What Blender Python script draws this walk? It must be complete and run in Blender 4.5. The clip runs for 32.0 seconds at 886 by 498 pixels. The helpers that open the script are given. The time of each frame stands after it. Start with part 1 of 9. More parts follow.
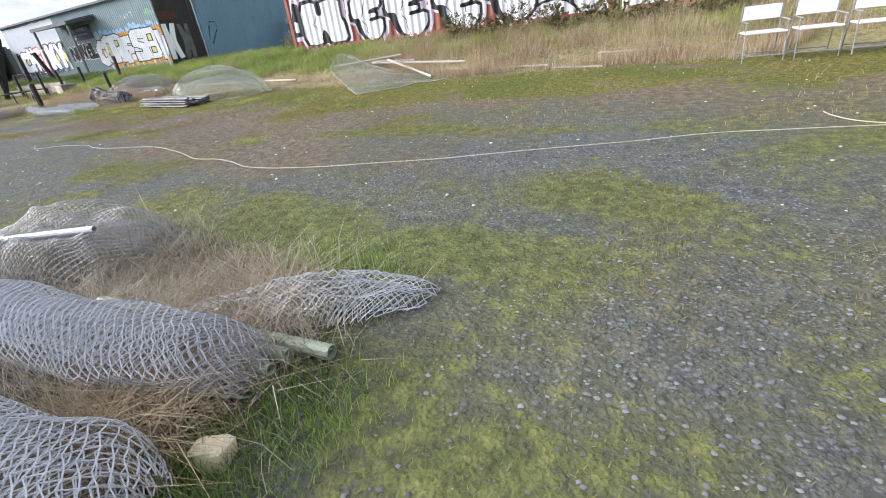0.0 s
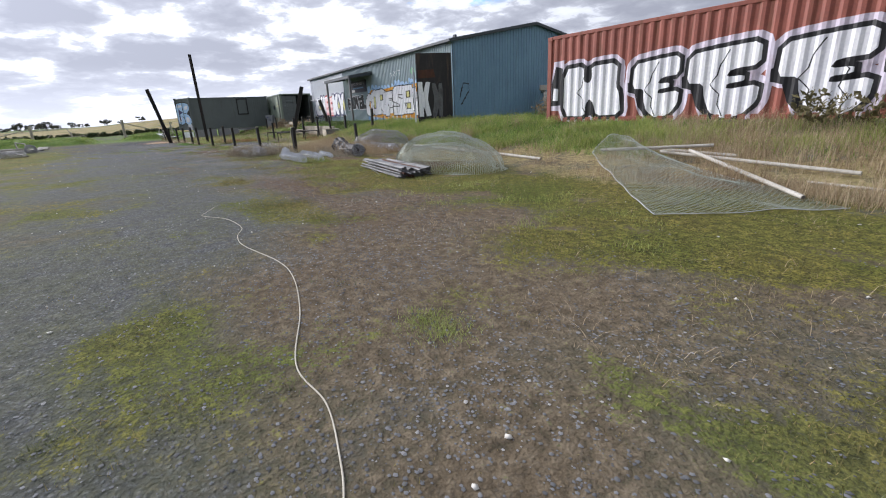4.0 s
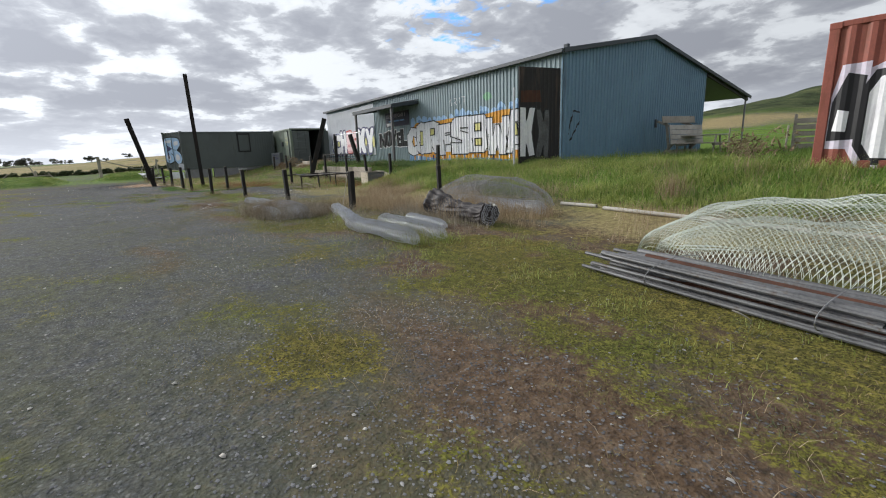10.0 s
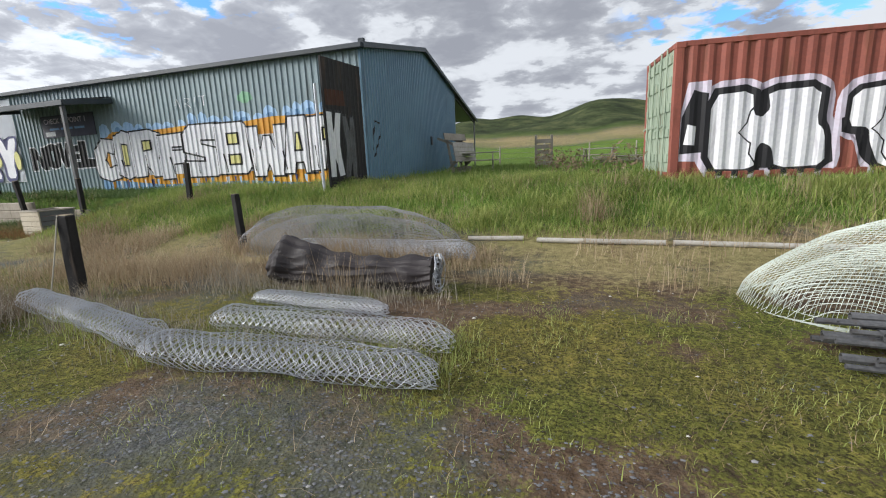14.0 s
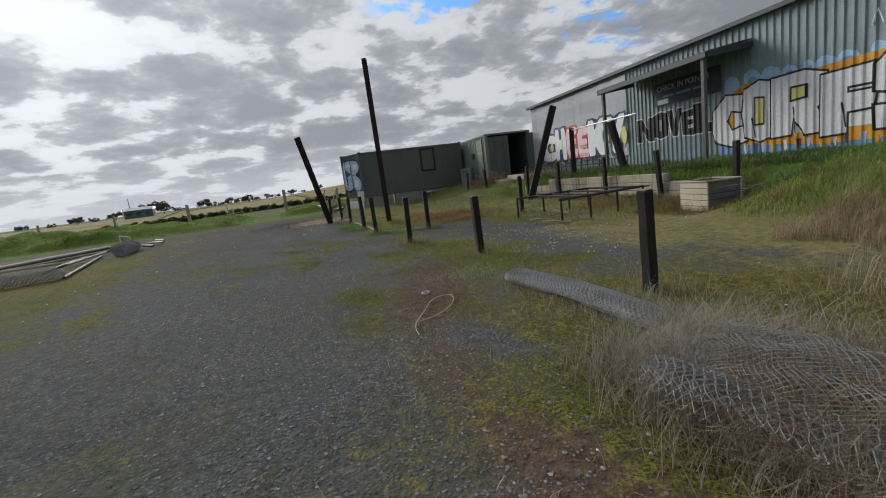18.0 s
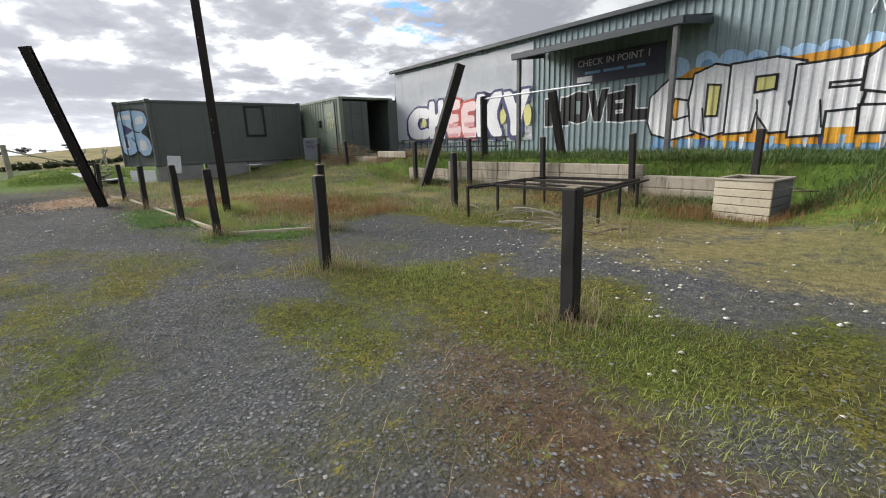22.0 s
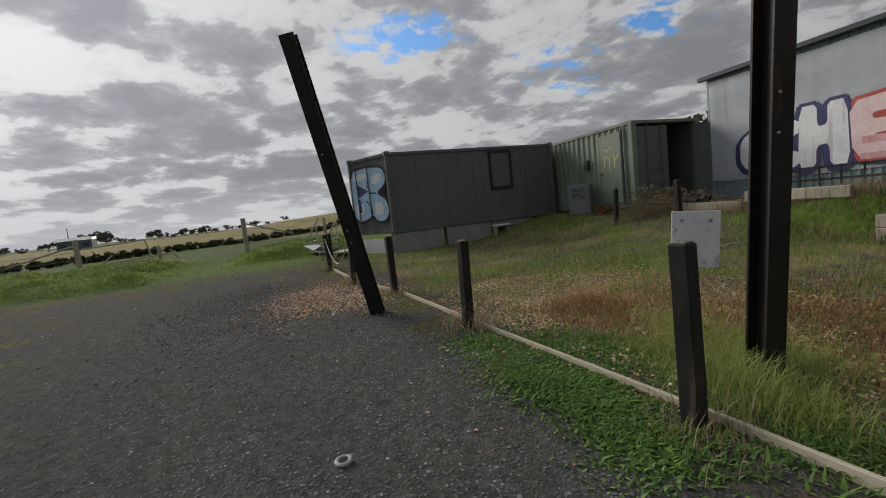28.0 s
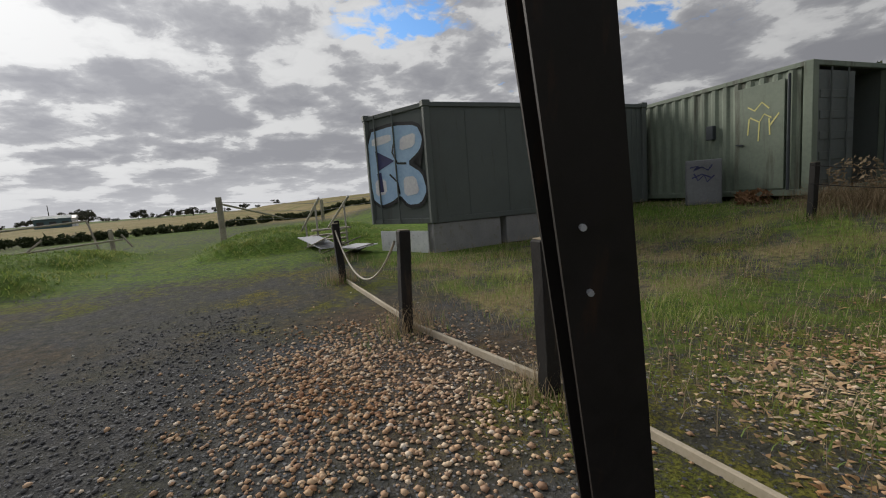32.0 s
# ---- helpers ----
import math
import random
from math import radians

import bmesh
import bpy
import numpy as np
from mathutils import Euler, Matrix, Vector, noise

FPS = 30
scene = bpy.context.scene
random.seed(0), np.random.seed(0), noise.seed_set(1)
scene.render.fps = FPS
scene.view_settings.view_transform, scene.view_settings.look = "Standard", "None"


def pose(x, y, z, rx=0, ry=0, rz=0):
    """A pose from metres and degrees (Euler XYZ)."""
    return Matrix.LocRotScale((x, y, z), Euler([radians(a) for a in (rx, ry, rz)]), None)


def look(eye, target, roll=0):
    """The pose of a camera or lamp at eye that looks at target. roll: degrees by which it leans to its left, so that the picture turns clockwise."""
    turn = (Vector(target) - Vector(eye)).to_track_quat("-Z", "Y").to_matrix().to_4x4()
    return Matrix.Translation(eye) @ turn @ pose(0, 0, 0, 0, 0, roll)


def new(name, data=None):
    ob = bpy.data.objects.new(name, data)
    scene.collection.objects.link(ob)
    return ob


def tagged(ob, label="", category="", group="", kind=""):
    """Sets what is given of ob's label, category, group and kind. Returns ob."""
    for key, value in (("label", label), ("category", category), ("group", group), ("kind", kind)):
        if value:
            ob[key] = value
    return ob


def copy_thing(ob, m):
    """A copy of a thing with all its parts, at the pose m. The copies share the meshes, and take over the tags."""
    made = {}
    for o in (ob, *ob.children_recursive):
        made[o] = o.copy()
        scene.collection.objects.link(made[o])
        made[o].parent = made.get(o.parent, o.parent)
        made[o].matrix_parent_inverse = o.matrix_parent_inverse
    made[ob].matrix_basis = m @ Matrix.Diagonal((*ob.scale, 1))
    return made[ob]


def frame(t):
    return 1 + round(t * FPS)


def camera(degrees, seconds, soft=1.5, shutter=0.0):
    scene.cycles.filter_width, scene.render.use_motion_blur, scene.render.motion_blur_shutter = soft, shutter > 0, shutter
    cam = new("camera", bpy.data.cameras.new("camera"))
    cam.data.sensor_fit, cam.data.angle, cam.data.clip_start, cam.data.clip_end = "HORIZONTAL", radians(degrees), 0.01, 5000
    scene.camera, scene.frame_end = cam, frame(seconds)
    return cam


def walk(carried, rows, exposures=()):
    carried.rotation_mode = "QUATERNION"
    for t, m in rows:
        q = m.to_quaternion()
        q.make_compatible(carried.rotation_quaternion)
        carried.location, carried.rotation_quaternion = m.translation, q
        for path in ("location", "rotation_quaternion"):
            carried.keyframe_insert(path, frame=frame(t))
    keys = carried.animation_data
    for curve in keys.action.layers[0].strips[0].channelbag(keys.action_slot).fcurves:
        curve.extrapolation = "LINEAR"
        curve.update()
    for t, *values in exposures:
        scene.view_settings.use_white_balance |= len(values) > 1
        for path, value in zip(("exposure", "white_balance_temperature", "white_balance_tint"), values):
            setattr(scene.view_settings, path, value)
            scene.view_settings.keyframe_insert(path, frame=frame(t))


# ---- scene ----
cam = camera(90.2, 32.0, soft=1.1)
PATH = [
    (0, (-0.703, -0.779, 1.296), (-1.537, 0.789, 0.376), -7.7),
    (0.5, (-0.938, -0.198, 1.289), (-1.792, 1.398, 0.44), -5.5),
    (1, (-1.067, 0.435, 1.289), (-1.927, 2.05, 0.482), -5.2),
    (1.5, (-1.339, 0.992, 1.279), (-2.214, 2.605, 0.485), -3.7),
    (2, (-1.751, 1.447, 1.296), (-2.776, 2.975, 0.514), -3.4),
    (2.5, (-2.259, 1.853, 1.327), (-3.593, 3.145, 0.584), -4.9),
    (3, (-2.836, 2.102, 1.329), (-4.223, 3.346, 0.603), -2.3),
    (3.5, (-3.498, 2.436, 1.349), (-4.973, 3.592, 0.649), -3.3),
    (4, (-4.184, 2.574, 1.348), (-5.722, 3.703, 0.748), -2.7),
    (4.5, (-4.829, 2.783, 1.412), (-6.387, 3.93, 0.907), -3.1),
    (6.5, (-7.457, 3.125, 1.398), (-9.012, 4.304, 0.96), -2.5),
    (7, (-8.111, 3.302, 1.397), (-9.673, 4.474, 0.963), -2.5),
    (7.5, (-8.786, 3.337, 1.381), (-10.357, 4.498, 0.952), -2.4),
    (8, (-9.431, 3.457, 1.351), (-11.004, 4.617, 0.925), -2.2),
    (8.5, (-10.045, 3.536, 1.336), (-11.618, 4.696, 0.909), -2.3),
    (9, (-10.774, 3.564, 1.334), (-12.342, 4.729, 0.908), -2.4),
    (9.5, (-11.38, 3.614, 1.36), (-12.942, 4.789, 0.932), -2.5),
    (10, (-12.084, 3.622, 1.405), (-13.617, 4.828, 0.966), -2.1),
    (10.5, (-12.695, 3.756, 1.41), (-14.227, 4.968, 0.978), -1.9),
    (11, (-13.383, 3.814, 1.371), (-14.913, 5.03, 0.946), -1.7),
    (11.5, (-13.988, 3.925, 1.376), (-15.521, 5.141, 0.962), -1.6),
    (12, (-14.581, 4.049, 1.368), (-16.119, 5.262, 0.962), -1.7),
    (12.5, (-15.148, 4.169, 1.371), (-16.671, 5.4, 0.965), -1.6),
    (13, (-15.716, 4.445, 1.383), (-16.991, 5.929, 0.97), -0.1),
    (13.5, (-16.248, 4.618, 1.389), (-16.972, 6.435, 0.972), 2.9),
    (14, (-16.729, 4.889, 1.409), (-17.208, 6.789, 1.01), -2.5),
    (14.5, (-17.24, 4.967, 1.422), (-17.744, 6.862, 1.025), -2.8),
    (15, (-17.893, 4.92, 1.45), (-18.768, 6.675, 1.057), -3.5),
    (15.5, (-18.552, 4.896, 1.391), (-19.964, 6.273, 1.062), -4.6),
    (17.5, (-21.292, 5.082, 1.335), (-23.144, 5.764, 1.015), -6.9),
    (18, (-21.991, 5.073, 1.367), (-23.869, 5.679, 1.041), -7.3),
    (18.5, (-22.575, 4.943, 1.353), (-24.528, 5.244, 1.045), -8.6),
    (19, (-23.208, 4.966, 1.355), (-25.177, 5.019, 1.009), -8.6),
    (19.5, (-23.922, 4.873, 1.318), (-25.884, 4.904, 0.93), -7.3),
    (20, (-24.567, 4.912, 1.283), (-26.507, 5.151, 0.861), -5.3),
    (20.5, (-25.276, 4.94, 1.274), (-27.14, 5.508, 0.826), -3.2),
    (21, (-25.845, 4.981, 1.313), (-27.574, 5.867, 0.837), -2.4),
    (21.5, (-26.501, 5.126, 1.345), (-28.054, 6.29, 0.863), -2.5),
    (22, (-27.161, 5.198, 1.311), (-28.59, 6.513, 0.833), -2.0),
    (22.5, (-27.836, 5.305, 1.318), (-29.237, 6.655, 0.855), -1.8),
    (23, (-28.455, 5.23, 1.29), (-29.954, 6.476, 0.843), 0.9),
    (23.5, (-29.089, 5.184, 1.34), (-30.75, 6.227, 0.95), -0.3),
    (24, (-29.754, 5.168, 1.343), (-31.513, 6.078, 1.06), 0.1),
    (24.5, (-30.405, 5.078, 1.434), (-32.191, 5.962, 1.265), 3.0),
    (25, (-31.028, 5.117, 1.478), (-32.858, 5.909, 1.322), 2.0),
    (25.5, (-31.665, 4.968, 1.442), (-33.494, 5.762, 1.288), 0.6),
    (27.5, (-34.339, 5.029, 1.365), (-36.176, 5.801, 1.186), -6.0),
    (28, (-34.867, 5.012, 1.37), (-36.702, 5.785, 1.179), -6.1),
    (28.5, (-35.567, 5.181, 1.384), (-37.4, 5.955, 1.186), -6.4),
    (29, (-36.162, 5.189, 1.344), (-37.972, 6.012, 1.129), -6.3),
    (29.5, (-36.771, 5.285, 1.326), (-38.579, 6.111, 1.107), -5.8),
    (30, (-37.394, 5.3, 1.32), (-39.203, 6.123, 1.094), -5.0),
    (30.5, (-38.018, 5.28, 1.325), (-39.824, 6.107, 1.09), -4.3),
    (31, (-38.595, 5.297, 1.319), (-40.401, 6.123, 1.081), -4.1),
    (31.5, (-39.264, 5.336, 1.31), (-41.075, 6.15, 1.067), -4.0),
    (32, (-39.805, 5.431, 1.284), (-41.621, 6.232, 1.039), -4.4),
]
EXPOSURE = [(0, 1.24, 5950, 12), (2, 1.14, 5950, 13), (3, 1.02, 5950, 14), (4, 0.56, 5950, 13), (6.5, 0.08, 6150, 9), (9, 0.15, 6200, 8), (10, 0.3, 6200, 8), (11, 0.27, 6200, 8), (12, 0.12, 6200, 8), (13, 0.1, 6200, 8), (14, 0.46, 6150, 9), (15, 0.42, 6150, 9), (15.5, 0.26, 6200, 9), (17.5, -0.22, 6250, 8), (19, -0.32, 6350, 9), (20, -0.24, 6350, 9), (21, 0.22, 6400, 9), (22, 0.5, 6400, 9), (23, 0.5, 6400, 9), (24, 0.1, 6450, 9), (25, -0.44, 6450, 9), (28, -0.52, 6560, 9), (30, -0.48, 6550, 9), (32, -0.34, 6600, 9)]
walk(cam, [(t, look(eye, target, roll)) for t, eye, target, roll in PATH], EXPOSURE)

# ---- world, sun ----
SUN_AZ, SUN_EL = radians(-156), radians(27)
to_sun = Vector((math.cos(SUN_AZ) * math.cos(SUN_EL), math.sin(SUN_AZ) * math.cos(SUN_EL), math.sin(SUN_EL)))
sun_data = bpy.data.lights.new("sun", "SUN")
sun_data.energy, sun_data.angle, sun_data.color = 3.2, radians(28), (1.0, 0.94, 0.86)
sun = new("sun", sun_data)
sun.matrix_world = look(to_sun * 60, (0, 0, 0))

world = bpy.data.worlds.new("sky")
scene.world = world
world.use_nodes = True
wt = world.node_tree
wt.nodes.clear()


def wmath(op, a, b=None, clamp=False):
    n = wt.nodes.new("ShaderNodeMath")
    n.operation, n.use_clamp = op, clamp
    for i, v in enumerate((a, b)):
        if v is None:
            continue
        if isinstance(v, (int, float)):
            n.inputs[i].default_value = v
        else:
            wt.links.new(v, n.inputs[i])
    return n.outputs[0]


def wramp(fac, stops):
    n = wt.nodes.new("ShaderNodeValToRGB")
    while len(n.color_ramp.elements) < len(stops):
        n.color_ramp.elements.new(0.5)
    for e, (p, c) in zip(n.color_ramp.elements, stops):
        e.position, e.color = p, (*c, 1) if len(c) == 3 else c
    wt.links.new(fac, n.inputs[0])
    return n.outputs[0]


def wmix(fac, a, b):
    n = wt.nodes.new("ShaderNodeMix")
    n.data_type = "RGBA"
    wt.links.new(fac, n.inputs[0])
    for i, v in ((6, a), (7, b)):
        if isinstance(v, tuple):
            n.inputs[i].default_value = (*v, 1)
        else:
            wt.links.new(v, n.inputs[i])
    return n.outputs[2]


sky = wt.nodes.new("ShaderNodeTexSky")
sky.sky_type, sky.sun_disc = "NISHITA", False
sky.sun_elevation, sky.sun_rotation = SUN_EL, radians(90) - SUN_AZ
sky.altitude, sky.air_density, sky.dust_density = 20, 1.0, 1.5
tc = wt.nodes.new("ShaderNodeTexCoord")
sep = wt.nodes.new("ShaderNodeSeparateXYZ")
wt.links.new(tc.outputs["Generated"], sep.inputs[0])
up = wmath("MAXIMUM", sep.outputs[2], 0.0)
CLOUD_LIFT = 0.2
low = wmath("ADD", up, CLOUD_LIFT)
flat = wt.nodes.new("ShaderNodeCombineXYZ")
wt.links.new(wmath("DIVIDE", sep.outputs[0], low), flat.inputs[0])
wt.links.new(wmath("DIVIDE", sep.outputs[1], low), flat.inputs[1])


def cloud_noise(scale, detail, rough, shift, warp=0.0, output="Fac"):
    m = wt.nodes.new("ShaderNodeMapping")
    m.inputs[1].default_value = shift
    wt.links.new(flat.outputs[0], m.inputs[0])
    n = wt.nodes.new("ShaderNodeTexNoise")
    n.inputs["Scale"].default_value, n.inputs["Detail"].default_value, n.inputs["Roughness"].default_value = scale, detail, rough
    n.inputs["Distortion"].default_value = warp
    wt.links.new(m.outputs[0], n.inputs["Vector"])
    return n.outputs[output]


def cloud_cells(scale, smoothness, push):
    """Rounded cloud cells: near nothing at a cell's middle, rising to its torn edge."""
    off = wt.nodes.new("ShaderNodeVectorMath")
    off.operation = "MULTIPLY_ADD"
    wt.links.new(cloud_noise(1.9, 4, 0.6, (5.3, 2.2, 0), 0.0, "Color"), off.inputs[0])
    off.inputs[1].default_value = (push, push, 0)
    wt.links.new(flat.outputs[0], off.inputs[2])
    v = wt.nodes.new("ShaderNodeTexVoronoi")
    v.feature = "SMOOTH_F1"
    v.inputs["Scale"].default_value, v.inputs["Smoothness"].default_value = scale, smoothness
    wt.links.new(off.outputs[0], v.inputs["Vector"])
    return v.outputs["Distance"]


big = cloud_noise(0.75, 3, 0.5, (3.1, 1.7, 0), 0.2)
mid_n = cloud_noise(3.4, 6, 0.55, (8.4, -2.2, 0), 0.25)
fine = cloud_noise(9.0, 6, 0.6, (1.4, 5.2, 0), 0.3)
body = wmath("ADD", wmath("MULTIPLY", big, 0.35), wmath("MULTIPLY", mid_n, 0.65))
# blue gaps torn in the cloud deck
gaps = None
for gx, gy, gz, gr in ((-0.877, 0.332, 0.347, 0.17), (-0.613, 0.732, 0.297, 0.2), (-0.742, 0.621, 0.252, 0.24), (-0.68, 0.68, 0.275, 0.15), (0.28, 0.935, 0.225, 0.26), (0.42, 0.88, 0.22, 0.22)):
    gap = wt.nodes.new("ShaderNodeVectorMath")
    gap.operation = "DISTANCE"
    wt.links.new(flat.outputs[0], gap.inputs[0])
    gap.inputs[1].default_value = (gx / (gz + CLOUD_LIFT), gy / (gz + CLOUD_LIFT), 0)
    near = wmath("DIVIDE", gap.outputs["Value"], gr)
    hole = wmath("EXPONENT", wmath("MULTIPLY", wmath("MULTIPLY", near, near), -1.0))
    gaps = hole if gaps is None else wmath("MAXIMUM", gaps, hole)
body = wmath("SUBTRACT", body, wmath("MULTIPLY", gaps, 0.22))
torn = wmath("ADD", wmath("MULTIPLY", body, 0.62), wmath("MULTIPLY", fine, 0.38))
cover = wramp(torn, [(0.355, (0, 0, 0)), (0.42, (1, 1, 1))])
cover = wmath("MAXIMUM", cover, wramp(gaps, [(0.05, (1, 1, 1)), (0.3, (0, 0, 0))]))
# the middle of each cell is thick and grey below, its edges are thin and bright
cells = wmath("ADD", wmath("MULTIPLY", cloud_cells(2.5, 0.4, 0.45), 0.95), wmath("MULTIPLY", cloud_cells(6.1, 0.3, 0.4), 0.25))
rough_edge = wmath("ADD", wmath("MULTIPLY", wmath("SUBTRACT", fine, 0.5), 0.75), wmath("MULTIPLY", wmath("SUBTRACT", mid_n, 0.5), -0.9))
puff = wmath("ADD", wmath("ADD", cells, rough_edge), wmath("MULTIPLY", wmath("SUBTRACT", 0.5, big), 0.9))
puff = wmath("ADD", puff, wmath("MULTIPLY", gaps, 0.16))
thick = wramp(puff, [(0.36, (0.03, 0.03, 0.03)), (0.56, (0.18, 0.18, 0.18)), (0.66, (0.38, 0.38, 0.38)), (0.74, (0.84, 0.84, 0.84)), (0.88, (1, 1, 1))])
dot = wt.nodes.new("ShaderNodeVectorMath")
dot.operation = "DOT_PRODUCT"
wt.links.new(tc.outputs["Generated"], dot.inputs[0])
dot.inputs[1].default_value = to_sun
glow = wmath("POWER", wmath("MAXIMUM", dot.outputs["Value"], 0.0), 16.0)
wide = wmath("MULTIPLY", wmath("MAXIMUM", dot.outputs["Value"], 0.0), 0.31)
lift = wmath("ADD", wmath("ADD", wmath("MULTIPLY", glow, 0.42), wide), 0.61)
cloud = wmix(thick, (0.42, 0.428, 0.475), (0.97, 0.978, 1.0))
lit = wt.nodes.new("ShaderNodeVectorMath")
lit.operation = "SCALE"
wt.links.new(cloud, lit.inputs[0])
wt.links.new(lift, lit.inputs["Scale"])
clear = wt.nodes.new("ShaderNodeVectorMath")
clear.operation = "SCALE"
wt.links.new(sky.outputs[0], clear.inputs[0])
clear.inputs["Scale"].default_value = 0.17
blue = wt.nodes.new("ShaderNodeVectorMath")
blue.operation = "MULTIPLY"
wt.links.new(clear.outputs[0], blue.inputs[0])
blue.inputs[1].default_value = (0.5, 0.82, 1.2)
open_sky = wmix(cover, blue.outputs[0], lit.outputs[0])
haze = wramp(up, [(0.0, (0.6, 0.6, 0.6)), (0.1, (0, 0, 0))])
hazed = wmix(haze, open_sky, (0.84, 0.85, 0.9))
bg = wt.nodes.new("ShaderNodeBackground")
wt.links.new(hazed, bg.inputs[0])
bg.inputs[1].default_value = 1.0
out = wt.nodes.new("ShaderNodeOutputWorld")
wt.links.new(bg.outputs[0], out.inputs[0])


# ---- materials ----
def tree_of(name):
    m = bpy.data.materials.new(name)
    m.use_nodes = True
    return m, m.node_tree, m.node_tree.nodes["Principled BSDF"]


def noise_node(nt, vec, scale, detail=4, rough=0.55):
    n = nt.nodes.new("ShaderNodeTexNoise")
    n.inputs["Scale"].default_value, n.inputs["Detail"].default_value, n.inputs["Roughness"].default_value = scale, detail, rough
    if vec is not None:
        nt.links.new(vec, n.inputs["Vector"])
    return n.outputs["Fac"]


def ramp_node(nt, fac, stops):
    n = nt.nodes.new("ShaderNodeValToRGB")
    while len(n.color_ramp.elements) < len(stops):
        n.color_ramp.elements.new(0.5)
    for e, (p, c) in zip(n.color_ramp.elements, stops):
        e.position, e.color = p, (*c, 1)
    nt.links.new(fac, n.inputs[0])
    return n.outputs[0]


def mix_node(nt, fac, a, b, blend="MIX"):
    n = nt.nodes.new("ShaderNodeMix")
    n.data_type, n.blend_type = "RGBA", blend
    if isinstance(fac, (int, float)):
        n.inputs[0].default_value = fac
    else:
        nt.links.new(fac, n.inputs[0])
    for i, v in ((6, a), (7, b)):
        if isinstance(v, tuple):
            n.inputs[i].default_value = (*v, 1)
        else:
            nt.links.new(v, n.inputs[i])
    return n.outputs[2]


def math_node(nt, op, a, b=None, clamp=False):
    n = nt.nodes.new("ShaderNodeMath")
    n.operation, n.use_clamp = op, clamp
    for i, v in enumerate((a, b)):
        if v is None:
            continue
        if isinstance(v, (int, float)):
            n.inputs[i].default_value = v
        else:
            nt.links.new(v, n.inputs[i])
    return n.outputs[0]


def bump_node(nt, height, strength, dist=0.01, prev=None):
    n = nt.nodes.new("ShaderNodeBump")
    n.inputs["Strength"].default_value, n.inputs["Distance"].default_value = strength, dist
    nt.links.new(height, n.inputs["Height"])
    if prev is not None:
        nt.links.new(prev, n.inputs["Normal"])
    return n.outputs[0]


def surface(name, color, dark, rough=0.7, metal=0.0, grain=30.0, patch=1.5, bump=0.15, stain=None, amount=0.5, streak=False, spec=0.4, island=False):
    """A worn surface: colour that drifts to a darker one over patches and grain, with stains over it."""
    m, nt, bs = tree_of(name)
    tcn = nt.nodes.new("ShaderNodeTexCoord")
    geo = nt.nodes.new("ShaderNodeNewGeometry")
    pos = geo.outputs["Position"]
    big_n = noise_node(nt, pos, patch, 5, 0.6)
    fine_n = noise_node(nt, pos, grain, 3, 0.6)
    both = math_node(nt, "ADD", math_node(nt, "MULTIPLY", big_n, 0.6), math_node(nt, "MULTIPLY", fine_n, 0.4))
    col = ramp_node(nt, both, [(0.36, dark), (0.6, color)])
    if island:
        col = mix_node(nt, 0.35, col, ramp_node(nt, geo.outputs["Random Per Island"], [(0.0, dark), (1.0, color)]))
    if stain:
        vec = pos
        if streak:
            mp = nt.nodes.new("ShaderNodeMapping")
            mp.inputs["Scale"].default_value = (1, 1, 0.12)
            nt.links.new(pos, mp.inputs[0])
            vec = mp.outputs[0]
        st = noise_node(nt, vec, patch * 4, 6, 0.65)
        f = ramp_node(nt, st, [(0.62 - 0.2 * amount, (0, 0, 0)), (0.74 - 0.1 * amount, (1, 1, 1))])
        col = mix_node(nt, f, col, stain)
    nt.links.new(col, bs.inputs["Base Color"])
    rr = ramp_node(nt, fine_n, [(0.3, (max(rough - 0.12, 0),) * 3), (0.7, (min(rough + 0.12, 1),) * 3)])
    nt.links.new(rr, bs.inputs["Roughness"])
    bs.inputs["Metallic"].default_value = metal
    bs.inputs["Specular IOR Level"].default_value = spec
    nt.links.new(bump_node(nt, both, bump, 0.02), bs.inputs["Normal"])
    return m


def plain_random(name, stops, rough=0.85, spec=0.2, through_light=0.0):
    """Small loose pieces: each takes its own colour between the stops."""
    m, nt, bs = tree_of(name)
    geo = nt.nodes.new("ShaderNodeNewGeometry")
    col = ramp_node(nt, geo.outputs["Random Per Island"], stops)
    n = noise_node(nt, geo.outputs["Position"], 0.8, 4)
    col = mix_node(nt, 0.35, col, ramp_node(nt, n, [(0.3, stops[0][1]), (0.7, stops[-1][1])]))
    nt.links.new(col, bs.inputs["Base Color"])
    bs.inputs["Roughness"].default_value, bs.inputs["Specular IOR Level"].default_value = rough, spec
    if through_light:
        tr = nt.nodes.new("ShaderNodeBsdfTranslucent")
        nt.links.new(col, tr.inputs[0])
        mx = nt.nodes.new("ShaderNodeMixShader")
        mx.inputs[0].default_value = through_light
        nt.links.new(bs.outputs[0], mx.inputs[1])
        nt.links.new(tr.outputs[0], mx.inputs[2])
        nt.links.new(mx.outputs[0], nt.nodes["Material Output"].inputs[0])
    return m


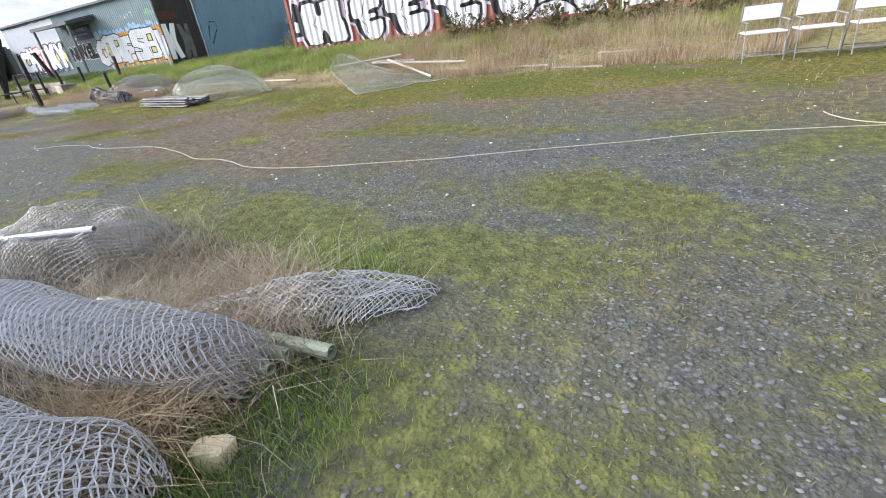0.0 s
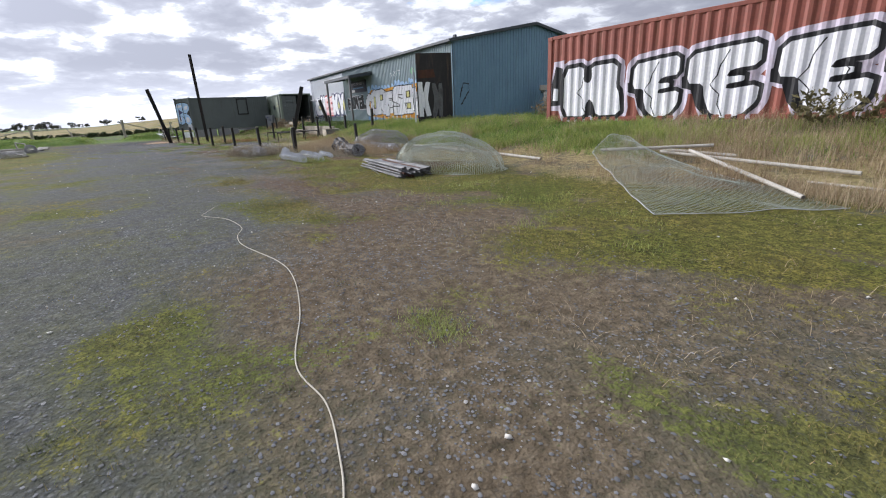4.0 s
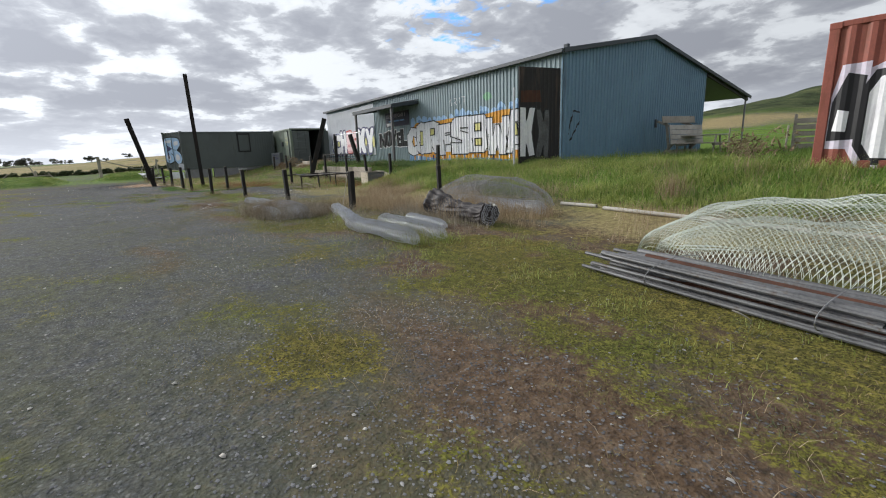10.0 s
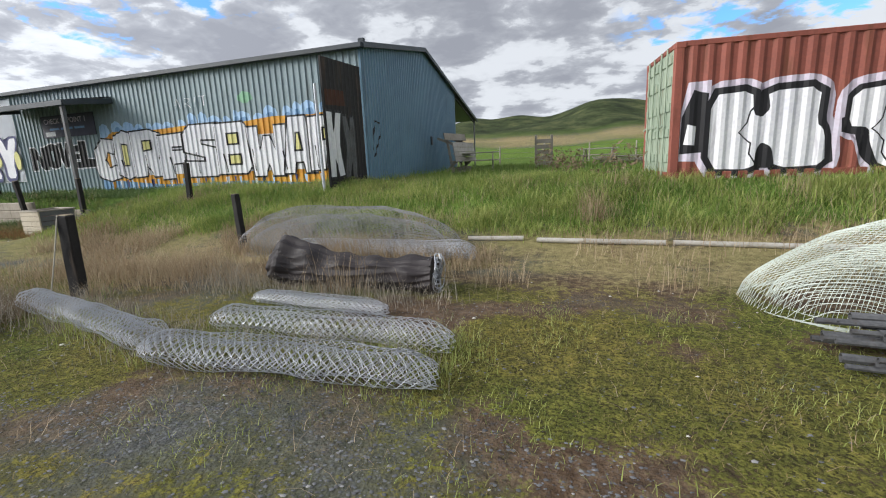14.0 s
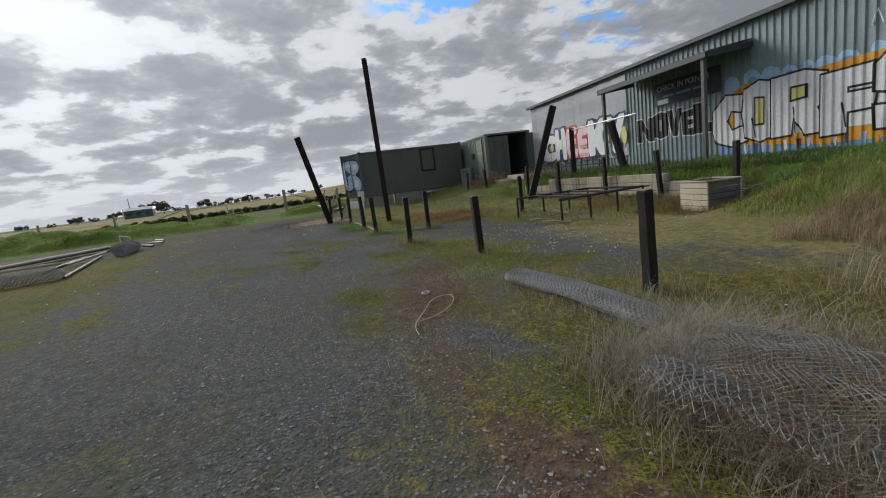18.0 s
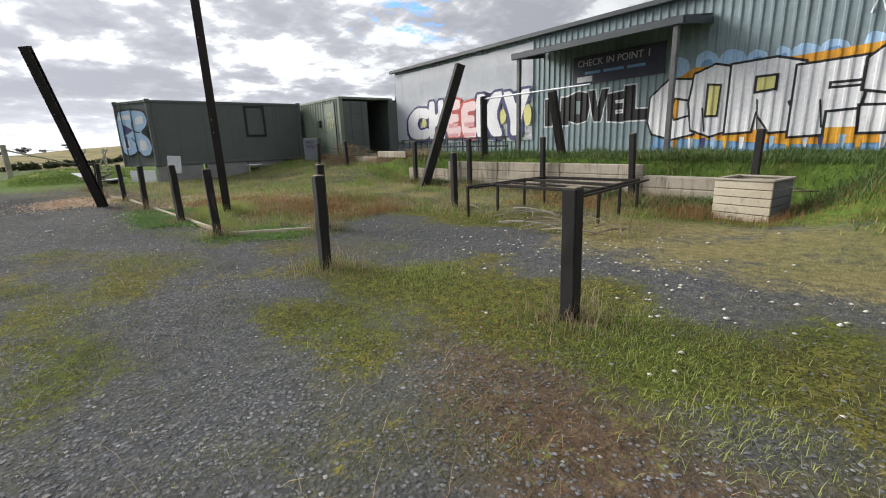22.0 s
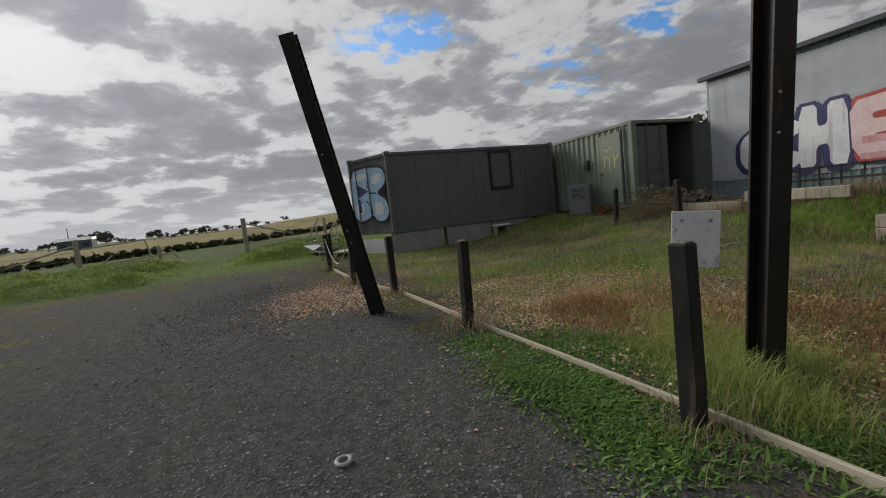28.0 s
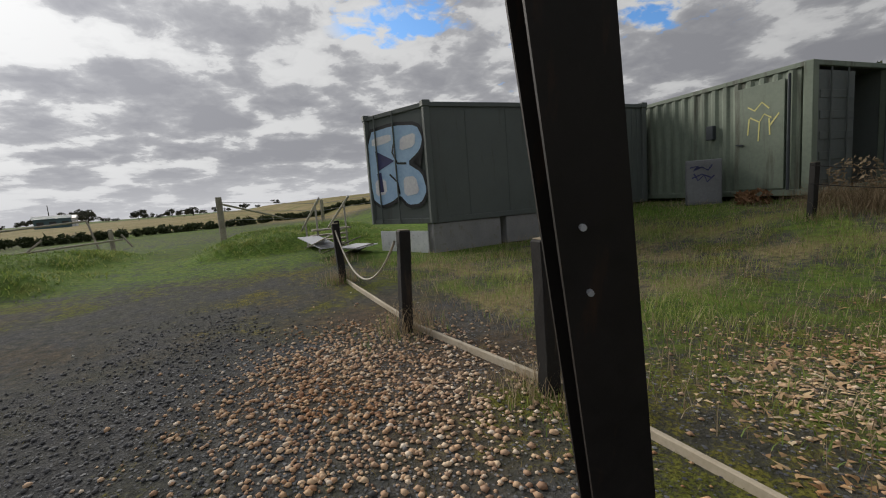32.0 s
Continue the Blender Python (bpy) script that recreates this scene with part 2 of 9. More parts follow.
def ground_material():
    m, nt, bs = tree_of("ground_cover")
    geo = nt.nodes.new("ShaderNodeNewGeometry")
    pos = geo.outputs["Position"]
    att = nt.nodes.new("ShaderNodeAttribute")
    att.attribute_name = "cover"
    sp = nt.nodes.new("ShaderNodeSeparateColor")
    nt.links.new(att.outputs["Color"], sp.inputs[0])
    fine = noise_node(nt, pos, 9.0, 8, 0.7)
    mid = noise_node(nt, pos, 2.2, 6, 0.6)
    speck = noise_node(nt, pos, 42.0, 3, 0.7)
    vor = nt.nodes.new("ShaderNodeTexVoronoi")
    vor.inputs["Scale"].default_value = 40.0
    nt.links.new(pos, vor.inputs["Vector"])
    vor2 = nt.nodes.new("ShaderNodeTexVoronoi")
    vor2.inputs["Scale"].default_value = 85.0
    nt.links.new(pos, vor2.inputs["Vector"])
    sc = nt.nodes.new("ShaderNodeSeparateColor")
    nt.links.new(vor.outputs["Color"], sc.inputs[0])
    sc2 = nt.nodes.new("ShaderNodeSeparateColor")
    nt.links.new(vor2.outputs["Color"], sc2.inputs[0])
    g1 = ramp_node(nt, sc.outputs[0], [(0.0, (0.0375, 0.0413, 0.05)), (0.5, (0.102, 0.112, 0.14)), (0.88, (0.215, 0.234, 0.275)), (1.0, (0.525, 0.525, 0.525))])
    g2 = ramp_node(nt, sc2.outputs[1], [(0.0, (0.0312, 0.0338, 0.0413)), (0.7, (0.118, 0.131, 0.158)), (1.0, (0.33, 0.338, 0.365))])
    gravel = mix_node(nt, mid, g1, g2)
    # gaps between the chips darkened: crevice shade put into the colour
    crevice = ramp_node(nt, vor.outputs["Distance"], [(0.28, (0, 0, 0)), (0.62, (0.8, 0.8, 0.8))])
    gravel = mix_node(nt, crevice, gravel, (0.045, 0.045, 0.05))
    dust = ramp_node(nt, fine, [(0.35, (0.0688, 0.0725, 0.085)), (0.65, (0.156, 0.152, 0.15))])
    gravel = mix_node(nt, 0.45, gravel, dust)
    soil = ramp_node(nt, fine, [(0.3, (0.0425, 0.0275, 0.0175)), (0.5, (0.115, 0.0775, 0.05)), (0.7, (0.2, 0.147, 0.1))])
    soil = mix_node(nt, ramp_node(nt, speck, [(0.5, (0, 0, 0)), (0.7, (0.6, 0.6, 0.6))]), soil, gravel)
    px = nt.nodes.new("ShaderNodeSeparateXYZ")
    nt.links.new(pos, px.inputs[0])
    # towards the start of the walk the soil is trodden and tan-grey
    tan = nt.nodes.new("ShaderNodeMapRange")
    tan.inputs["From Min"].default_value, tan.inputs["From Max"].default_value, tan.inputs["To Max"].default_value = -13.0, -7.0, 0.7
    nt.links.new(px.outputs[0], tan.inputs["Value"])
    soil = mix_node(nt, tan.outputs["Result"], soil, ramp_node(nt, fine, [(0.3, (0.06, 0.05, 0.034)), (0.5, (0.138, 0.114, 0.078)), (0.7, (0.23, 0.195, 0.14))]))
    moss = ramp_node(nt, fine, [(0.28, (0.046, 0.044, 0.018)), (0.45, (0.125, 0.117, 0.033)), (0.6, (0.23, 0.2, 0.05)), (0.75, (0.31, 0.225, 0.085))])
    tone = noise_node(nt, pos, 0.45, 4, 0.5)
    moss = mix_node(nt, ramp_node(nt, tone, [(0.4, (0, 0, 0)), (0.62, (0.75, 0.75, 0.75))]), moss, ramp_node(nt, fine, [(0.3, (0.0375, 0.0562, 0.0125)), (0.7, (0.144, 0.188, 0.035))]))
    moss = mix_node(nt, ramp_node(nt, speck, [(0.40, (0.85, 0.85, 0.85)), (0.53, (0, 0, 0))]), moss, (0.03, 0.027, 0.016))
    # towards the start of the walk the moss is a grey-green film
    start = nt.nodes.new("ShaderNodeMapRange")
    start.inputs["From Min"].default_value, start.inputs["From Max"].default_value, start.inputs["To Max"].default_value = -8.5, -4.0, 0.75
    nt.links.new(px.outputs[0], start.inputs["Value"])
    near_side = nt.nodes.new("ShaderNodeMapRange")
    near_side.inputs["From Min"].default_value, near_side.inputs["From Max"].default_value, near_side.inputs["To Min"].default_value, near_side.inputs["To Max"].default_value = 3.5, 6.0, 1.0, 0.0
    nt.links.new(px.outputs[1], near_side.inputs["Value"])
    moss = mix_node(nt, math_node(nt, "MULTIPLY", start.outputs["Result"], near_side.outputs["Result"]), moss, ramp_node(nt, fine, [(0.3, (0.044, 0.053, 0.03)), (0.5, (0.108, 0.122, 0.055)), (0.7, (0.195, 0.205, 0.085))]))
    lush = ramp_node(nt, fine, [(0.3, (0.0438, 0.0775, 0.015)), (0.5, (0.1, 0.17, 0.03)), (0.7, (0.188, 0.263, 0.0562))])
    dry = ramp_node(nt, fine, [(0.3, (0.14, 0.108, 0.06)), (0.5, (0.26, 0.212, 0.108)), (0.7, (0.38, 0.315, 0.17))])

    broad = noise_node(nt, pos, 0.12, 6, 0.62)
    lush = mix_node(nt, ramp_node(nt, broad, [(0.35, (0.6, 0.6, 0.6)), (0.6, (0, 0, 0))]), lush, (0.045, 0.07, 0.018))
    lush = mix_node(nt, ramp_node(nt, mid, [(0.5, (0, 0, 0)), (0.75, (0.55, 0.55, 0.55))]), lush, (0.2, 0.19, 0.06))
    dry = mix_node(nt, ramp_node(nt, broad, [(0.45, (0, 0, 0)), (0.65, (0.7, 0.7, 0.7))]), dry, (0.12, 0.14, 0.04))

    def mask(chan, lo, hi, jit):
        j = math_node(nt, "MULTIPLY", math_node(nt, "SUBTRACT", fine, 0.5), jit)
        j2 = math_node(nt, "MULTIPLY", math_node(nt, "SUBTRACT", mid, 0.5), 0.9)
        j3 = math_node(nt, "MULTIPLY", math_node(nt, "SUBTRACT", speck, 0.5), 1.0)
        s = math_node(nt, "ADD", math_node(nt, "ADD", math_node(nt, "ADD", chan, j), j2), j3)
        return ramp_node(nt, s, [(lo, (0, 0, 0)), (hi, (1, 1, 1))])

    film = mix_node(nt, sp.outputs[1], (0.095, 0.10, 0.04), (0.125, 0.098, 0.066))
    gravel = mix_node(nt, ramp_node(nt, math_node(nt, "ADD", math_node(nt, "ADD", sp.outputs[0], sp.outputs[1]), math_node(nt, "MULTIPLY", math_node(nt, "SUBTRACT", mid, 0.5), 1.2)), [(0.15, (0, 0, 0)), (0.75, (0.62, 0.62, 0.62))]), gravel, film)
    # gravel darkened towards the far end: the backlit look is put into its colour
    backlit_end = nt.nodes.new("ShaderNodeMapRange")
    backlit_end.inputs["From Min"].default_value, backlit_end.inputs["From Max"].default_value, backlit_end.inputs["To Min"].default_value, backlit_end.inputs["To Max"].default_value = -37.0, -30.0, 0.55, 0.0
    nt.links.new(px.outputs[0], backlit_end.inputs["Value"])
    gravel = mix_node(nt, backlit_end.outputs["Result"], gravel, ramp_node(nt, fine, [(0.35, (0.03, 0.03, 0.032)), (0.65, (0.085, 0.083, 0.085))]))
    skin = nt.nodes.new("ShaderNodeMapRange")
    skin.inputs["From Min"].default_value, skin.inputs["From Max"].default_value, skin.inputs["To Min"].default_value, skin.inputs["To Max"].default_value = -31.0, -19.0, 0.22, 0.6
    nt.links.new(px.outputs[0], skin.inputs["Value"])
    skin_f = math_node(nt, "MULTIPLY", skin.outputs["Result"], ramp_node(nt, math_node(nt, "ADD", math_node(nt, "MULTIPLY", mid, 0.6), math_node(nt, "MULTIPLY", tone, 0.4)), [(0.36, (0.15, 0.15, 0.15)), (0.6, (1, 1, 1))]))
    gravel = mix_node(nt, skin_f, gravel, ramp_node(nt, fine, [(0.35, (0.06, 0.066, 0.038)), (0.65, (0.145, 0.15, 0.085))]))
    col = mix_node(nt, mask(sp.outputs[1], 0.26, 0.85, 1.3), gravel, soil)
    mm = mask(sp.outputs[0], 0.40, 0.68, 1.7)
    col = mix_node(nt, mm, col, moss)
    dm = mask(att.outputs["Alpha"], 0.3, 0.7, 1.0)
    col = mix_node(nt, dm, col, dry)
    col = mix_node(nt, mask(sp.outputs[2], 0.35, 0.65, 0.8), col, lush)
    hill = nt.nodes.new("ShaderNodeMapRange")
    hill.inputs["From Min"].default_value, hill.inputs["From Max"].default_value = 66.0, 72.0
    nt.links.new(px.outputs[1], hill.inputs["Value"])
    heath = ramp_node(nt, noise_node(nt, pos, 0.28, 8, 0.7), [(0.36, (0.02, 0.027, 0.014)), (0.5, (0.042, 0.055, 0.024)), (0.66, (0.09, 0.1, 0.045))])
    col = mix_node(nt, hill.outputs["Result"], col, heath)
    col = mix_node(nt, 1.0, col, (1.12, 1.12, 1.12), "MULTIPLY")
    nt.links.new(col, bs.inputs["Base Color"])
    bs.inputs["Roughness"].default_value, bs.inputs["Specular IOR Level"].default_value = 0.95, 0.07
    b1 = bump_node(nt, math_node(nt, "SUBTRACT", 1.0, vor.outputs["Distance"]), 0.8, 0.012)
    b2 = bump_node(nt, math_node(nt, "ADD", fine, math_node(nt, "MULTIPLY", speck, 0.35)), 0.9, 0.05, b1)
    nt.links.new(b2, bs.inputs["Normal"])
    return m


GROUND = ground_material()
RED = surface("red_oxide_paint", (0.30, 0.093, 0.066), (0.205, 0.064, 0.047), 0.62, 0, 22, 1.2, 0.1, (0.16, 0.055, 0.03), 0.45, True)
PALE_GREEN = surface("faded_green_paint", (0.35, 0.41, 0.32), (0.25, 0.31, 0.235), 0.65, 0, 22, 1.2, 0.1, (0.2, 0.13, 0.07), 0.3, True)
WHITE_SPRAY = surface("white_spray_paint", (0.82, 0.82, 0.84), (0.64, 0.64, 0.7), 0.55, 0, 16, 1.0, 0.04, (0.48, 0.46, 0.5), 0.25, True)
BLACK_SPRAY = surface("black_spray_paint", (0.018, 0.017, 0.02), (0.01, 0.01, 0.012), 0.5, 0, 18, 2, 0.04)
LILAC_SPRAY = surface("pale_lilac_spray_paint", (0.62, 0.58, 0.68), (0.5, 0.42, 0.5), 0.6, 0, 14, 1.0, 0.04)
BLUE_SPRAY = surface("blue_spray_paint", (0.20, 0.36, 0.58), (0.12, 0.24, 0.46), 0.6, 0, 14, 2, 0.04)
SKY_SPRAY = surface("light_blue_spray_paint", (0.42, 0.6, 0.8), (0.3, 0.46, 0.7), 0.6, 0, 14, 2, 0.04)
ORANGE_SPRAY = surface("orange_spray_paint", (0.72, 0.38, 0.04), (0.55, 0.22, 0.02), 0.6, 0, 14, 2, 0.04)
YELLOW_SPRAY = surface("yellow_spray_paint", (0.68, 0.64, 0.26), (0.52, 0.5, 0.18), 0.6, 0, 14, 2, 0.04)
PINK_SPRAY = surface("pink_spray_paint", (0.72, 0.42, 0.45), (0.55, 0.22, 0.25), 0.6, 0, 14, 2, 0.04)
RED_SPRAY = surface("red_spray_paint", (0.55, 0.1, 0.08), (0.36, 0.06, 0.05), 0.6, 0, 14, 2, 0.04)
NAVY_SPRAY = surface("navy_spray_paint", (0.05, 0.055, 0.16), (0.03, 0.03, 0.1), 0.6, 0, 14, 2, 0.04)
GREEN_SPRAY = surface("green_spray_paint", (0.3, 0.55, 0.36), (0.2, 0.4, 0.25), 0.6, 0, 14, 2, 0.04)
SHED_GREY = surface("grey_green_steel_sheet", (0.25, 0.318, 0.345), (0.185, 0.24, 0.268), 0.5, 0.1, 10, 0.8, 0.03, (0.16, 0.19, 0.19), 0.25, True)
SHED_BLUE = surface("blue_grey_steel_sheet", (0.165, 0.275, 0.37), (0.13, 0.22, 0.31), 0.42, 0.1, 10, 0.7, 0.03, (0.1, 0.15, 0.2), 0.15, True)
SHED_DARK = surface("dark_grey_steel_sheet", (0.06, 0.062, 0.068), (0.03, 0.03, 0.034), 0.6, 0, 10, 0.8, 0.03)
BURNT = surface("scorched_dark_sheet", (0.03, 0.028, 0.028), (0.016, 0.015, 0.016), 0.8, 0, 10, 0.7, 0.05, (0.09, 0.06, 0.045), 0.5, True)
FASCIA = surface("dark_slate_trim", (0.05, 0.06, 0.07), (0.033, 0.04, 0.047), 0.5, 0.1, 12, 1, 0.03)
ROOF = surface("weathered_roof_sheet", (0.24, 0.27, 0.29), (0.17, 0.19, 0.2), 0.5, 0.2, 8, 0.6, 0.03)
BANNER = surface("off_white_vinyl_sheet", (0.84, 0.865, 0.92), (0.75, 0.775, 0.83), 0.4, 0, 5, 0.7, 0.1, (0.55, 0.58, 0.64), 0.15, True)
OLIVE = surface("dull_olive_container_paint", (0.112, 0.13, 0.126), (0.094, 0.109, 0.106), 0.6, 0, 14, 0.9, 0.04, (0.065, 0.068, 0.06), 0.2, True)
OLIVE_LIGHT = surface("light_olive_container_paint", (0.20, 0.24, 0.19), (0.14, 0.175, 0.14), 0.6, 0, 14, 0.9, 0.05, (0.09, 0.09, 0.07), 0.4, True)
DARK_STEEL = surface("dark_brown_steel", (0.02, 0.017, 0.016), (0.010, 0.0085, 0.008), 0.6, 0.2, 25, 2.5, 0.12, (0.05, 0.026, 0.016), 0.3, True)
DARK_TIMBER = surface("black_stained_timber", (0.021, 0.0195, 0.019), (0.010, 0.0095, 0.0095), 0.8, 0, 40, 3, 0.35, (0.07, 0.05, 0.035), 0.25, True)
CUT_TIMBER = surface("weathered_cut_timber", (0.30, 0.25, 0.17), (0.18, 0.15, 0.10), 0.85, 0, 45, 4, 0.3)
GREY_TIMBER = surface("silvered_timber", (0.42, 0.38, 0.32), (0.26, 0.235, 0.20), 0.85, 0, 40, 2, 0.25, (0.15, 0.13, 0.11), 0.35)
DEAD_WEED = plain_random("brown_dead_weed", [(0.0, (0.1, 0.075, 0.045)), (0.6, (0.24, 0.18, 0.11)), (1.0, (0.38, 0.3, 0.2))], 0.85, 0.2, 0.2)
SLATE_TIMBER = surface("slate_grey_slat", (0.17, 0.17, 0.18), (0.11, 0.11, 0.12), 0.85, 0, 40, 2, 0.25, (0.07, 0.065, 0.06), 0.35)
PALE_TIMBER = surface("pale_pine_board", (0.55, 0.49, 0.39), (0.42, 0.36, 0.27), 0.8, 0, 35, 2, 0.2, (0.3, 0.26, 0.2), 0.3)
GALV = surface("galvanised_wire", (0.57, 0.59, 0.635), (0.37, 0.39, 0.43), 0.42, 0.35, 30, 3, 0.02)
GALV_GREEN = surface("green_tinged_wire", (0.45, 0.49, 0.44), (0.32, 0.36, 0.31), 0.5, 0.3, 30, 3, 0.02)
GALV_DULL = surface("dull_old_wire", (0.33, 0.33, 0.34), (0.2, 0.2, 0.2), 0.55, 0.4, 30, 3, 0.02)
PIPE = surface("grey_galvanised_pipe", (0.155, 0.157, 0.163), (0.06, 0.061, 0.064), 0.55, 0.35, 30, 2.5, 0.06, (0.08, 0.065, 0.055), 0.4)
PIPE_GREEN = surface("mossy_galvanised_pipe", (0.38, 0.43, 0.35), (0.24, 0.29, 0.2), 0.6, 0.2, 30, 6, 0.06, (0.12, 0.14, 0.06), 0.3)
WHITE_PIPE = surface("dirty_white_pipe", (0.47, 0.45, 0.41), (0.32, 0.295, 0.255), 0.6, 0, 30, 3, 0.06, (0.24, 0.21, 0.16), 0.35)
SHADE_CLOTH = surface("black_shade_cloth", (0.028, 0.022, 0.023), (0.012, 0.010, 0.011), 0.65, 0, 60, 2, 0.2)
ROPE = surface("pale_hose", (0.5, 0.47, 0.39), (0.38, 0.35, 0.29), 0.7, 0, 40, 3, 0.05)
CONCRETE = surface("pale_concrete", (0.29, 0.29, 0.3), (0.2, 0.2, 0.21), 0.88, 0, 40, 2, 0.2, (0.2, 0.19, 0.17), 0.35)
CABINET = surface("grey_painted_cabinet", (0.19, 0.2, 0.215), (0.14, 0.148, 0.16), 0.6, 0, 20, 2, 0.03, (0.1, 0.1, 0.1), 0.2, True)
STONE = surface("pale_cut_stone", (0.62, 0.55, 0.38), (0.5, 0.43, 0.3), 0.85, 0, 40, 6, 0.2)
RUST = surface("rusty_steel", (0.10, 0.042, 0.025), (0.05, 0.024, 0.017), 0.8, 0.2, 30, 4, 0.2)
WHITE_PAINT = surface("white_enamel", (0.76, 0.77, 0.80), (0.62, 0.63, 0.67), 0.45, 0, 20, 2, 0.03, (0.5, 0.46, 0.42), 0.2)
SIGN_WHITE = surface("white_sign_board", (0.72, 0.73, 0.76), (0.58, 0.6, 0.64), 0.5, 0, 18, 4, 0.03, (0.2, 0.2, 0.22), 0.2)
SIGN_NAVY = surface("faded_navy_sign", (0.05, 0.05, 0.085), (0.03, 0.03, 0.05), 0.6, 0, 18, 3, 0.03)
# near-black colour: the gloom inside the open container is painted in
INSIDE = surface("unlit_interior", (0.04, 0.04, 0.042), (0.02, 0.02, 0.022), 0.9, 0, 10, 1, 0.02)
FAR_BLUE = surface("blue_sheet_wall", (0.09, 0.16, 0.19), (0.07, 0.125, 0.15), 0.6, 0, 5, 0.3, 0.02)
PLATE = surface("dirty_plastic_disc", (0.46, 0.45, 0.43), (0.3, 0.29, 0.275), 0.5, 0, 30, 9, 0.05)
BARK = surface("grey_bark", (0.10, 0.085, 0.07), (0.06, 0.05, 0.04), 0.95, 0, 12, 2, 0.3)
GRASS = plain_random("lush_grass", [(0.0, (0.064, 0.128, 0.026)), (0.5, (0.16, 0.272, 0.05)), (1.0, (0.33, 0.41, 0.1))], 0.6, 0.3, 0.35)
STRAW = plain_random("dry_grass", [(0.0, (0.17, 0.112, 0.066)), (0.5, (0.39, 0.29, 0.18)), (1.0, (0.55, 0.465, 0.32))], 0.8, 0.2, 0.25)
GREY_STRAW = plain_random("grey_dead_stems", [(0.0, (0.14, 0.115, 0.09)), (0.5, (0.34, 0.30, 0.235)), (1.0, (0.52, 0.48, 0.39))], 0.85, 0.2, 0.2)
MOSS_BLADE = plain_random("moss_and_short_grass", [(0.0, (0.06, 0.068, 0.022)), (0.5, (0.15, 0.143, 0.05)), (0.85, (0.26, 0.232, 0.085)), (1.0, (0.38, 0.28, 0.13))], 0.75, 0.2, 0.25)
CLOVER = plain_random("clover_leaf", [(0.0, (0.05, 0.12, 0.024)), (0.6, (0.135, 0.27, 0.05)), (1.0, (0.27, 0.43, 0.1))], 0.6, 0.3, 0.3)
LEAF = plain_random("grey_green_leaf", [(0.0, (0.028, 0.04, 0.02)), (0.6, (0.06, 0.08, 0.036)), (1.0, (0.11, 0.13, 0.06))], 0.7, 0.2, 0.15)
# leaf colour paled and greyed: the haze of distance is mixed into it
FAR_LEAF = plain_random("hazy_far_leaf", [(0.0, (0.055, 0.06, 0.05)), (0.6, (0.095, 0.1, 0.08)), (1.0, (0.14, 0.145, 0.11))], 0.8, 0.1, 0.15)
SCRUB = plain_random("brown_green_scrub", [(0.0, (0.05, 0.05, 0.02)), (0.6, (0.12, 0.105, 0.05)), (1.0, (0.2, 0.17, 0.09))], 0.8, 0.2, 0.2)
CHIP = plain_random("gravel_chip", [(0.0, (0.026, 0.028, 0.034)), (0.5, (0.08, 0.086, 0.1)), (0.95, (0.18, 0.187, 0.205)), (1.0, (0.36, 0.355, 0.345))], 0.85, 0.3)
TAN_CHIP = plain_random("tan_river_stone", [(0.0, (0.253, 0.115, 0.0517)), (0.5, (0.575, 0.333, 0.161)), (0.85, (0.759, 0.54, 0.322)), (1.0, (0.862, 0.782, 0.667))], 0.75, 0.3)
PALE_CHIP = plain_random("pale_gravel_chip", [(0.0, (0.13, 0.135, 0.145)), (0.7, (0.21, 0.212, 0.22)), (1.0, (0.4, 0.39, 0.37))], 0.85, 0.3)
PEBBLE = plain_random("pale_pebble", [(0.0, (0.4, 0.38, 0.34)), (1.0, (0.7, 0.68, 0.63))], 0.8, 0.3)

WEED = plain_random("dark_weed_leaf", [(0.0, (0.04, 0.075, 0.024)), (0.6, (0.1, 0.165, 0.05)), (1.0, (0.2, 0.27, 0.095))], 0.65, 0.25, 0.3)
BROWN_GRASS = plain_random("red_brown_dead_grass", [(0.0, (0.12, 0.055, 0.024)), (0.5, (0.29, 0.155, 0.068)), (1.0, (0.44, 0.29, 0.14))], 0.85, 0.2, 0.2)
LITTER = plain_random("fallen_leaf", [(0.0, (0.22, 0.1, 0.035)), (0.5, (0.52, 0.29, 0.12)), (0.85, (0.68, 0.47, 0.24)), (1.0, (0.76, 0.66, 0.48))], 0.75, 0.3, 0.1)
PALE_PINK = surface("pale_pink_spray_paint", (0.82, 0.66, 0.68), (0.7, 0.48, 0.5), 0.6, 0, 14, 2, 0.04)
SLEEPER = surface("dirty_brown_sleeper", (0.42, 0.375, 0.31), (0.27, 0.235, 0.19), 0.9, 0, 40, 2, 0.3, (0.11, 0.10, 0.07), 0.5, True)
RED_SCRUB = plain_random("red_brown_scrub", [(0.0, (0.07, 0.03, 0.018)), (0.6, (0.19, 0.095, 0.05)), (1.0, (0.32, 0.2, 0.11))], 0.85, 0.2, 0.2)
FILM_GRASS = plain_random("short_grey_green_grass", [(0.0, (0.058, 0.07, 0.038)), (0.5, (0.108, 0.125, 0.064)), (1.0, (0.19, 0.205, 0.105))], 0.8, 0.2, 0.25)
GRASS_LIGHT = plain_random("yellow_green_grass", [(0.0, (0.157, 0.213, 0.0448)), (0.5, (0.314, 0.381, 0.0896)), (1.0, (0.493, 0.504, 0.19))], 0.65, 0.3, 0.35)


# ---- building helpers ----
def thing(name, at=(0, 0, 0), label="", category="", group="", kind="", turn=0.0):
    ob = new(name)
    ob.empty_display_size = 0.1
    ob.matrix_basis = pose(*at, 0, 0, turn)
    return tagged(ob, label, category, group, kind)


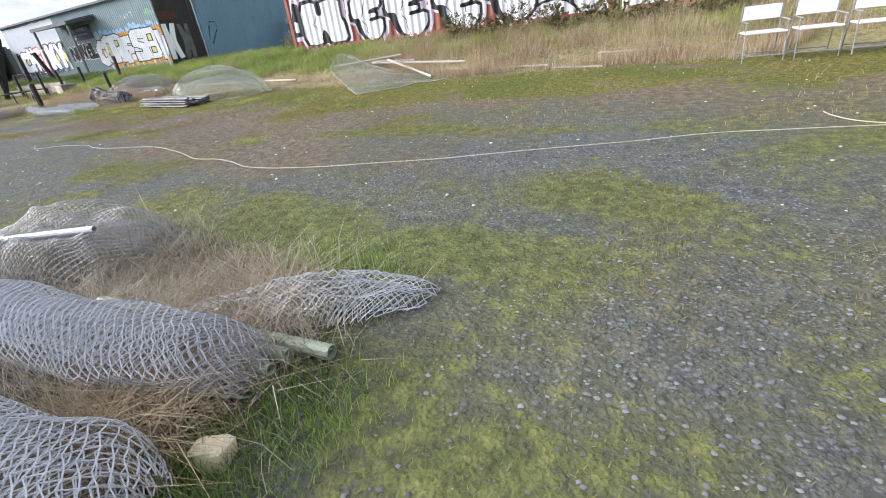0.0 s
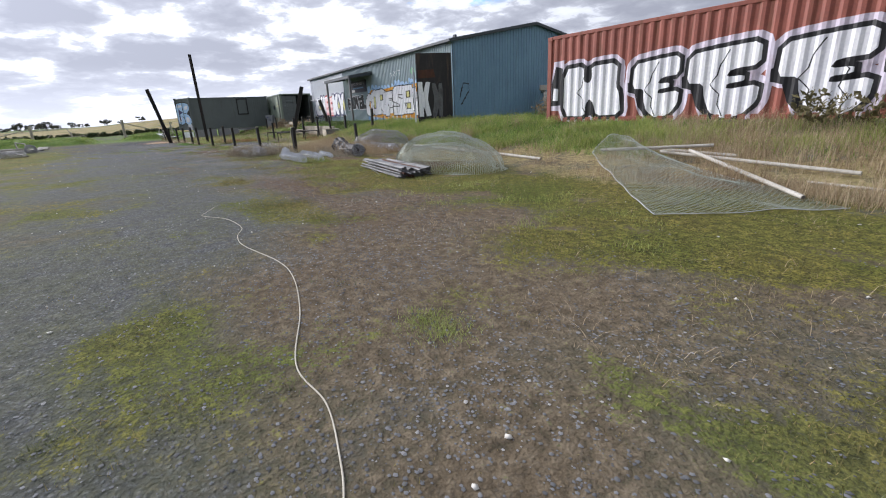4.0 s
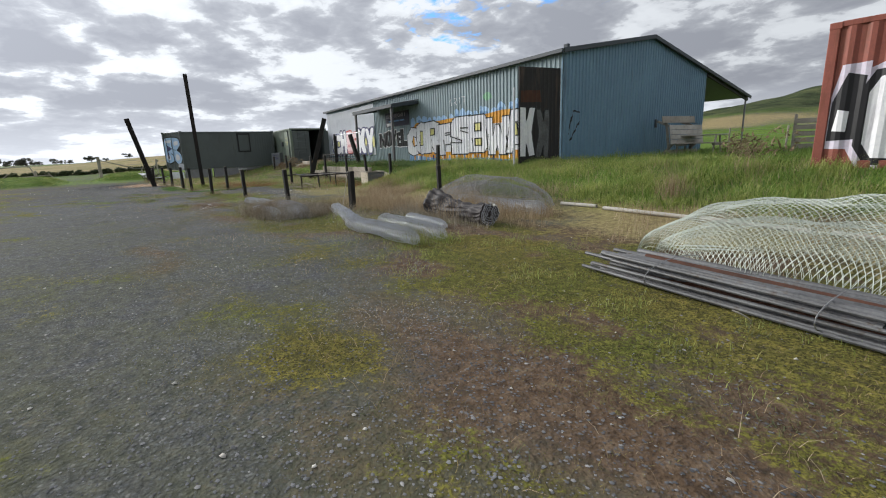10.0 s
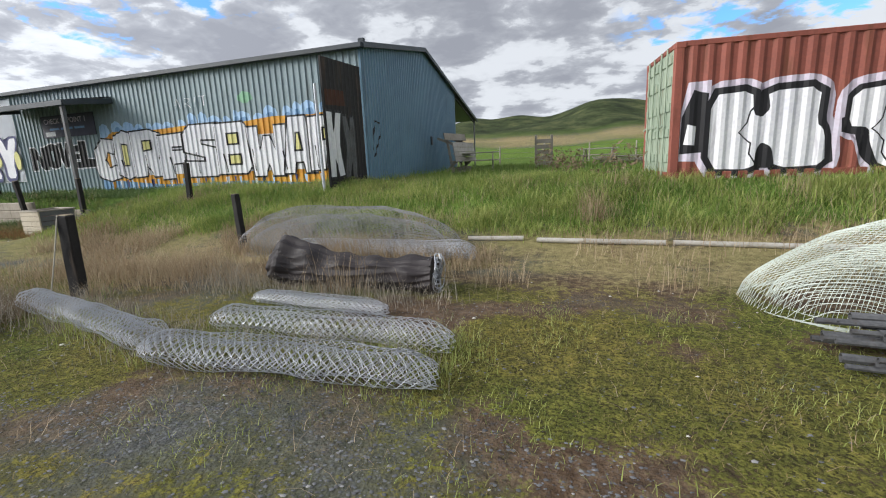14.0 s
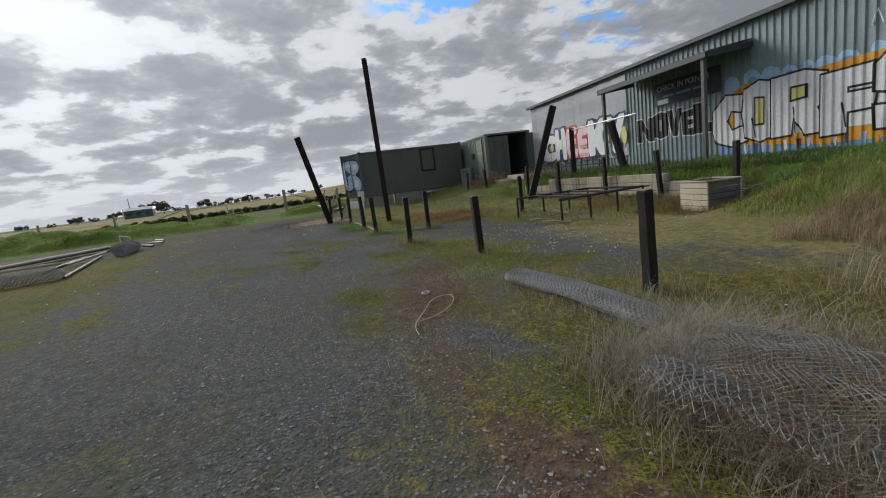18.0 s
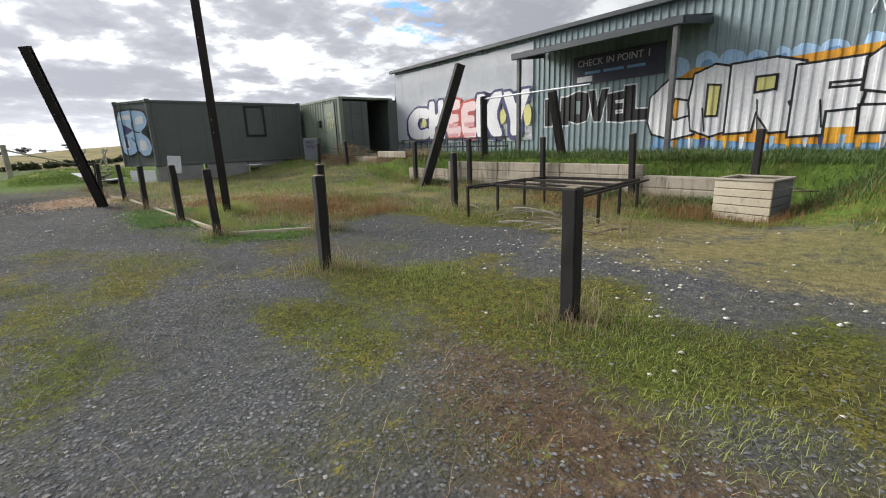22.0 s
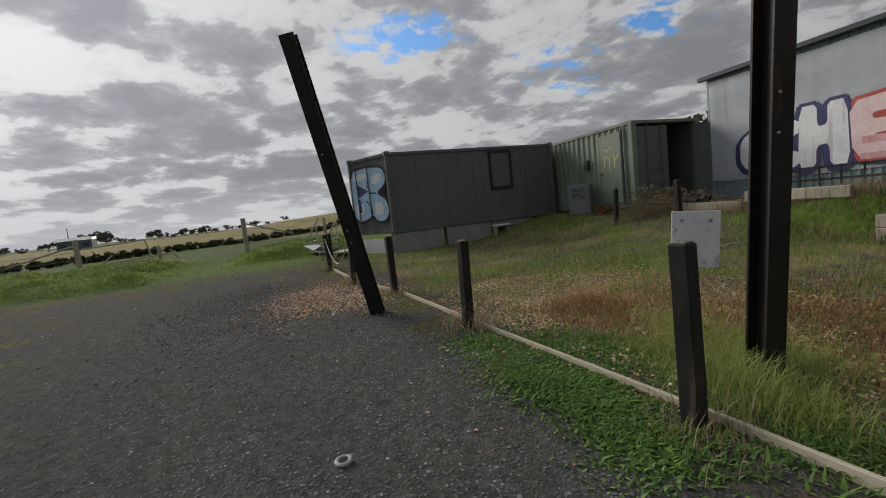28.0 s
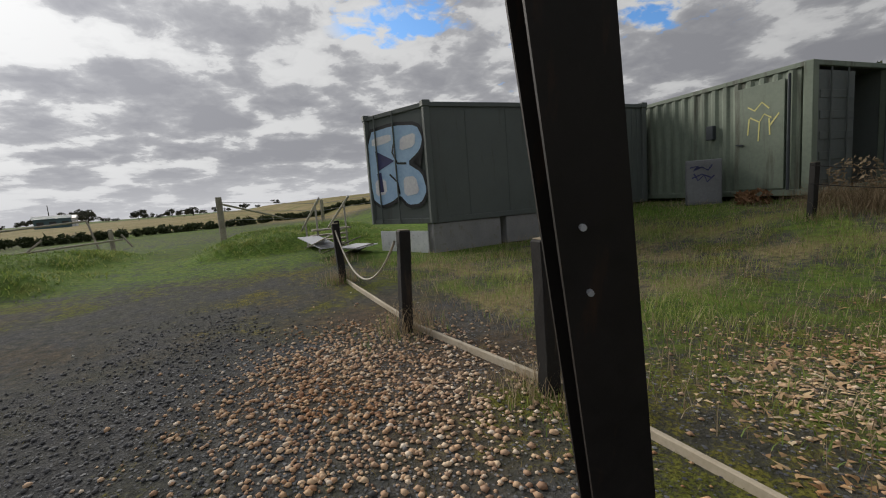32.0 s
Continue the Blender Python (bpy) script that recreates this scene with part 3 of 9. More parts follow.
def part(name, bm, material, parent=None, label=""):
    me = bpy.data.meshes.new(name)
    bmesh.ops.recalc_face_normals(bm, faces=bm.faces)
    bm.to_mesh(me)
    bm.free()
    me.materials.append(material)
    ob = new(name, me)
    if parent is not None:
        ob.parent = parent
    return tagged(ob, label)


def raw_part(name, verts, faces, material, parent=None, label="", smooth=False):
    me = bpy.data.meshes.new(name)
    me.from_pydata(verts, [], faces)
    me.materials.append(material)
    if smooth:
        me.polygons.foreach_set("use_smooth", [True] * len(me.polygons))
    ob = new(name, me)
    if parent is not None:
        ob.parent = parent
    return tagged(ob, label)


def prism(bm, ring0, ring1):
    """A closed solid between two rings of as many points."""
    a = [bm.verts.new(p) for p in ring0]
    b = [bm.verts.new(p) for p in ring1]
    n = len(a)
    for i in range(n):
        bm.faces.new((a[i], a[(i + 1) % n], b[(i + 1) % n], b[i]))
    bm.faces.new(a[::-1])
    bm.faces.new(b)
    return a + b


def block(bm, lo, hi, bevel=0.0):
    (x0, y0, z0), (x1, y1, z1) = lo, hi
    made = prism(bm, [(x0, y0, z0), (x1, y0, z0), (x1, y1, z0), (x0, y1, z0)], [(x0, y0, z1), (x1, y0, z1), (x1, y1, z1), (x0, y1, z1)])
    if bevel:
        edges = {e for v in made for e in v.link_edges}
        bmesh.ops.bevel(bm, geom=list(edges), offset=bevel, segments=1, affect="EDGES")
    return bm


def beam(bm, p, q, w, h, bevel=0.0, spin=0.0):
    """A bar of w by h along p to q; h lies in the upright plane."""
    p, q = Vector(p), Vector(q)
    d = (q - p).normalized()
    side = d.cross(Vector((0, 0, 1)))
    side = side.normalized() if side.length > 1e-4 else Vector((1, 0, 0))
    top = side.cross(d).normalized()
    if spin:
        r = Matrix.Rotation(radians(spin), 3, d)
        side, top = r @ side, r @ top
    ring = [(-w / 2, -h / 2), (w / 2, -h / 2), (w / 2, h / 2), (-w / 2, h / 2)]
    made = prism(bm, [p + side * a + top * b for a, b in ring], [q + side * a + top * b for a, b in ring])
    if bevel:
        edges = {e for v in made for e in v.link_edges}
        bmesh.ops.bevel(bm, geom=list(edges), offset=bevel, segments=1, affect="EDGES")
    return bm


def rod(bm, p, q, r, sides=8, r2=None):
    p, q = Vector(p), Vector(q)
    d = (q - p).normalized()
    a = d.cross(Vector((0, 0, 1)))
    a = a.normalized() if a.length > 1e-4 else Vector((1, 0, 0))
    b = d.cross(a)
    r2 = r if r2 is None else r2
    ring = [(math.cos(2 * math.pi * i / sides), math.sin(2 * math.pi * i / sides)) for i in range(sides)]
    prism(bm, [p + (a * c + b * s) * r for c, s in ring], [q + (a * c + b * s) * r2 for c, s in ring])
    return bm


def hollow(bm, p, q, r, wall=0.006, sides=12):
    """An open pipe with a wall."""
    p, q = Vector(p), Vector(q)
    d = (q - p).normalized()
    a = d.cross(Vector((0, 0, 1))).normalized()
    b = d.cross(a)
    rings = []
    for at, rad in ((p, r), (q, r), (q, r - wall), (p, r - wall)):
        rings.append([bm.verts.new(at + (a * math.cos(2 * math.pi * i / sides) + b * math.sin(2 * math.pi * i / sides)) * rad) for i in range(sides)])
    for k in range(4):
        x, y = rings[k], rings[(k + 1) % 4]
        for i in range(sides):
            bm.faces.new((x[i], x[(i + 1) % sides], y[(i + 1) % sides], y[i]))
    return bm


def tubes(lines, r, sides=3):
    """Thin wires along polylines, as vertices and faces."""
    verts, faces = [], []
    for line in lines:
        pts = [Vector(p) for p in line]
        if len(pts) < 2:
            continue
        base = len(verts)
        for i, p in enumerate(pts):
            d = (pts[min(i + 1, len(pts) - 1)] - pts[max(i - 1, 0)]).normalized()
            a = d.cross(Vector((0.13, 0.21, 0.97)))
            a = a.normalized() if a.length > 1e-5 else Vector((1, 0, 0))
            b = d.cross(a)
            for k in range(sides):
                t = 2 * math.pi * k / sides
                verts.append(p + (a * math.cos(t) + b * math.sin(t)) * r)
        for i in range(len(pts) - 1):
            for k in range(sides):
                j = (k + 1) % sides
                faces.append((base + i * sides + k, base + i * sides + j, base + (i + 1) * sides + j, base + (i + 1) * sides + k))
    return verts, faces


def smooth_step(a, b, v):
    t = (v - a) / (b - a)
    t = 0.0 if t < 0 else (1.0 if t > 1 else t)
    return t * t * (3 - 2 * t)


def n2(x, y, s, o=0.0):
    return noise.noise((x * s + o, y * s - o * 0.7, o))


# ---- the lie of the land ----
def mound(x, y):
    """How much of the long grassy mound stands at x, y, open where the lane goes through."""
    edge = -49.3 - 2.6 * smooth_step(2.2, 4.2, y) + 0.2 * min(y, 0.0) - 0.12 * max(y - 4.0, 0.0)
    d = edge - x
    if d < 0 or d > 11:
        return 0.0
    lane = 1 - math.exp(-(((y - 3.0 - 0.06 * d) / 1.5) ** 4))
    return (smooth_step(0, 1.7, d)) * (smooth_step(10, 4.5, d)) * lane * (0.75 + 0.55 * n2(x, y, 0.3, 3) + 0.25 * n2(x, y, 0.9, 6)) * (smooth_step(12, 8, y)) * (smooth_step(-45, -30, y))


def land(x, y):
    """Height of the ground at x, y."""
    bank = 0.86 * (smooth_step(10.3, 15.6, y))
    wall_y = 14.3 + 0.03 * (-31.0 - x)
    step = 0.80 * (smooth_step(wall_y + 0.02, wall_y + 0.22, y))
    yard = 0.62 * (smooth_step(11.5, 15.5, y))
    w1 = (smooth_step(-27.2, -28.8, x))
    w2 = (smooth_step(-39.2, -41.0, x))
    z = bank * (1 - w1) + step * w1 * (1 - w2) + yard * w1 * w2
    # grassy mounds on either side of the far gateway
    z += (0.62 + 0.3 * smooth_step(-2, -8, y)) * mound(x, y)
    # the hill behind the sheds
    hill = (smooth_step(36, 105, y)) * (smooth_step(-110, -25, x + 0.25 * (y - 60)))
    z += hill * (1.1 * n2(x, y, 0.14, 19) + 7.3 + 3.6 * n2(x, y, 0.02, 5) + 1.5 * n2(x, y, 0.06, 9))
    z += hill * (1.0 * math.exp(-(((x + 7) / 8) ** 2)) - 0.9 * math.exp(-(((x + 15) / 5) ** 2)))
    z += 3.4 * (smooth_step(60, 260, -x + 0.9 * y)) * (smooth_step(-30, 60, y)) * (1 - hill)
    d = math.hypot(x + 22, y - 4)
    z += 0.025 * n2(x, y, 0.35, 1) + 0.012 * n2(x, y, 1.3, 2) * (d < 40)
    return z


MOSSY = ((-20.4, 7.0, 1.5, 0.5), (-16.3, 7.9, 1.4, 0.6), (-12.0, 7.6, 1.6, 1.0), (-12.6, 6.0, 0.8, 0.3), (-23.5, 6.6, 0.9, 0.35), (-24.4, 8.6, 2.0, 0.8), (-28.1, 7.9, 0.8, 0.35), (-29.4, 7.8, 0.8, 0.5), (-9.7, 8.3, 4.5, 1.1), (-14.2, 6.8, 1.6, 0.6), (-11.1, 4.4, 1.0, 0.25), (-14.9, 4.85, 1.3, 0.28), (-9.3, 4.5, 0.7, 0.4), (-16.2, 7.8, 2.4, 0.7), (-21.3, 6.8, 2.3, 0.6), (-25.2, 7.1, 1.4, 0.35), (-30.5, 7.7, 1.1, 0.4), (-30.2, 6.5, 0.7, 0.25), (-30.7, 5.05, 0.8, 0.3), (-27.8, 8.3, 1.4, 0.5), (-27.3, 5.8, 0.8, 0.25), (-26.1, 6.75, 1.0, 0.3), (-33.0, 5.1, 0.8, 0.3))
MOSSY_FAR = ((-4.0, 4.5, 1.5, 0.16), (-6.6, 6.2, 1.2, 0.3), (-7.6, 2.4, 0.7, 0.3), (-3.1, 1.4, 0.7, 0.6), (-0.9, 2.4, 0.5, 0.2), (-1.7, 1.5, 0.4, 0.15), (-33.9, 4.9, 0.8, 0.35), (-34.0, 4.95, 1.2, 0.36), (-33.0, 5.75, 1.1, 0.4), (-32.0, 5.1, 0.7, 0.3), (-32.2, 5.75, 0.5, 0.15), (-30.8, 7.5, 0.9, 0.4), (-32.2, 10.6, 1.3, 0.4), (-5.2, 1.6, 1.0, 0.25), (-3.9, 1.9, 0.9, 0.25), (-2.9, 1.2, 0.6, 0.25), (-29.25, 2.2, 0.6, 0.2), (-33.4, -0.6, 3.2, 0.9), (-30.4, -0.8, 2.8, 0.9))
EARTHY = ((-6.8, 3.9, 2.2, 0.7), (-4.6, 3.4, 1.6, 0.5), (-7.6, 4.9, 2.0, 0.6), (-9.8, 5.5, 2.4, 0.5), (-8.6, 6.1, 1.6, 0.4), (-13.4, 5.5, 2.2, 0.35), (-12.4, 6.5, 0.8, 0.3), (-15.4, 9.6, 2.2, 0.6), (-15.4, 6.8, 1.0, 0.4), (-23.8, 6.0, 1.0, 0.3), (-27.2, 6.5, 1.0, 0.5), (-15.9, 10.9, 1.6, 0.5), (-28.3, 6.8, 0.7, 0.25), (-26.5, 6.2, 1.0, 0.4), (-28.8, 7.1, 0.7, 0.3), (-20.2, 4.3, 1.5, 0.25), (-17.0, 8.6, 1.5, 0.4))
BARE = ((-12.5, 3.35, 1.6, 0.5), (-15.9, 3.6, 1.2, 0.4), (-17.4, 5.2, 2.2, 0.7), (-25.0, 6.35, 0.8, 0.22), (-28.7, 9.4, 1.7, 0.7), (-31.8, 9.4, 1.3, 0.7), (-37.0, 4.4, 6.0, 1.5), (-18.3, 6.6, 1.1, 0.3), (-2.2, 1.9, 0.7, 0.25), (-0.3, 2.9, 0.8, 0.4), (-8.6, 1.9, 1.4, 0.35), (-16.5, 3.3, 1.5, 0.4), (-26.9, 4.5, 1.2, 0.5), (-7.5, 2.0, 1.4, 0.4), (-1.2, 3.4, 1.4, 0.4), (-26.0, 4.4, 4.0, 0.8), (-25.0, 3.0, 4.5, 0.9), (-30.9, 6.0, 1.6, 0.3))


def spread(patches, x, y):
    """How deep x, y lies in any of the patches (x, y, long and short radius)."""
    best = 0.0
    for px, py, rx, ry in patches:
        q = ((x - px) / rx) ** 2 + ((y - py) / ry) ** 2
        if q < 5:
            best = max(best, math.exp(-q * 0.55))
    return best


def cover_at(x, y):
    """How much moss, soil, lush grass and dry grass lies at x, y."""
    f = n2(x, y, 0.4, 4) * 0.5 + n2(x, y, 1.3, 8) * 0.65
    g = n2(x, y, 0.25, 12) * 0.5 + n2(x, y, 0.9, 15) * 0.5
    wx, wy = x + 0.5 * n2(x, y, 0.7, 51), y + 0.3 * n2(x, y, 0.9, 57)
    mossy, earthy, bare = max(spread(MOSSY, wx, wy), spread(MOSSY_FAR, wx, wy)), spread(EARTHY, wx, wy), spread(BARE, wx, wy)
    moss = 0.31 + 0.85 * f + 0.62 * mossy + 0.22 * spread(MOSSY_FAR, wx, wy) - 0.22 * earthy - 0.45 * bare
    moss += 0.3 * (smooth_step(5.8, 7.5, y)) * (smooth_step(-27, -22, x))
    rag = smooth_step(-0.05, 0.3, 0.7 * n2(x, y, 0.75, 77) + 0.5 * n2(x, y, 2.1, 79)) * smooth_step(5.2, 6.6, y) * smooth_step(-28, -22, x)
    moss -= 0.5 * rag
    moss += 0.12 * (smooth_step(-4, -1.5, x)) * (smooth_step(5.2, 3.8, y))
    moss += 0.35 * (smooth_step(-9, -5, x)) * (smooth_step(6.0, 7.0, y)) * (smooth_step(10.2, 9.0, y))
    moss += 0.1 * (smooth_step(-44, -48, x)) * (y < 8)
    moss -= 0.12 * (smooth_step(-34, -38, x)) * (y < 6.5)
    moss += 0.4 * (smooth_step(2.6, -1.5, y)) * (smooth_step(-14, -26, x)) * (smooth_step(-46, -40, x))
    soil = 0.22 + 0.65 * g + 0.68 * earthy - 0.4 * bare
    soil += 0.42 * rag
    soil += 0.25 * (smooth_step(3.4, 5.5, y)) * (smooth_step(9.5, 7.5, y)) * (smooth_step(-22, -12, x))
    soil += 0.5 * math.exp(-(((x + 43) / 2.4) ** 2 + ((y - 6.2) / 1.2) ** 2))
    soil += 0.5 * math.exp(-(((x + 38.5) / 3.0) ** 2 + ((y - 9) / 1.6) ** 2))
    lush = (smooth_step(11.4, 13.2, y)) * (x > -30.5) + (smooth_step(14.0, 14.6, y)) * (x <= -30.5) * (x > -41)
    lush *= 1 - 0.6 * smooth_step(-10.6, -8.6, x) * smooth_step(8, 3, x)
    inner = (smooth_step(7.2, 8.0, y)) * (smooth_step(-33.6 - 1.2 * (y < 8.4), -34.6 - 1.2 * (y < 8.4), x)) * (smooth_step(-70, -60, x))
    inner = max(inner, (smooth_step(9.9, 10.9, y)) * (smooth_step(-29.0, -30.2, x)) * (smooth_step(14.5, 14.2, y)))
    lush += inner * (0.42 + 0.7 * g)
    lush += 0.6 * math.exp(-(((x + 38.0) / 1.6) ** 2 + ((y - 6.9) / 0.45) ** 2))
    dry = (smooth_step(8.6, 10.6, y)) * (smooth_step(13.6 + 1.4 * (x > -12.5), 12.0 + 1.4 * (x > -12.5), y)) * (x > -30.5) * (0.65 + 0.6 * f)
    dry += inner * (0.45 - 0.8 * f)
    far = (smooth_step(-58, -64, x)) + (smooth_step(-12.5, -16, y)) + (smooth_step(20, 30, y)) + (smooth_step(8, 20, x))
    far = min(far, 1.0)
    band = n2(x, y, 0.03, 21) + 0.5 * n2(x, y, 0.09, 25)
    near_edge = mound(x, y)
    field = (smooth_step(-1.0, -5.0, y)) * (smooth_step(-24, -30, x)) * (1 - far)
    dry += field * (0.35 + 0.5 * g)
    lush += field * (0.2 + 0.5 * f)
    lush = lush * (1 - far) + far * (0.46 + 0.5 * near_edge + 0.55 * band + 0.85 * (smooth_step(28, 40, y)) * (x > -60) - 1.9 * math.exp(-(((y - 62 - 4 * band) / 6) ** 2)) * (x > -45))
    lush += 1.3 * mound(x, y)
    gold = smooth_step(78, 88, -x + 0.35 * y) * smooth_step(420, 260, -x) * (x < -60)
    strip = math.exp(-(((y - 62 - 4 * band) / 6) ** 2)) * (x > -45)
    dry = dry * (1 - far) + far * (0.36 + 0.62 * gold + 0.5 * strip - 0.6 * near_edge - 0.3 * band)
    lush += (0.12 - 0.6 * gold * (0.8 + band)) * far
    lush += 0.6 * (smooth_step(-46, -51, x)) * (1 - far)
    moss *= 1 - far
    return (min(max(moss, 0), 1), min(max(soil, 0), 1), min(max(lush, 0), 1), min(max(dry, 0), 1))


def spaced(lo, hi, near, far_end, back_end):
    mid = list(np.arange(lo, hi + 1e-6, near))
    right, step, v = [], near, hi
    while v < far_end:
        step *= 1.12
        v += step
        right.append(v)
    left, step, v = [], near, lo
    while v > back_end:
        step *= 1.12
        v -= step
        left.append(v)
    return left[::-1] + mid + right


def build_ground():
    xs, ys = spaced(-62, 5, 0.22, 1500, -1900), spaced(-9, 17, 0.18, 1700, -1700)
    nx, ny = len(xs), len(ys)
    verts = [(x, y, land(x, y)) for y in ys for x in xs]
    faces = [(j * nx + i, j * nx + i + 1, (j + 1) * nx + i + 1, (j + 1) * nx + i) for j in range(ny - 1) for i in range(nx - 1)]
    me = bpy.data.meshes.new("ground")
    me.from_pydata(verts, [], faces)
    cover_grid = np.array([cover_at(x, y) for x, y, _ in verts], dtype=np.float32)
    att = me.color_attributes.new("cover", "FLOAT_COLOR", "POINT")
    att.data.foreach_set("color", cover_grid.ravel())
    me.polygons.foreach_set("use_smooth", [True] * len(faces))
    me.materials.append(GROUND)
    tagged(new("ground", me), "gravel yard with moss, soil and grassy banks", "ground", kind="structure")
    return np.array(xs), np.array(ys), np.array([v[2] for v in verts]).reshape(ny, nx), cover_grid.reshape(ny, nx, 4)


GRID_X, GRID_Y, GRID_Z, GRID_COVER = build_ground()


def on_grid(values, x, y):
    """What the ground's grid holds at many places at once."""
    i = np.clip(np.searchsorted(GRID_X, x) - 1, 0, len(GRID_X) - 2)
    j = np.clip(np.searchsorted(GRID_Y, y) - 1, 0, len(GRID_Y) - 2)
    u = (x - GRID_X[i]) / (GRID_X[i + 1] - GRID_X[i])
    v = (y - GRID_Y[j]) / (GRID_Y[j + 1] - GRID_Y[j])
    if values.ndim == 3:
        u, v = u[:, None], v[:, None]
    return values[j, i] * (1 - u) * (1 - v) + values[j, i + 1] * u * (1 - v) + values[j + 1, i] * (1 - u) * v + values[j + 1, i + 1] * u * v


def soft_noise(x, y, scale, seed):
    """Smooth value noise from -1 to 1 at many places at once."""
    table = np.random.default_rng(seed).uniform(-1, 1, (256, 256))
    gx, gy = x * scale, y * scale
    i, j = np.floor(gx).astype(int), np.floor(gy).astype(int)
    u, v = gx - i, gy - j
    u, v = u * u * (3 - 2 * u), v * v * (3 - 2 * v)
    a, b, c, d = table[j % 256, i % 256], table[j % 256, (i + 1) % 256], table[(j + 1) % 256, i % 256], table[(j + 1) % 256, (i + 1) % 256]
    return (a * (1 - u) + b * u) * (1 - v) + (c * (1 - u) + d * u) * v


def beside_walk(x, y, wide=2.2):
    """How near a place lies to the strip of ground that the walk follows."""
    line = np.where(x < -16, 4.9, np.where(x < -4, 3.4 + (-8 - x) * 0.15, 0.5 - 0.55 * x))
    return np.exp(-(((y - line - 1.1) / wide) ** 2))


def strew(n, x0, x1, y0, y1, seed, weight):
    """Places on the ground, as likely as weight(x, y, cover) says."""
    rng = np.random.default_rng(seed)
    got, have, tries = [], 0, 0
    while have < n and tries < 60:
        tries += 1
        x, y = rng.uniform(x0, x1, n), rng.uniform(y0, y1, n)
        ok = rng.random(n) < weight(x, y, on_grid(GRID_COVER, x, y))
        x, y = x[ok], y[ok]
        got.append(np.stack([x, y, on_grid(GRID_Z, x, y) - 0.008], 1))
        have += len(x)
    return np.concatenate(got)[:n].tolist()


# ---- corrugated walls and what is sprayed on them ----
class Sheet:
    """A corrugated wall from a to b (plan points): offset(s) is the depth of the profile at s metres along."""

    def __init__(self, a, b, out, pitch, depth, flat=0.35, slope=0.15):
        self.a, self.b = Vector((*a, 0)), Vector((*b, 0))
        self.d = (self.b - self.a).normalized()
        self.length = (self.b - self.a).length
        self.n = Vector((*out, 0)).normalized()
        self.pitch, self.depth = pitch, depth
        self.knots = (0.0, flat, flat + slope, 1.0 - slope)
        self.levels = (0.0, 0.0, 1.0, 1.0)
        cuts, k = [0.0], 0
        while True:
            for f in self.knots:
                s = (k + f) * pitch
                if 1e-4 < s < self.length - 1e-4:
                    cuts.append(s)
            k += 1
            if k * pitch > self.length:
                break
        self.cuts = cuts + [self.length]

    def offset(self, s):
        f = (s / self.pitch) % 1.0
        k0, k1, k2, k3 = self.knots
        if f < k1:
            h = 0.0
        elif f < k2:
            h = (f - k1) / (k2 - k1)
        elif f < k3:
            h = 1.0
        else:
            h = 1 - (f - k3) / (1 - k3)
        return h * self.depth

    def at(self, s, z, lift=0.0):
        p = self.a + self.d * s + self.n * (self.offset(s) + lift)
        return Vector((p.x, p.y, z))

    def wall(self, name, bottom, top, material, parent, label="", s0=0.0, s1=None, back=0.06):
        """The sheet between the heights bottom(s) and top(s), closed behind."""
        s1 = self.length if s1 is None else s1
        cuts = [s0] + [s for s in self.cuts if s0 + 1e-4 < s < s1 - 1e-4] + [s1]
        origin = parent.matrix_basis.translation
        verts, faces = [], []
        for s in cuts:
            b, t = bottom(s) if callable(bottom) else bottom, top(s) if callable(top) else top
            flat_p = self.a + self.d * s - self.n * back
            verts += [self.at(s, b) - origin, self.at(s, t) - origin, Vector((flat_p.x, flat_p.y, t)) - origin, Vector((flat_p.x, flat_p.y, b)) - origin]
        for i in range(len(cuts) - 1):
            for k in range(4):
                j = (k + 1) % 4
                faces.append((4 * i + k, 4 * i + j, 4 * i + 4 + j, 4 * i + 4 + k))
        faces += [(0, 3, 2, 1), (4 * len(cuts) - 4, 4 * len(cuts) - 3, 4 * len(cuts) - 2, 4 * len(cuts) - 1)]
        bm = bmesh.new()
        vs = [bm.verts.new(v) for v in verts]
        for f in faces:
            bm.faces.new([vs[i] for i in f])
        return part(name, bm, material, parent, label)

    def paint(self, name, shapes, layer, material, parent, label=""):
        """Flat shapes in (s, z) laid on the sheet, each layer 4 mm above the one below."""
        for i, shape in enumerate(shapes):
            last = self.paint_one(name, [shape], layer + 0.1 * (i % 6), material, parent, label)
        return last

    def paint_one(self, name, shapes, layer, material, parent, label=""):
        origin = parent.matrix_basis.translation
        bm = bmesh.new()
        for shape in shapes:
            vs = [bm.verts.new((s, z, 0)) for s, z in shape]
            try:
                bm.faces.new(vs)
            except ValueError:
                continue
        bm.normal_update()
        bmesh.ops.triangulate(bm, faces=bm.faces, ngon_method="EAR_CLIP")
        lo, hi = min(v.co.x for v in bm.verts), max(v.co.x for v in bm.verts)
        for s in self.cuts:
            if lo < s < hi:
                bmesh.ops.bisect_plane(bm, geom=bm.verts[:] + bm.edges[:] + bm.faces[:], dist=1e-5, plane_co=(s, 0, 0), plane_no=(1, 0, 0))
        for v in bm.verts:
            v.co = self.at(min(max(v.co.x, 0.0), self.length), v.co.y, 0.004 * layer) - origin
        me = bpy.data.meshes.new(name)
        bm.normal_update()
        bm.to_mesh(me)
        bm.free()
        me.materials.append(material)
        ob = new(name, me)
        ob.parent = parent
        return tagged(ob, label)


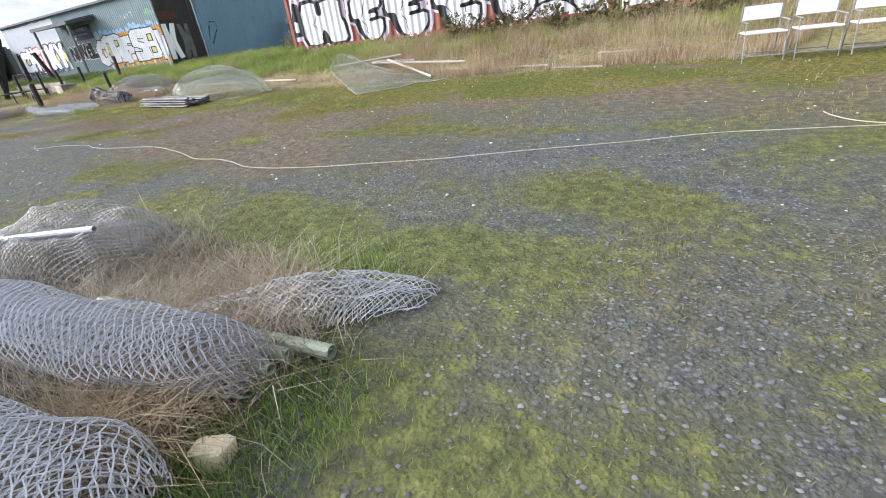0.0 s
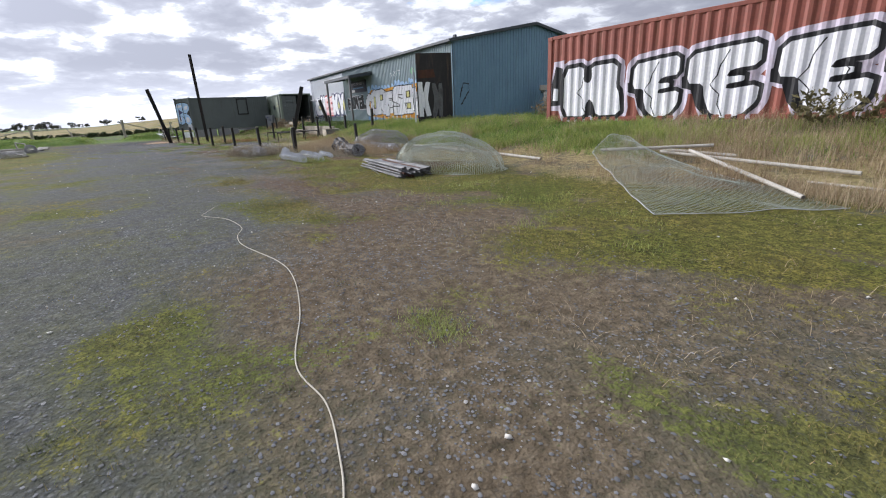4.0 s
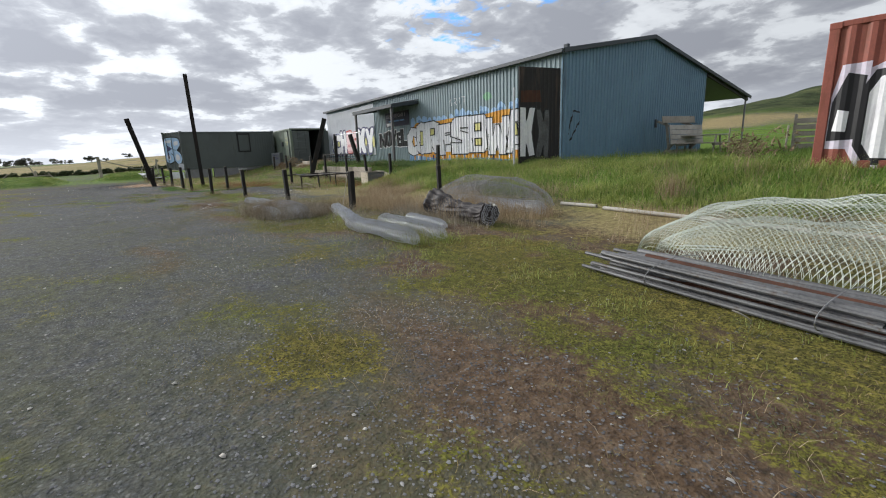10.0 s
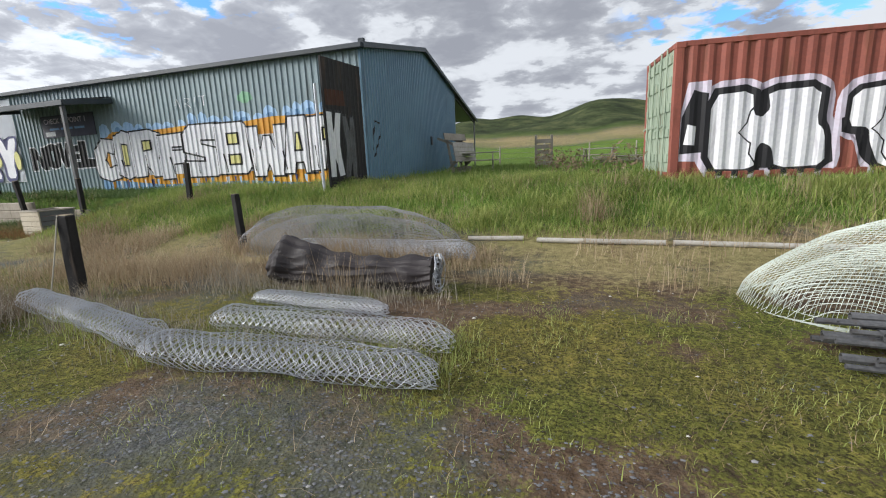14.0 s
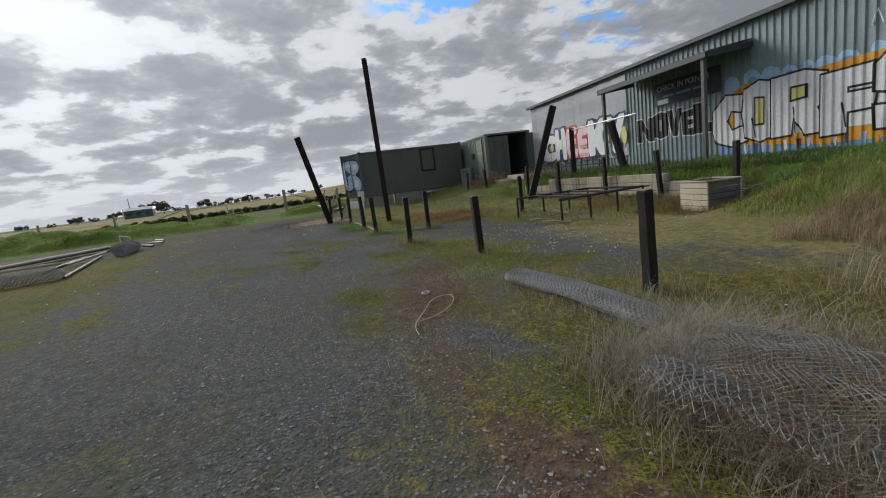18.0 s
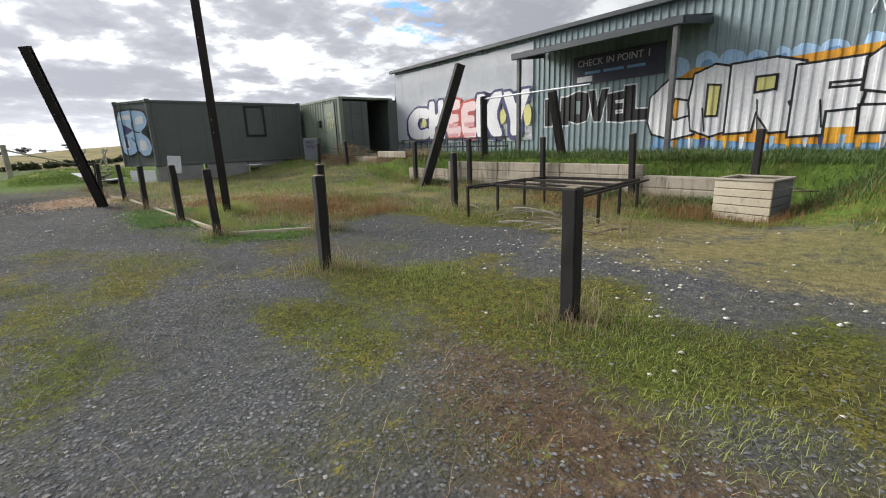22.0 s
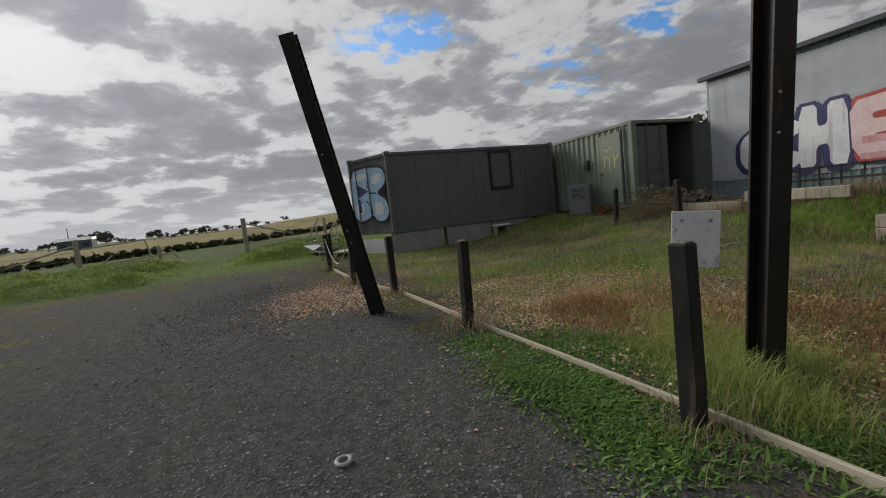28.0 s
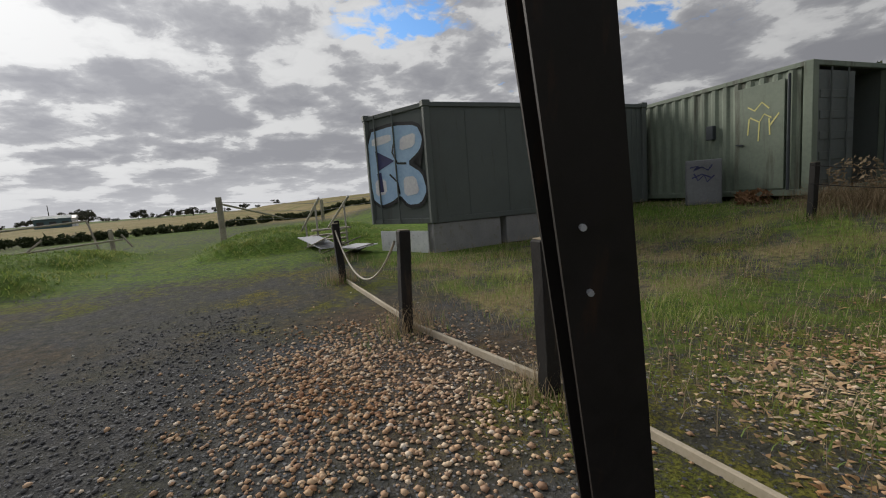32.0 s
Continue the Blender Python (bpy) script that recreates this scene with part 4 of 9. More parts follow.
FAT = {
    "h": "0,.02 .40,0 .42,.26 .47,.35 .55,.27 .59,.01 1,.03 .97,.45 .91,.56 .93,1 .50,.98 .52,.76 .46,.66 .38,.70 .37,1 .02,.97",
    "e": "0,.52 .03,.92 .5,.97 .98,1 .98,.7 .62,.67 .56,.57 .8,.58 .8,.5 .58,.48 .57,.4 1,.45 .98,.22 .8,.05 .56,0 .36,.1 .27,.3 .25,.5",
    "H": "0,0 .36,0 .38,.34 .62,.36 .64,0 1,0 .95,1 .6,1 .6,.66 .4,.64 .4,1 .05,1",
    "E": ".08,.06 .9,0 1,.3 .48,.28 .46,.4 .85,.42 .84,.62 .46,.62 .44,.72 .96,.74 .92,1 .02,.94",
    "C": ".12,.1 .55,0 1,.08 .98,.38 .58,.3 .44,.5 .56,.7 .98,.62 1,.94 .42,1 .02,.72 0,.3",
    "O": ".1,.1 .5,0 .9,.08 1,.5 .92,.92 .5,1 .08,.9 0,.5|.4,.3 .6,.3 .62,.7 .4,.72",
    "R": "0,0 .36,.02 .4,.3 .62,0 1,.02 .8,.4 1,.56 .95,.9 .6,1 0,.98|.38,.58 .62,.6 .62,.76 .38,.76",
    "F": "0,0 .42,.02 .42,.34 .82,.36 .85,.62 .42,.62 .42,.72 1,.72 .98,1 0,.97",
    "S": ".02,0 .8,0 1,.16 1,.5 .46,.62 .46,.72 1,.7 .95,1 .2,1 0,.84 0,.5 .54,.38 .54,.28 0,.3",
    "B": "0,0 .76,0 1,.2 .9,.48 1,.76 .76,1 0,1|.34,.2 .62,.2 .62,.36 .34,.36|.34,.6 .6,.6 .6,.78 .34,.78",
    "W": ".1,0 .4,0 .5,.26 .6,0 .9,0 1,1 .72,1 .7,.5 .58,.8 .42,.8 .3,.5 .28,1 0,1",
    "A": "0,0 .32,0 .38,.2 .62,.2 .68,0 1,0 .76,1 .24,1|.42,.42 .58,.42 .53,.7 .47,.7",
    "K": "0,0 .36,0 .38,.3 .62,0 1,.02 .74,.5 1,1 .64,1 .38,.68 .36,1 0,1",
    "Y": ".3,0 .68,0 .68,.4 1,1 .66,1 .5,.66 .34,1 0,1 .3,.4",
    "N": "0,0 .33,0 .35,.5 .66,0 1,0 1,1 .67,1 .65,.5 .34,1 0,1",
    "V": ".34,0 .66,0 1,1 .66,1 .5,.45 .34,1 0,1",
    "L": "0,0 1,0 1,.3 .42,.32 .4,1 0,1",
}


def rounded(shape, times=1):
    for _ in range(times):
        cut = []
        for (x0, y0), (x1, y1) in zip(shape, shape[1:] + shape[:1]):
            cut += [(0.82 * x0 + 0.18 * x1, 0.82 * y0 + 0.18 * y1), (0.18 * x0 + 0.82 * x1, 0.18 * y0 + 0.82 * y1)]
        shape = cut
    return shape


def letter(ch, s, z, w, h, lean=0.0, flip=False, times=1):
    """The outline of a fat letter and its holes, in a box at s, z."""
    made = []
    for piece in FAT[ch].split("|"):
        pts = [tuple(float(v) for v in p.split(",")) for p in piece.split()]
        if flip:
            pts = [(1 - x, y) for x, y in pts][::-1]
        made.append(rounded([(s + w * x + lean * h * y, z + h * y) for x, y in pts], times))
    return made[0], made[1:]


def grown(shape, by):
    """The shape with its edge moved out by so much."""
    area = sum(x0 * y1 - x1 * y0 for (x0, y0), (x1, y1) in zip(shape, shape[1:] + shape[:1]))
    sign, n, res = (1 if area > 0 else -1), len(shape), []
    for i in range(n):
        (ax, ay), (bx, by_), (cx, cy) = shape[i - 1], shape[i], shape[(i + 1) % n]
        e0, e1 = Vector((bx - ax, by_ - ay)), Vector((cx - bx, cy - by_))
        if e0.length < 1e-6 or e1.length < 1e-6:
            res.append((bx, by_))
            continue
        e0.normalize(), e1.normalize()
        m = Vector((e0.y + e1.y, -(e0.x + e1.x))) * sign
        if m.length < 1e-3:
            m = Vector((e0.y, -e0.x)) * sign
        m.normalize()
        k = min(1.0 / max(m.dot(Vector((e0.y, -e0.x)) * sign), 0.35), 1.8)
        res.append((bx + m.x * by * k, by_ + m.y * by * k))
    return res


def stroke(points, w):
    """A painted line of width w through the points."""
    left, right = [], []
    for i, p in enumerate(points):
        a, b = Vector(points[max(i - 1, 0)]), Vector(points[min(i + 1, len(points) - 1)])
        d = (b - a).normalized()
        left.append((p[0] - d.y * w / 2, p[1] + d.x * w / 2))
        right.append((p[0] + d.y * w / 2, p[1] - d.x * w / 2))
    return right + left[::-1]


def blob(s, z, w, h, n=18, rough=0.12, seed=0):
    rng = random.Random(seed)
    return [(s + w / 2 * math.cos(2 * math.pi * i / n) * (1 + rng.uniform(-rough, rough)), z + h / 2 * math.sin(2 * math.pi * i / n) * (1 + rng.uniform(-rough, rough))) for i in range(n)]


# ---- the red container ----
def red_container():
    o = Vector((-14.46, 14.68, 0.80))
    box = thing("shipping_container", o, "long red steel shipping container covered in white and black graffiti", "container")
    ang = radians(1.4)
    dv, back = Vector((math.cos(ang), math.sin(ang))), Vector((-math.sin(ang), math.cos(ang)))
    L, W, H = 12.19, 2.44, 2.59
    p0 = Vector((o.x, o.y))
    p1, p2, p3 = p0 + dv * L, p0 + dv * L + back * W, p0 + back * W
    z0, z1 = o.z, o.z + H

    def post(at, name="corner_post"):
        bm = bmesh.new()
        c = at - p0
        q = c + dv * 0.16 + back * 0.16
        lo = (min(c.x, q.x), min(c.y, q.y), 0.0)
        hi = (max(c.x, q.x), max(c.y, q.y), H)
        block(bm, lo, hi, 0.012)
        return part(name, bm, RED, box)

    for at in (p0, p1 - dv * 0.16, p2 - dv * 0.16 - back * 0.16, p3 - back * 0.16):
        post(at)
    for at in (p0, p1 - dv * 0.18, p3 - back * 0.18, p2 - dv * 0.18 - back * 0.18):
        for z in (-0.002, H - 0.116):
            bm = bmesh.new()
            c = at - p0 - (dv + back) * 0.006
            block(bm, (c.x, c.y, z), (c.x + 0.185, c.y + 0.185, z + 0.118), 0.01)
            part("corner_casting", bm, RED, box)
    for a, b, z in ((p0, p1, 0.07), (p0, p1, H - 0.04), (p3, p2, 0.07), (p3, p2, H - 0.04), (p0, p3, H - 0.04), (p1, p2, H - 0.04), (p0, p3, 0.07), (p1, p2, 0.07)):
        bm = bmesh.new()
        mid = (p0 + p2) / 2
        inn = ((mid - (a + b) / 2).normalized()) * 0.04
        d = (b - a).normalized() * 0.162
        beam(bm, (*(a - p0 + inn + d), z), (*(b - p0 + inn - d), z), 0.075, 0.10 if z > 1 else 0.14, 0.01)
        part("top_rail" if z > 1 else "bottom_rail", bm, RED, box)
    front = Sheet(p0 + dv * 0.162 + back * 0.036, p1 - dv * 0.162 + back * 0.036, -back, 0.28, 0.036, 0.26, 0.24)
    front.wall("side_wall", z0 + 0.14, z1 - 0.09, RED, box, "red corrugated wall sprayed with letters")
    rear = Sheet(p3 + dv * 0.162 - back * 0.036, p2 - dv * 0.162 - back * 0.036, back, 0.28, 0.036, 0.26, 0.24)
    rear.wall("side_wall", z0 + 0.14, z1 - 0.09, RED, box)
    far_end = Sheet(p1 + back * 0.162 - dv * 0.04, p2 - back * 0.162 - dv * 0.04, dv, 0.28, 0.036, 0.26, 0.24)
    far_end.wall("end_wall", z0 + 0.14, z1 - 0.09, RED, box)
    bm = bmesh.new()
    for i in range(40):
        s = 0.1 + i * 0.3
        a, b = dv * s + back * 0.05, dv * (s + 0.22) + back * (W - 0.05)
        q = [dv * s + back * 0.05, dv * (s + 0.28) + back * 0.05, dv * (s + 0.28) + back * (W - 0.05), dv * s + back * (W - 0.05)]
        prism(bm, [(*v, H - 0.045) for v in q], [(*(v), H - 0.02 + 0.012 * (i % 2)) for v in q])
    part("roof", bm, RED, box)
    # the doors of the near end, faded green
    for k in range(2):
        bm = bmesh.new()
        y0 = 0.17 + k * (W - 0.34) / 2
        y1 = y0 + (W - 0.34) / 2 - 0.015
        q = [back * y0 + dv * 0.012, back * y1 + dv * 0.012, back * y1 + dv * 0.062, back * y0 + dv * 0.062]
        prism(bm, [(*v, 0.15) for v in q], [(*v, H - 0.10) for v in q])
        for zz in (0.35, 0.85, 1.35, 1.85, 2.25):
            q2 = [back * (y0 + 0.05) - dv * 0.012, back * (y1 - 0.05) - dv * 0.012, back * (y1 - 0.05) + dv * 0.013, back * (y0 + 0.05) + dv * 0.013]
            prism(bm, [(*v, zz) for v in q2], [(*v, zz + 0.16) for v in q2])
        leaf = part("door", bm, PALE_GREEN, box, "faded green ribbed container door")
        for f in (0.28, 0.72):
            bm = bmesh.new()
            c = back * (y0 + f * (y1 - y0)) - dv * 0.035
            rod(bm, (*c, 0.06), (*c, H - 0.02), 0.017)
            part("locking_bar", bm, PALE_GREEN, leaf)
            bm = bmesh.new()
            beam(bm, (*(c - dv * 0.02), 1.1), (*(c - dv * 0.02 + back * 0.24), 1.06), 0.02, 0.035)
            part("bar_handle", bm, PALE_GREEN, leaf)
    # letters
    zb = z0 + 0.16
    halo, black, fill, lines = [], [], [], []
    cells = (("h", 0.52, 2.0, 0.16, 1.46), ("e", 2.85, 1.30, 0.08, 1.54), ("e", 4.32, 1.62, 0.04, 1.68), ("e", 6.25, 1.62, 0.04, 1.70), ("e", 8.1, 1.62, 0.14, 1.58))
    for i, (ch, s, w, dz, h) in enumerate(cells):
        body_shape, holes = letter(ch, s, z0 + dz, w, h, -0.03, False, 1)
        fill.append(body_shape)
        black.append(grown(body_shape, 0.1 if i else 0.125))
        halo.append(grown(rounded(body_shape), 0.24))
        foot = z0 + dz
        if not i:
            black.append([(s + w * 0.3, foot + 0.02), (s + w * 0.66, foot + 0.02), (s + w * 0.62, foot + h * 0.98), (s + w * 0.3, foot + h * 0.98)])
        if i:
            black.append([(s - 0.16, foot + h * 0.62), (s + 0.08, foot + h * 0.66), (s + w * 0.32, foot + h * 0.42), (s + w * 0.42, foot + 0.1), (s + w * 0.6, foot - 0.05), (s + w * 0.35, foot - 0.02), (s + w * 0.14, foot + h * 0.2), (s + w * 0.06, foot + h * 0.42), (s - 0.14, foot + h * 0.46)])
        fork = s + w * (0.33 + 0.05 * (i % 3))
        lines.append(stroke([(fork + 0.2, foot + h * 0.93), (fork + 0.02, foot + h * 0.74), (fork - 0.02, foot + h * 0.6), (fork - 0.16, foot + h * 0.48), (fork + 0.06, foot + h * 0.34), (fork + 0.05, foot + h * 0.2), (fork + 0.2, foot + 0.06)], 0.026))
        if i > 2:
            lines.append(stroke([(s + w * 0.62, foot + h * 0.66), (s + w * 0.74, foot + h * 0.55), (s + w * 0.66, foot + h * 0.36), (s + w * 0.78, foot + h * 0.22), (s + w * 0.7, foot + h * 0.08)], 0.024))
    fill.append([(0.07, z0 + 0.68), (0.27, z0 + 0.66), (0.28, z0 + 1.02), (0.12, z0 + 1.06)])
    black.append([(0.01, z0 + 0.5), (0.4, z0 + 0.52), (0.46, z0 + 1.62), (0.2, z0 + 1.7), (0.02, z0 + 1.2)])
    halo.append([(0.0, z0 + 0.36), (0.5, z0 + 0.34), (0.5, z0 + 1.86), (0.1, z0 + 1.84), (0.0, z0 + 1.3)])
    front.paint("spray_halo", halo, 1, LILAC_SPRAY, box, "pale overspray round the letters")
    front.paint("letter_outline", black, 2, BLACK_SPRAY, box, "thick black letter outline")
    front.paint("letter_fill", fill, 3, WHITE_SPRAY, box, "white block letter with ribs showing through")
    front.paint("inner_line", lines, 4, BLACK_SPRAY, box)
    # pale field with black bands towards the far end
    m = L - 0.33
    front.paint("pale_field", [[(10.72, z0 + 0.15), (m, z0 + 0.15), (m, z1 - 0.10), (10.72, z1 - 0.10)], rounded([(9.35, z0 + 0.15), (9.85, z0 + 0.6), (10.3, z0 + 0.72), (10.71, z0 + 0.62), (10.71, z0 + 0.15)])], 1, WHITE_SPRAY, box, "white sprayed field")
    bands = [stroke([(10.82, z0 + 0.4), (10.76, z0 + 0.95), (10.7, z0 + 1.5), (10.85, z1 - 0.12)], 0.12), stroke([(10.8, z0 + 0.97), (11.4, z0 + 0.93), (m, z0 + 0.88)], 0.075),
             stroke([(9.3, z0 + 0.16), (9.6, z0 + 0.42), (9.9, z0 + 0.56), (10.3, z0 + 0.62), (10.64, z0 + 0.54), (10.9, z0 + 0.36), (11.08, z0 + 0.16)], 0.075),
             stroke([(10.8, z0 + 1.9), (11.2, z0 + 1.92), (11.6, z0 + 1.8), (m, z0 + 1.55)], 0.07)]
    front.paint("black_band", bands, 3, BLACK_SPRAY, box)
    tag = [stroke([(10.0, z0 + 1.45), (10.3, z0 + 1.47), (10.28, z0 + 1.3), (10.05, z0 + 1.28)], 0.03), stroke([(10.16, z0 + 1.6), (10.14, z0 + 0.95)], 0.03), stroke([(9.98, z0 + 1.08), (10.12, z0 + 1.16), (10.32, z0 + 1.08)], 0.03), stroke([(10.02, z0 + 0.9), (10.08, z0 + 0.9)], 0.03), stroke([(10.22, z0 + 0.9), (10.28, z0 + 0.9)], 0.03)]
    front.paint("small_tag", tag, 2, WHITE_SPRAY, box)
    return box


red_container()


def second_container():
    """The next container in the row, its near corner just past the first."""
    o = Vector((-2.05, 15.0, 0.82))
    box = thing("shipping_container", o, "pale blue-white sprayed steel container beside the red one", "container")
    ang = radians(1.4)
    dv, back = Vector((math.cos(ang), math.sin(ang))), Vector((-math.sin(ang), math.cos(ang)))
    L, W, H = 12.19, 2.44, 2.59
    p0 = Vector((o.x, o.y))
    p1 = p0 + dv * L
    z0, z1 = o.z, o.z + H
    for at in (p0, p1 - dv * 0.16, p0 + back * (W - 0.16), p1 - dv * 0.16 + back * (W - 0.16)):
        bm = bmesh.new()
        c = at - p0
        block(bm, (c.x, c.y, 0), (c.x + 0.16, c.y + 0.16, H), 0.012)
        part("corner_post", bm, WHITE_SPRAY, box)
    for z in (0.07, H - 0.04):
        for y in (0.04, W - 0.04):
            bm = bmesh.new()
            beam(bm, (*(dv * 0.162 + back * y), z), (*(dv * (L - 0.162) + back * y), z), 0.075, 0.1, 0.01)
            part("top_rail" if z > 1 else "bottom_rail", bm, RED, box)
    front = Sheet(p0 + dv * 0.162 + back * 0.036, p1 - dv * 0.162 + back * 0.036, -back, 0.28, 0.036, 0.26, 0.24)
    front.wall("side_wall", z0 + 0.14, z1 - 0.09, RED, box)
    rear = Sheet(p0 + dv * 0.162 + back * (W - 0.036), p1 - dv * 0.162 + back * (W - 0.036), back, 0.28, 0.036, 0.26, 0.24)
    rear.wall("side_wall", z0 + 0.14, z1 - 0.09, RED, box)
    for e, n in ((dv * 0.04, -dv), (dv * (L - 0.04), dv)):
        Sheet(p0 + e + back * 0.162, p0 + e + back * (W - 0.162), n, 0.28, 0.036, 0.26, 0.24).wall("end_wall", z0 + 0.14, z1 - 0.09, RED, box)
    bm = bmesh.new()
    q = [dv * 0.1 + back * 0.05, dv * (L - 0.1) + back * 0.05, dv * (L - 0.1) + back * (W - 0.05), dv * 0.1 + back * (W - 0.05)]
    prism(bm, [(*v, H - 0.045) for v in q], [(*v, H - 0.015) for v in q])
    part("roof", bm, RED, box)
    front.paint("pale_field", [[(0.02, z0 + 0.15), (9.0, z0 + 0.15), (9.0, z1 - 0.1), (0.02, z1 - 0.1)]], 1, WHITE_SPRAY, box, "white sprayed field")
    front.paint("red_patch", [rounded([(3.1, z0 + 0.42), (3.4, z0 + 0.5), (3.8, z0 + 0.62), (4.12, z0 + 0.5), (4.05, z0 + 0.95), (3.95, z1 - 0.12), (3.05, z1 - 0.12)])], 2, RED, box)
    bands = [stroke([(2.98, z0 + 0.16), (2.9, z0 + 0.6), (2.88, z0 + 1.1), (3.0, z1 - 0.12)], 0.11), stroke([(2.9, z0 + 0.16), (3.3, z0 + 0.3), (3.73, z0 + 0.38), (4.1, z0 + 0.3), (4.5, z0 + 0.16)], 0.09),
             stroke([(3.36, z0 + 1.5), (3.42, z0 + 0.95), (3.6, z0 + 0.66), (3.82, z0 + 0.6), (4.0, z0 + 0.9)], 0.12), stroke([(4.14, z0 + 1.2), (4.2, z0 + 0.75), (4.29, z0 + 0.44), (4.7, z0 + 0.42), (5.2, z0 + 0.5)], 0.1), stroke([(4.5, z0 + 0.45), (4.72, z0 + 0.3), (4.6, z0 + 0.16)], 0.08),
             stroke([(0.05, z0 + 0.78), (1.4, z0 + 0.82), (2.9, z0 + 0.86)], 0.075), stroke([(0.2, z0 + 1.35), (0.9, z0 + 1.15), (1.35, z0 + 0.92), (1.6, z0 + 1.1), (1.68, z0 + 1.4)], 0.07), stroke([(1.2, z0 + 1.0), (1.3, z0 + 1.2), (1.5, z0 + 1.0)], 0.05)]
    front.paint("black_band", bands, 3, BLACK_SPRAY, box)
    scrawl = [stroke([(4.42, z0 + 0.6), (4.55, z0 + 0.72), (4.62, z0 + 0.6), (4.75, z0 + 0.72), (4.8, z0 + 0.6)], 0.025), stroke([(4.88, z0 + 0.62), (5.05, z0 + 0.62)], 0.025)]
    front.paint("small_tag", scrawl, 3, BLACK_SPRAY, box)
    return box


second_container()


# ---- the shed ----
SO = Vector((-21.66, 16.45))
SU, SV = Vector((-0.9962, 0.0867)), Vector((0.025, 0.9997))
SL, SD, EAVE, BASE = 22.85, 10.45, 4.42, 0.70


def sp(u, d, z):
    """A place in the shed, from its near front corner: along the front, towards the back, height."""
    q = SU * u + SV * d
    return Vector((q.x, q.y, z))


def quad_slab(bm, pts, thick):
    a, b, c, d = [Vector(p) for p in pts]
    n = (b - a).cross(d - a).normalized()
    n = n if n.z > 0 else -n
    prism(bm, [a, b, c, d], [p + n * thick for p in (a, b, c, d)])


def build_shed():
    shed = thing("shed", (SO.x, SO.y, 0), "long steel shed with a blue gable and a graffiti-covered corrugated front", "shed")
    front = Sheet(SO, SO + SU * SL, -SV, 0.2, 0.032, 0.55, 0.12)
    front.wall("front_wall", BASE, EAVE - 0.02, SHED_GREY, shed, "grey-green ribbed steel wall")
    apex_d, apex_z = 5.45, 5.42
    lean_d, lean_z = 15.6, 3.55

    def roof_z(d):
        return EAVE + (apex_z - EAVE) * d / apex_d if d < apex_d else apex_z + (lean_z - apex_z) * (d - apex_d) / (lean_d - apex_d)

    side = Sheet(SO, SO + SV * SD, (1, 0), 0.19, 0.032, 0.55, 0.12)
    side.wall("gable_wall", 0.6, lambda s: roof_z(s) - 0.03, SHED_BLUE, shed, "blue corrugated gable wall")
    far_side = Sheet(SO + SU * SL, SO + SU * SL + SV * SD, (-1, 0.0), 0.2, 0.03)
    far_side.wall("end_wall", 0.5, lambda s: roof_z(s) - 0.03, SHED_GREY, shed)
    Sheet(SO + SV * SD, SO + SV * SD + SU * SL, SV, 0.2, 0.03).wall("back_wall", 0.5, roof_z(SD) - 0.03, SHED_DARK, shed)
    # roof in two slopes
    for d0, d1, nm in ((-0.12, apex_d, "roof_slope"), (apex_d, lean_d, "roof_slope")):
        bm = bmesh.new()
        n = 60
        for i in range(n):
            u0, u1 = -0.12 + (SL + 0.24) * i / n, -0.12 + (SL + 0.24) * (i + 1) / n
            quad_slab(bm, [sp(u0, d0, roof_z(d0)), sp(u1, d0, roof_z(d0)), sp(u1, d1, roof_z(d1)), sp(u0, d1, roof_z(d1))], 0.03 + 0.02 * (i % 3 == 0))
        part(nm, bm, ROOF, shed, "weathered ribbed roof sheets")
    bm = bmesh.new()
    beam(bm, sp(-0.15, -0.16, EAVE - 0.03), sp(SL + 0.15, -0.16, EAVE - 0.03), 0.12, 0.13, 0.015)
    part("gutter", bm, FASCIA, shed, "dark gutter along the eave")
    for d0, d1 in ((-0.14, apex_d), (apex_d, lean_d)):
        bm = bmesh.new()
        beam(bm, sp(-0.16, d0, roof_z(d0) + 0.0), sp(-0.16, d1, roof_z(d1) + 0.0), 0.05, 0.15, 0.01)
        part("barge_board", bm, FASCIA, shed)
    # lean-to behind: posts, rafters
    for u in (0.0, 6.0, 12.0, 18.0):
        bm = bmesh.new()
        rod(bm, sp(u, lean_d - 0.25, 0.9), sp(u, lean_d - 0.25, lean_z - 0.02), 0.045)
        part("lean_to_post", bm, GALV_DULL, shed)
        bm = bmesh.new()
        beam(bm, sp(u, SD + 0.1, roof_z(SD) - 0.12), sp(u, lean_d - 0.05, lean_z - 0.1), 0.07, 0.15)
        part("rafter", bm, SHED_DARK, shed)
    # dark panel standing out from the front corner
    wing = Sheet((-21.80, 14.50), (-21.70, 16.40), (1, -0.05), 0.19, 0.012, 0.5, 0.2)
    w_top = lambda s: 3.80 + 0.04 * s
    wing.wall("wing_panel", 0.55, w_top, BURNT, shed, "dark scorched panel standing out from the corner", back=0.05)
    marks, edges = [], []
    for ch, at, w, z, h in (("R", 0.1, 0.6, 1.15, 1.35), ("K", 0.72, 0.62, 1.05, 1.5), ("I", 1.4, 0.0, 0, 0)):
        if ch in FAT:
            shape = letter(ch, at, z, w, h, 0.02, True, 1)[0]
            marks.append(shape)
            edges.append(grown(shape, 0.05))
    wing.paint("black_edge", edges[1:], 1, BLACK_SPRAY, shed)
    end_letter = letter("K", 0.02, 1.1, 0.66, 1.5, 0.0, False, 0)[0]
    wing.paint("letter_outline", [grown(end_letter, 0.06)], 3, BLACK_SPRAY, shed)
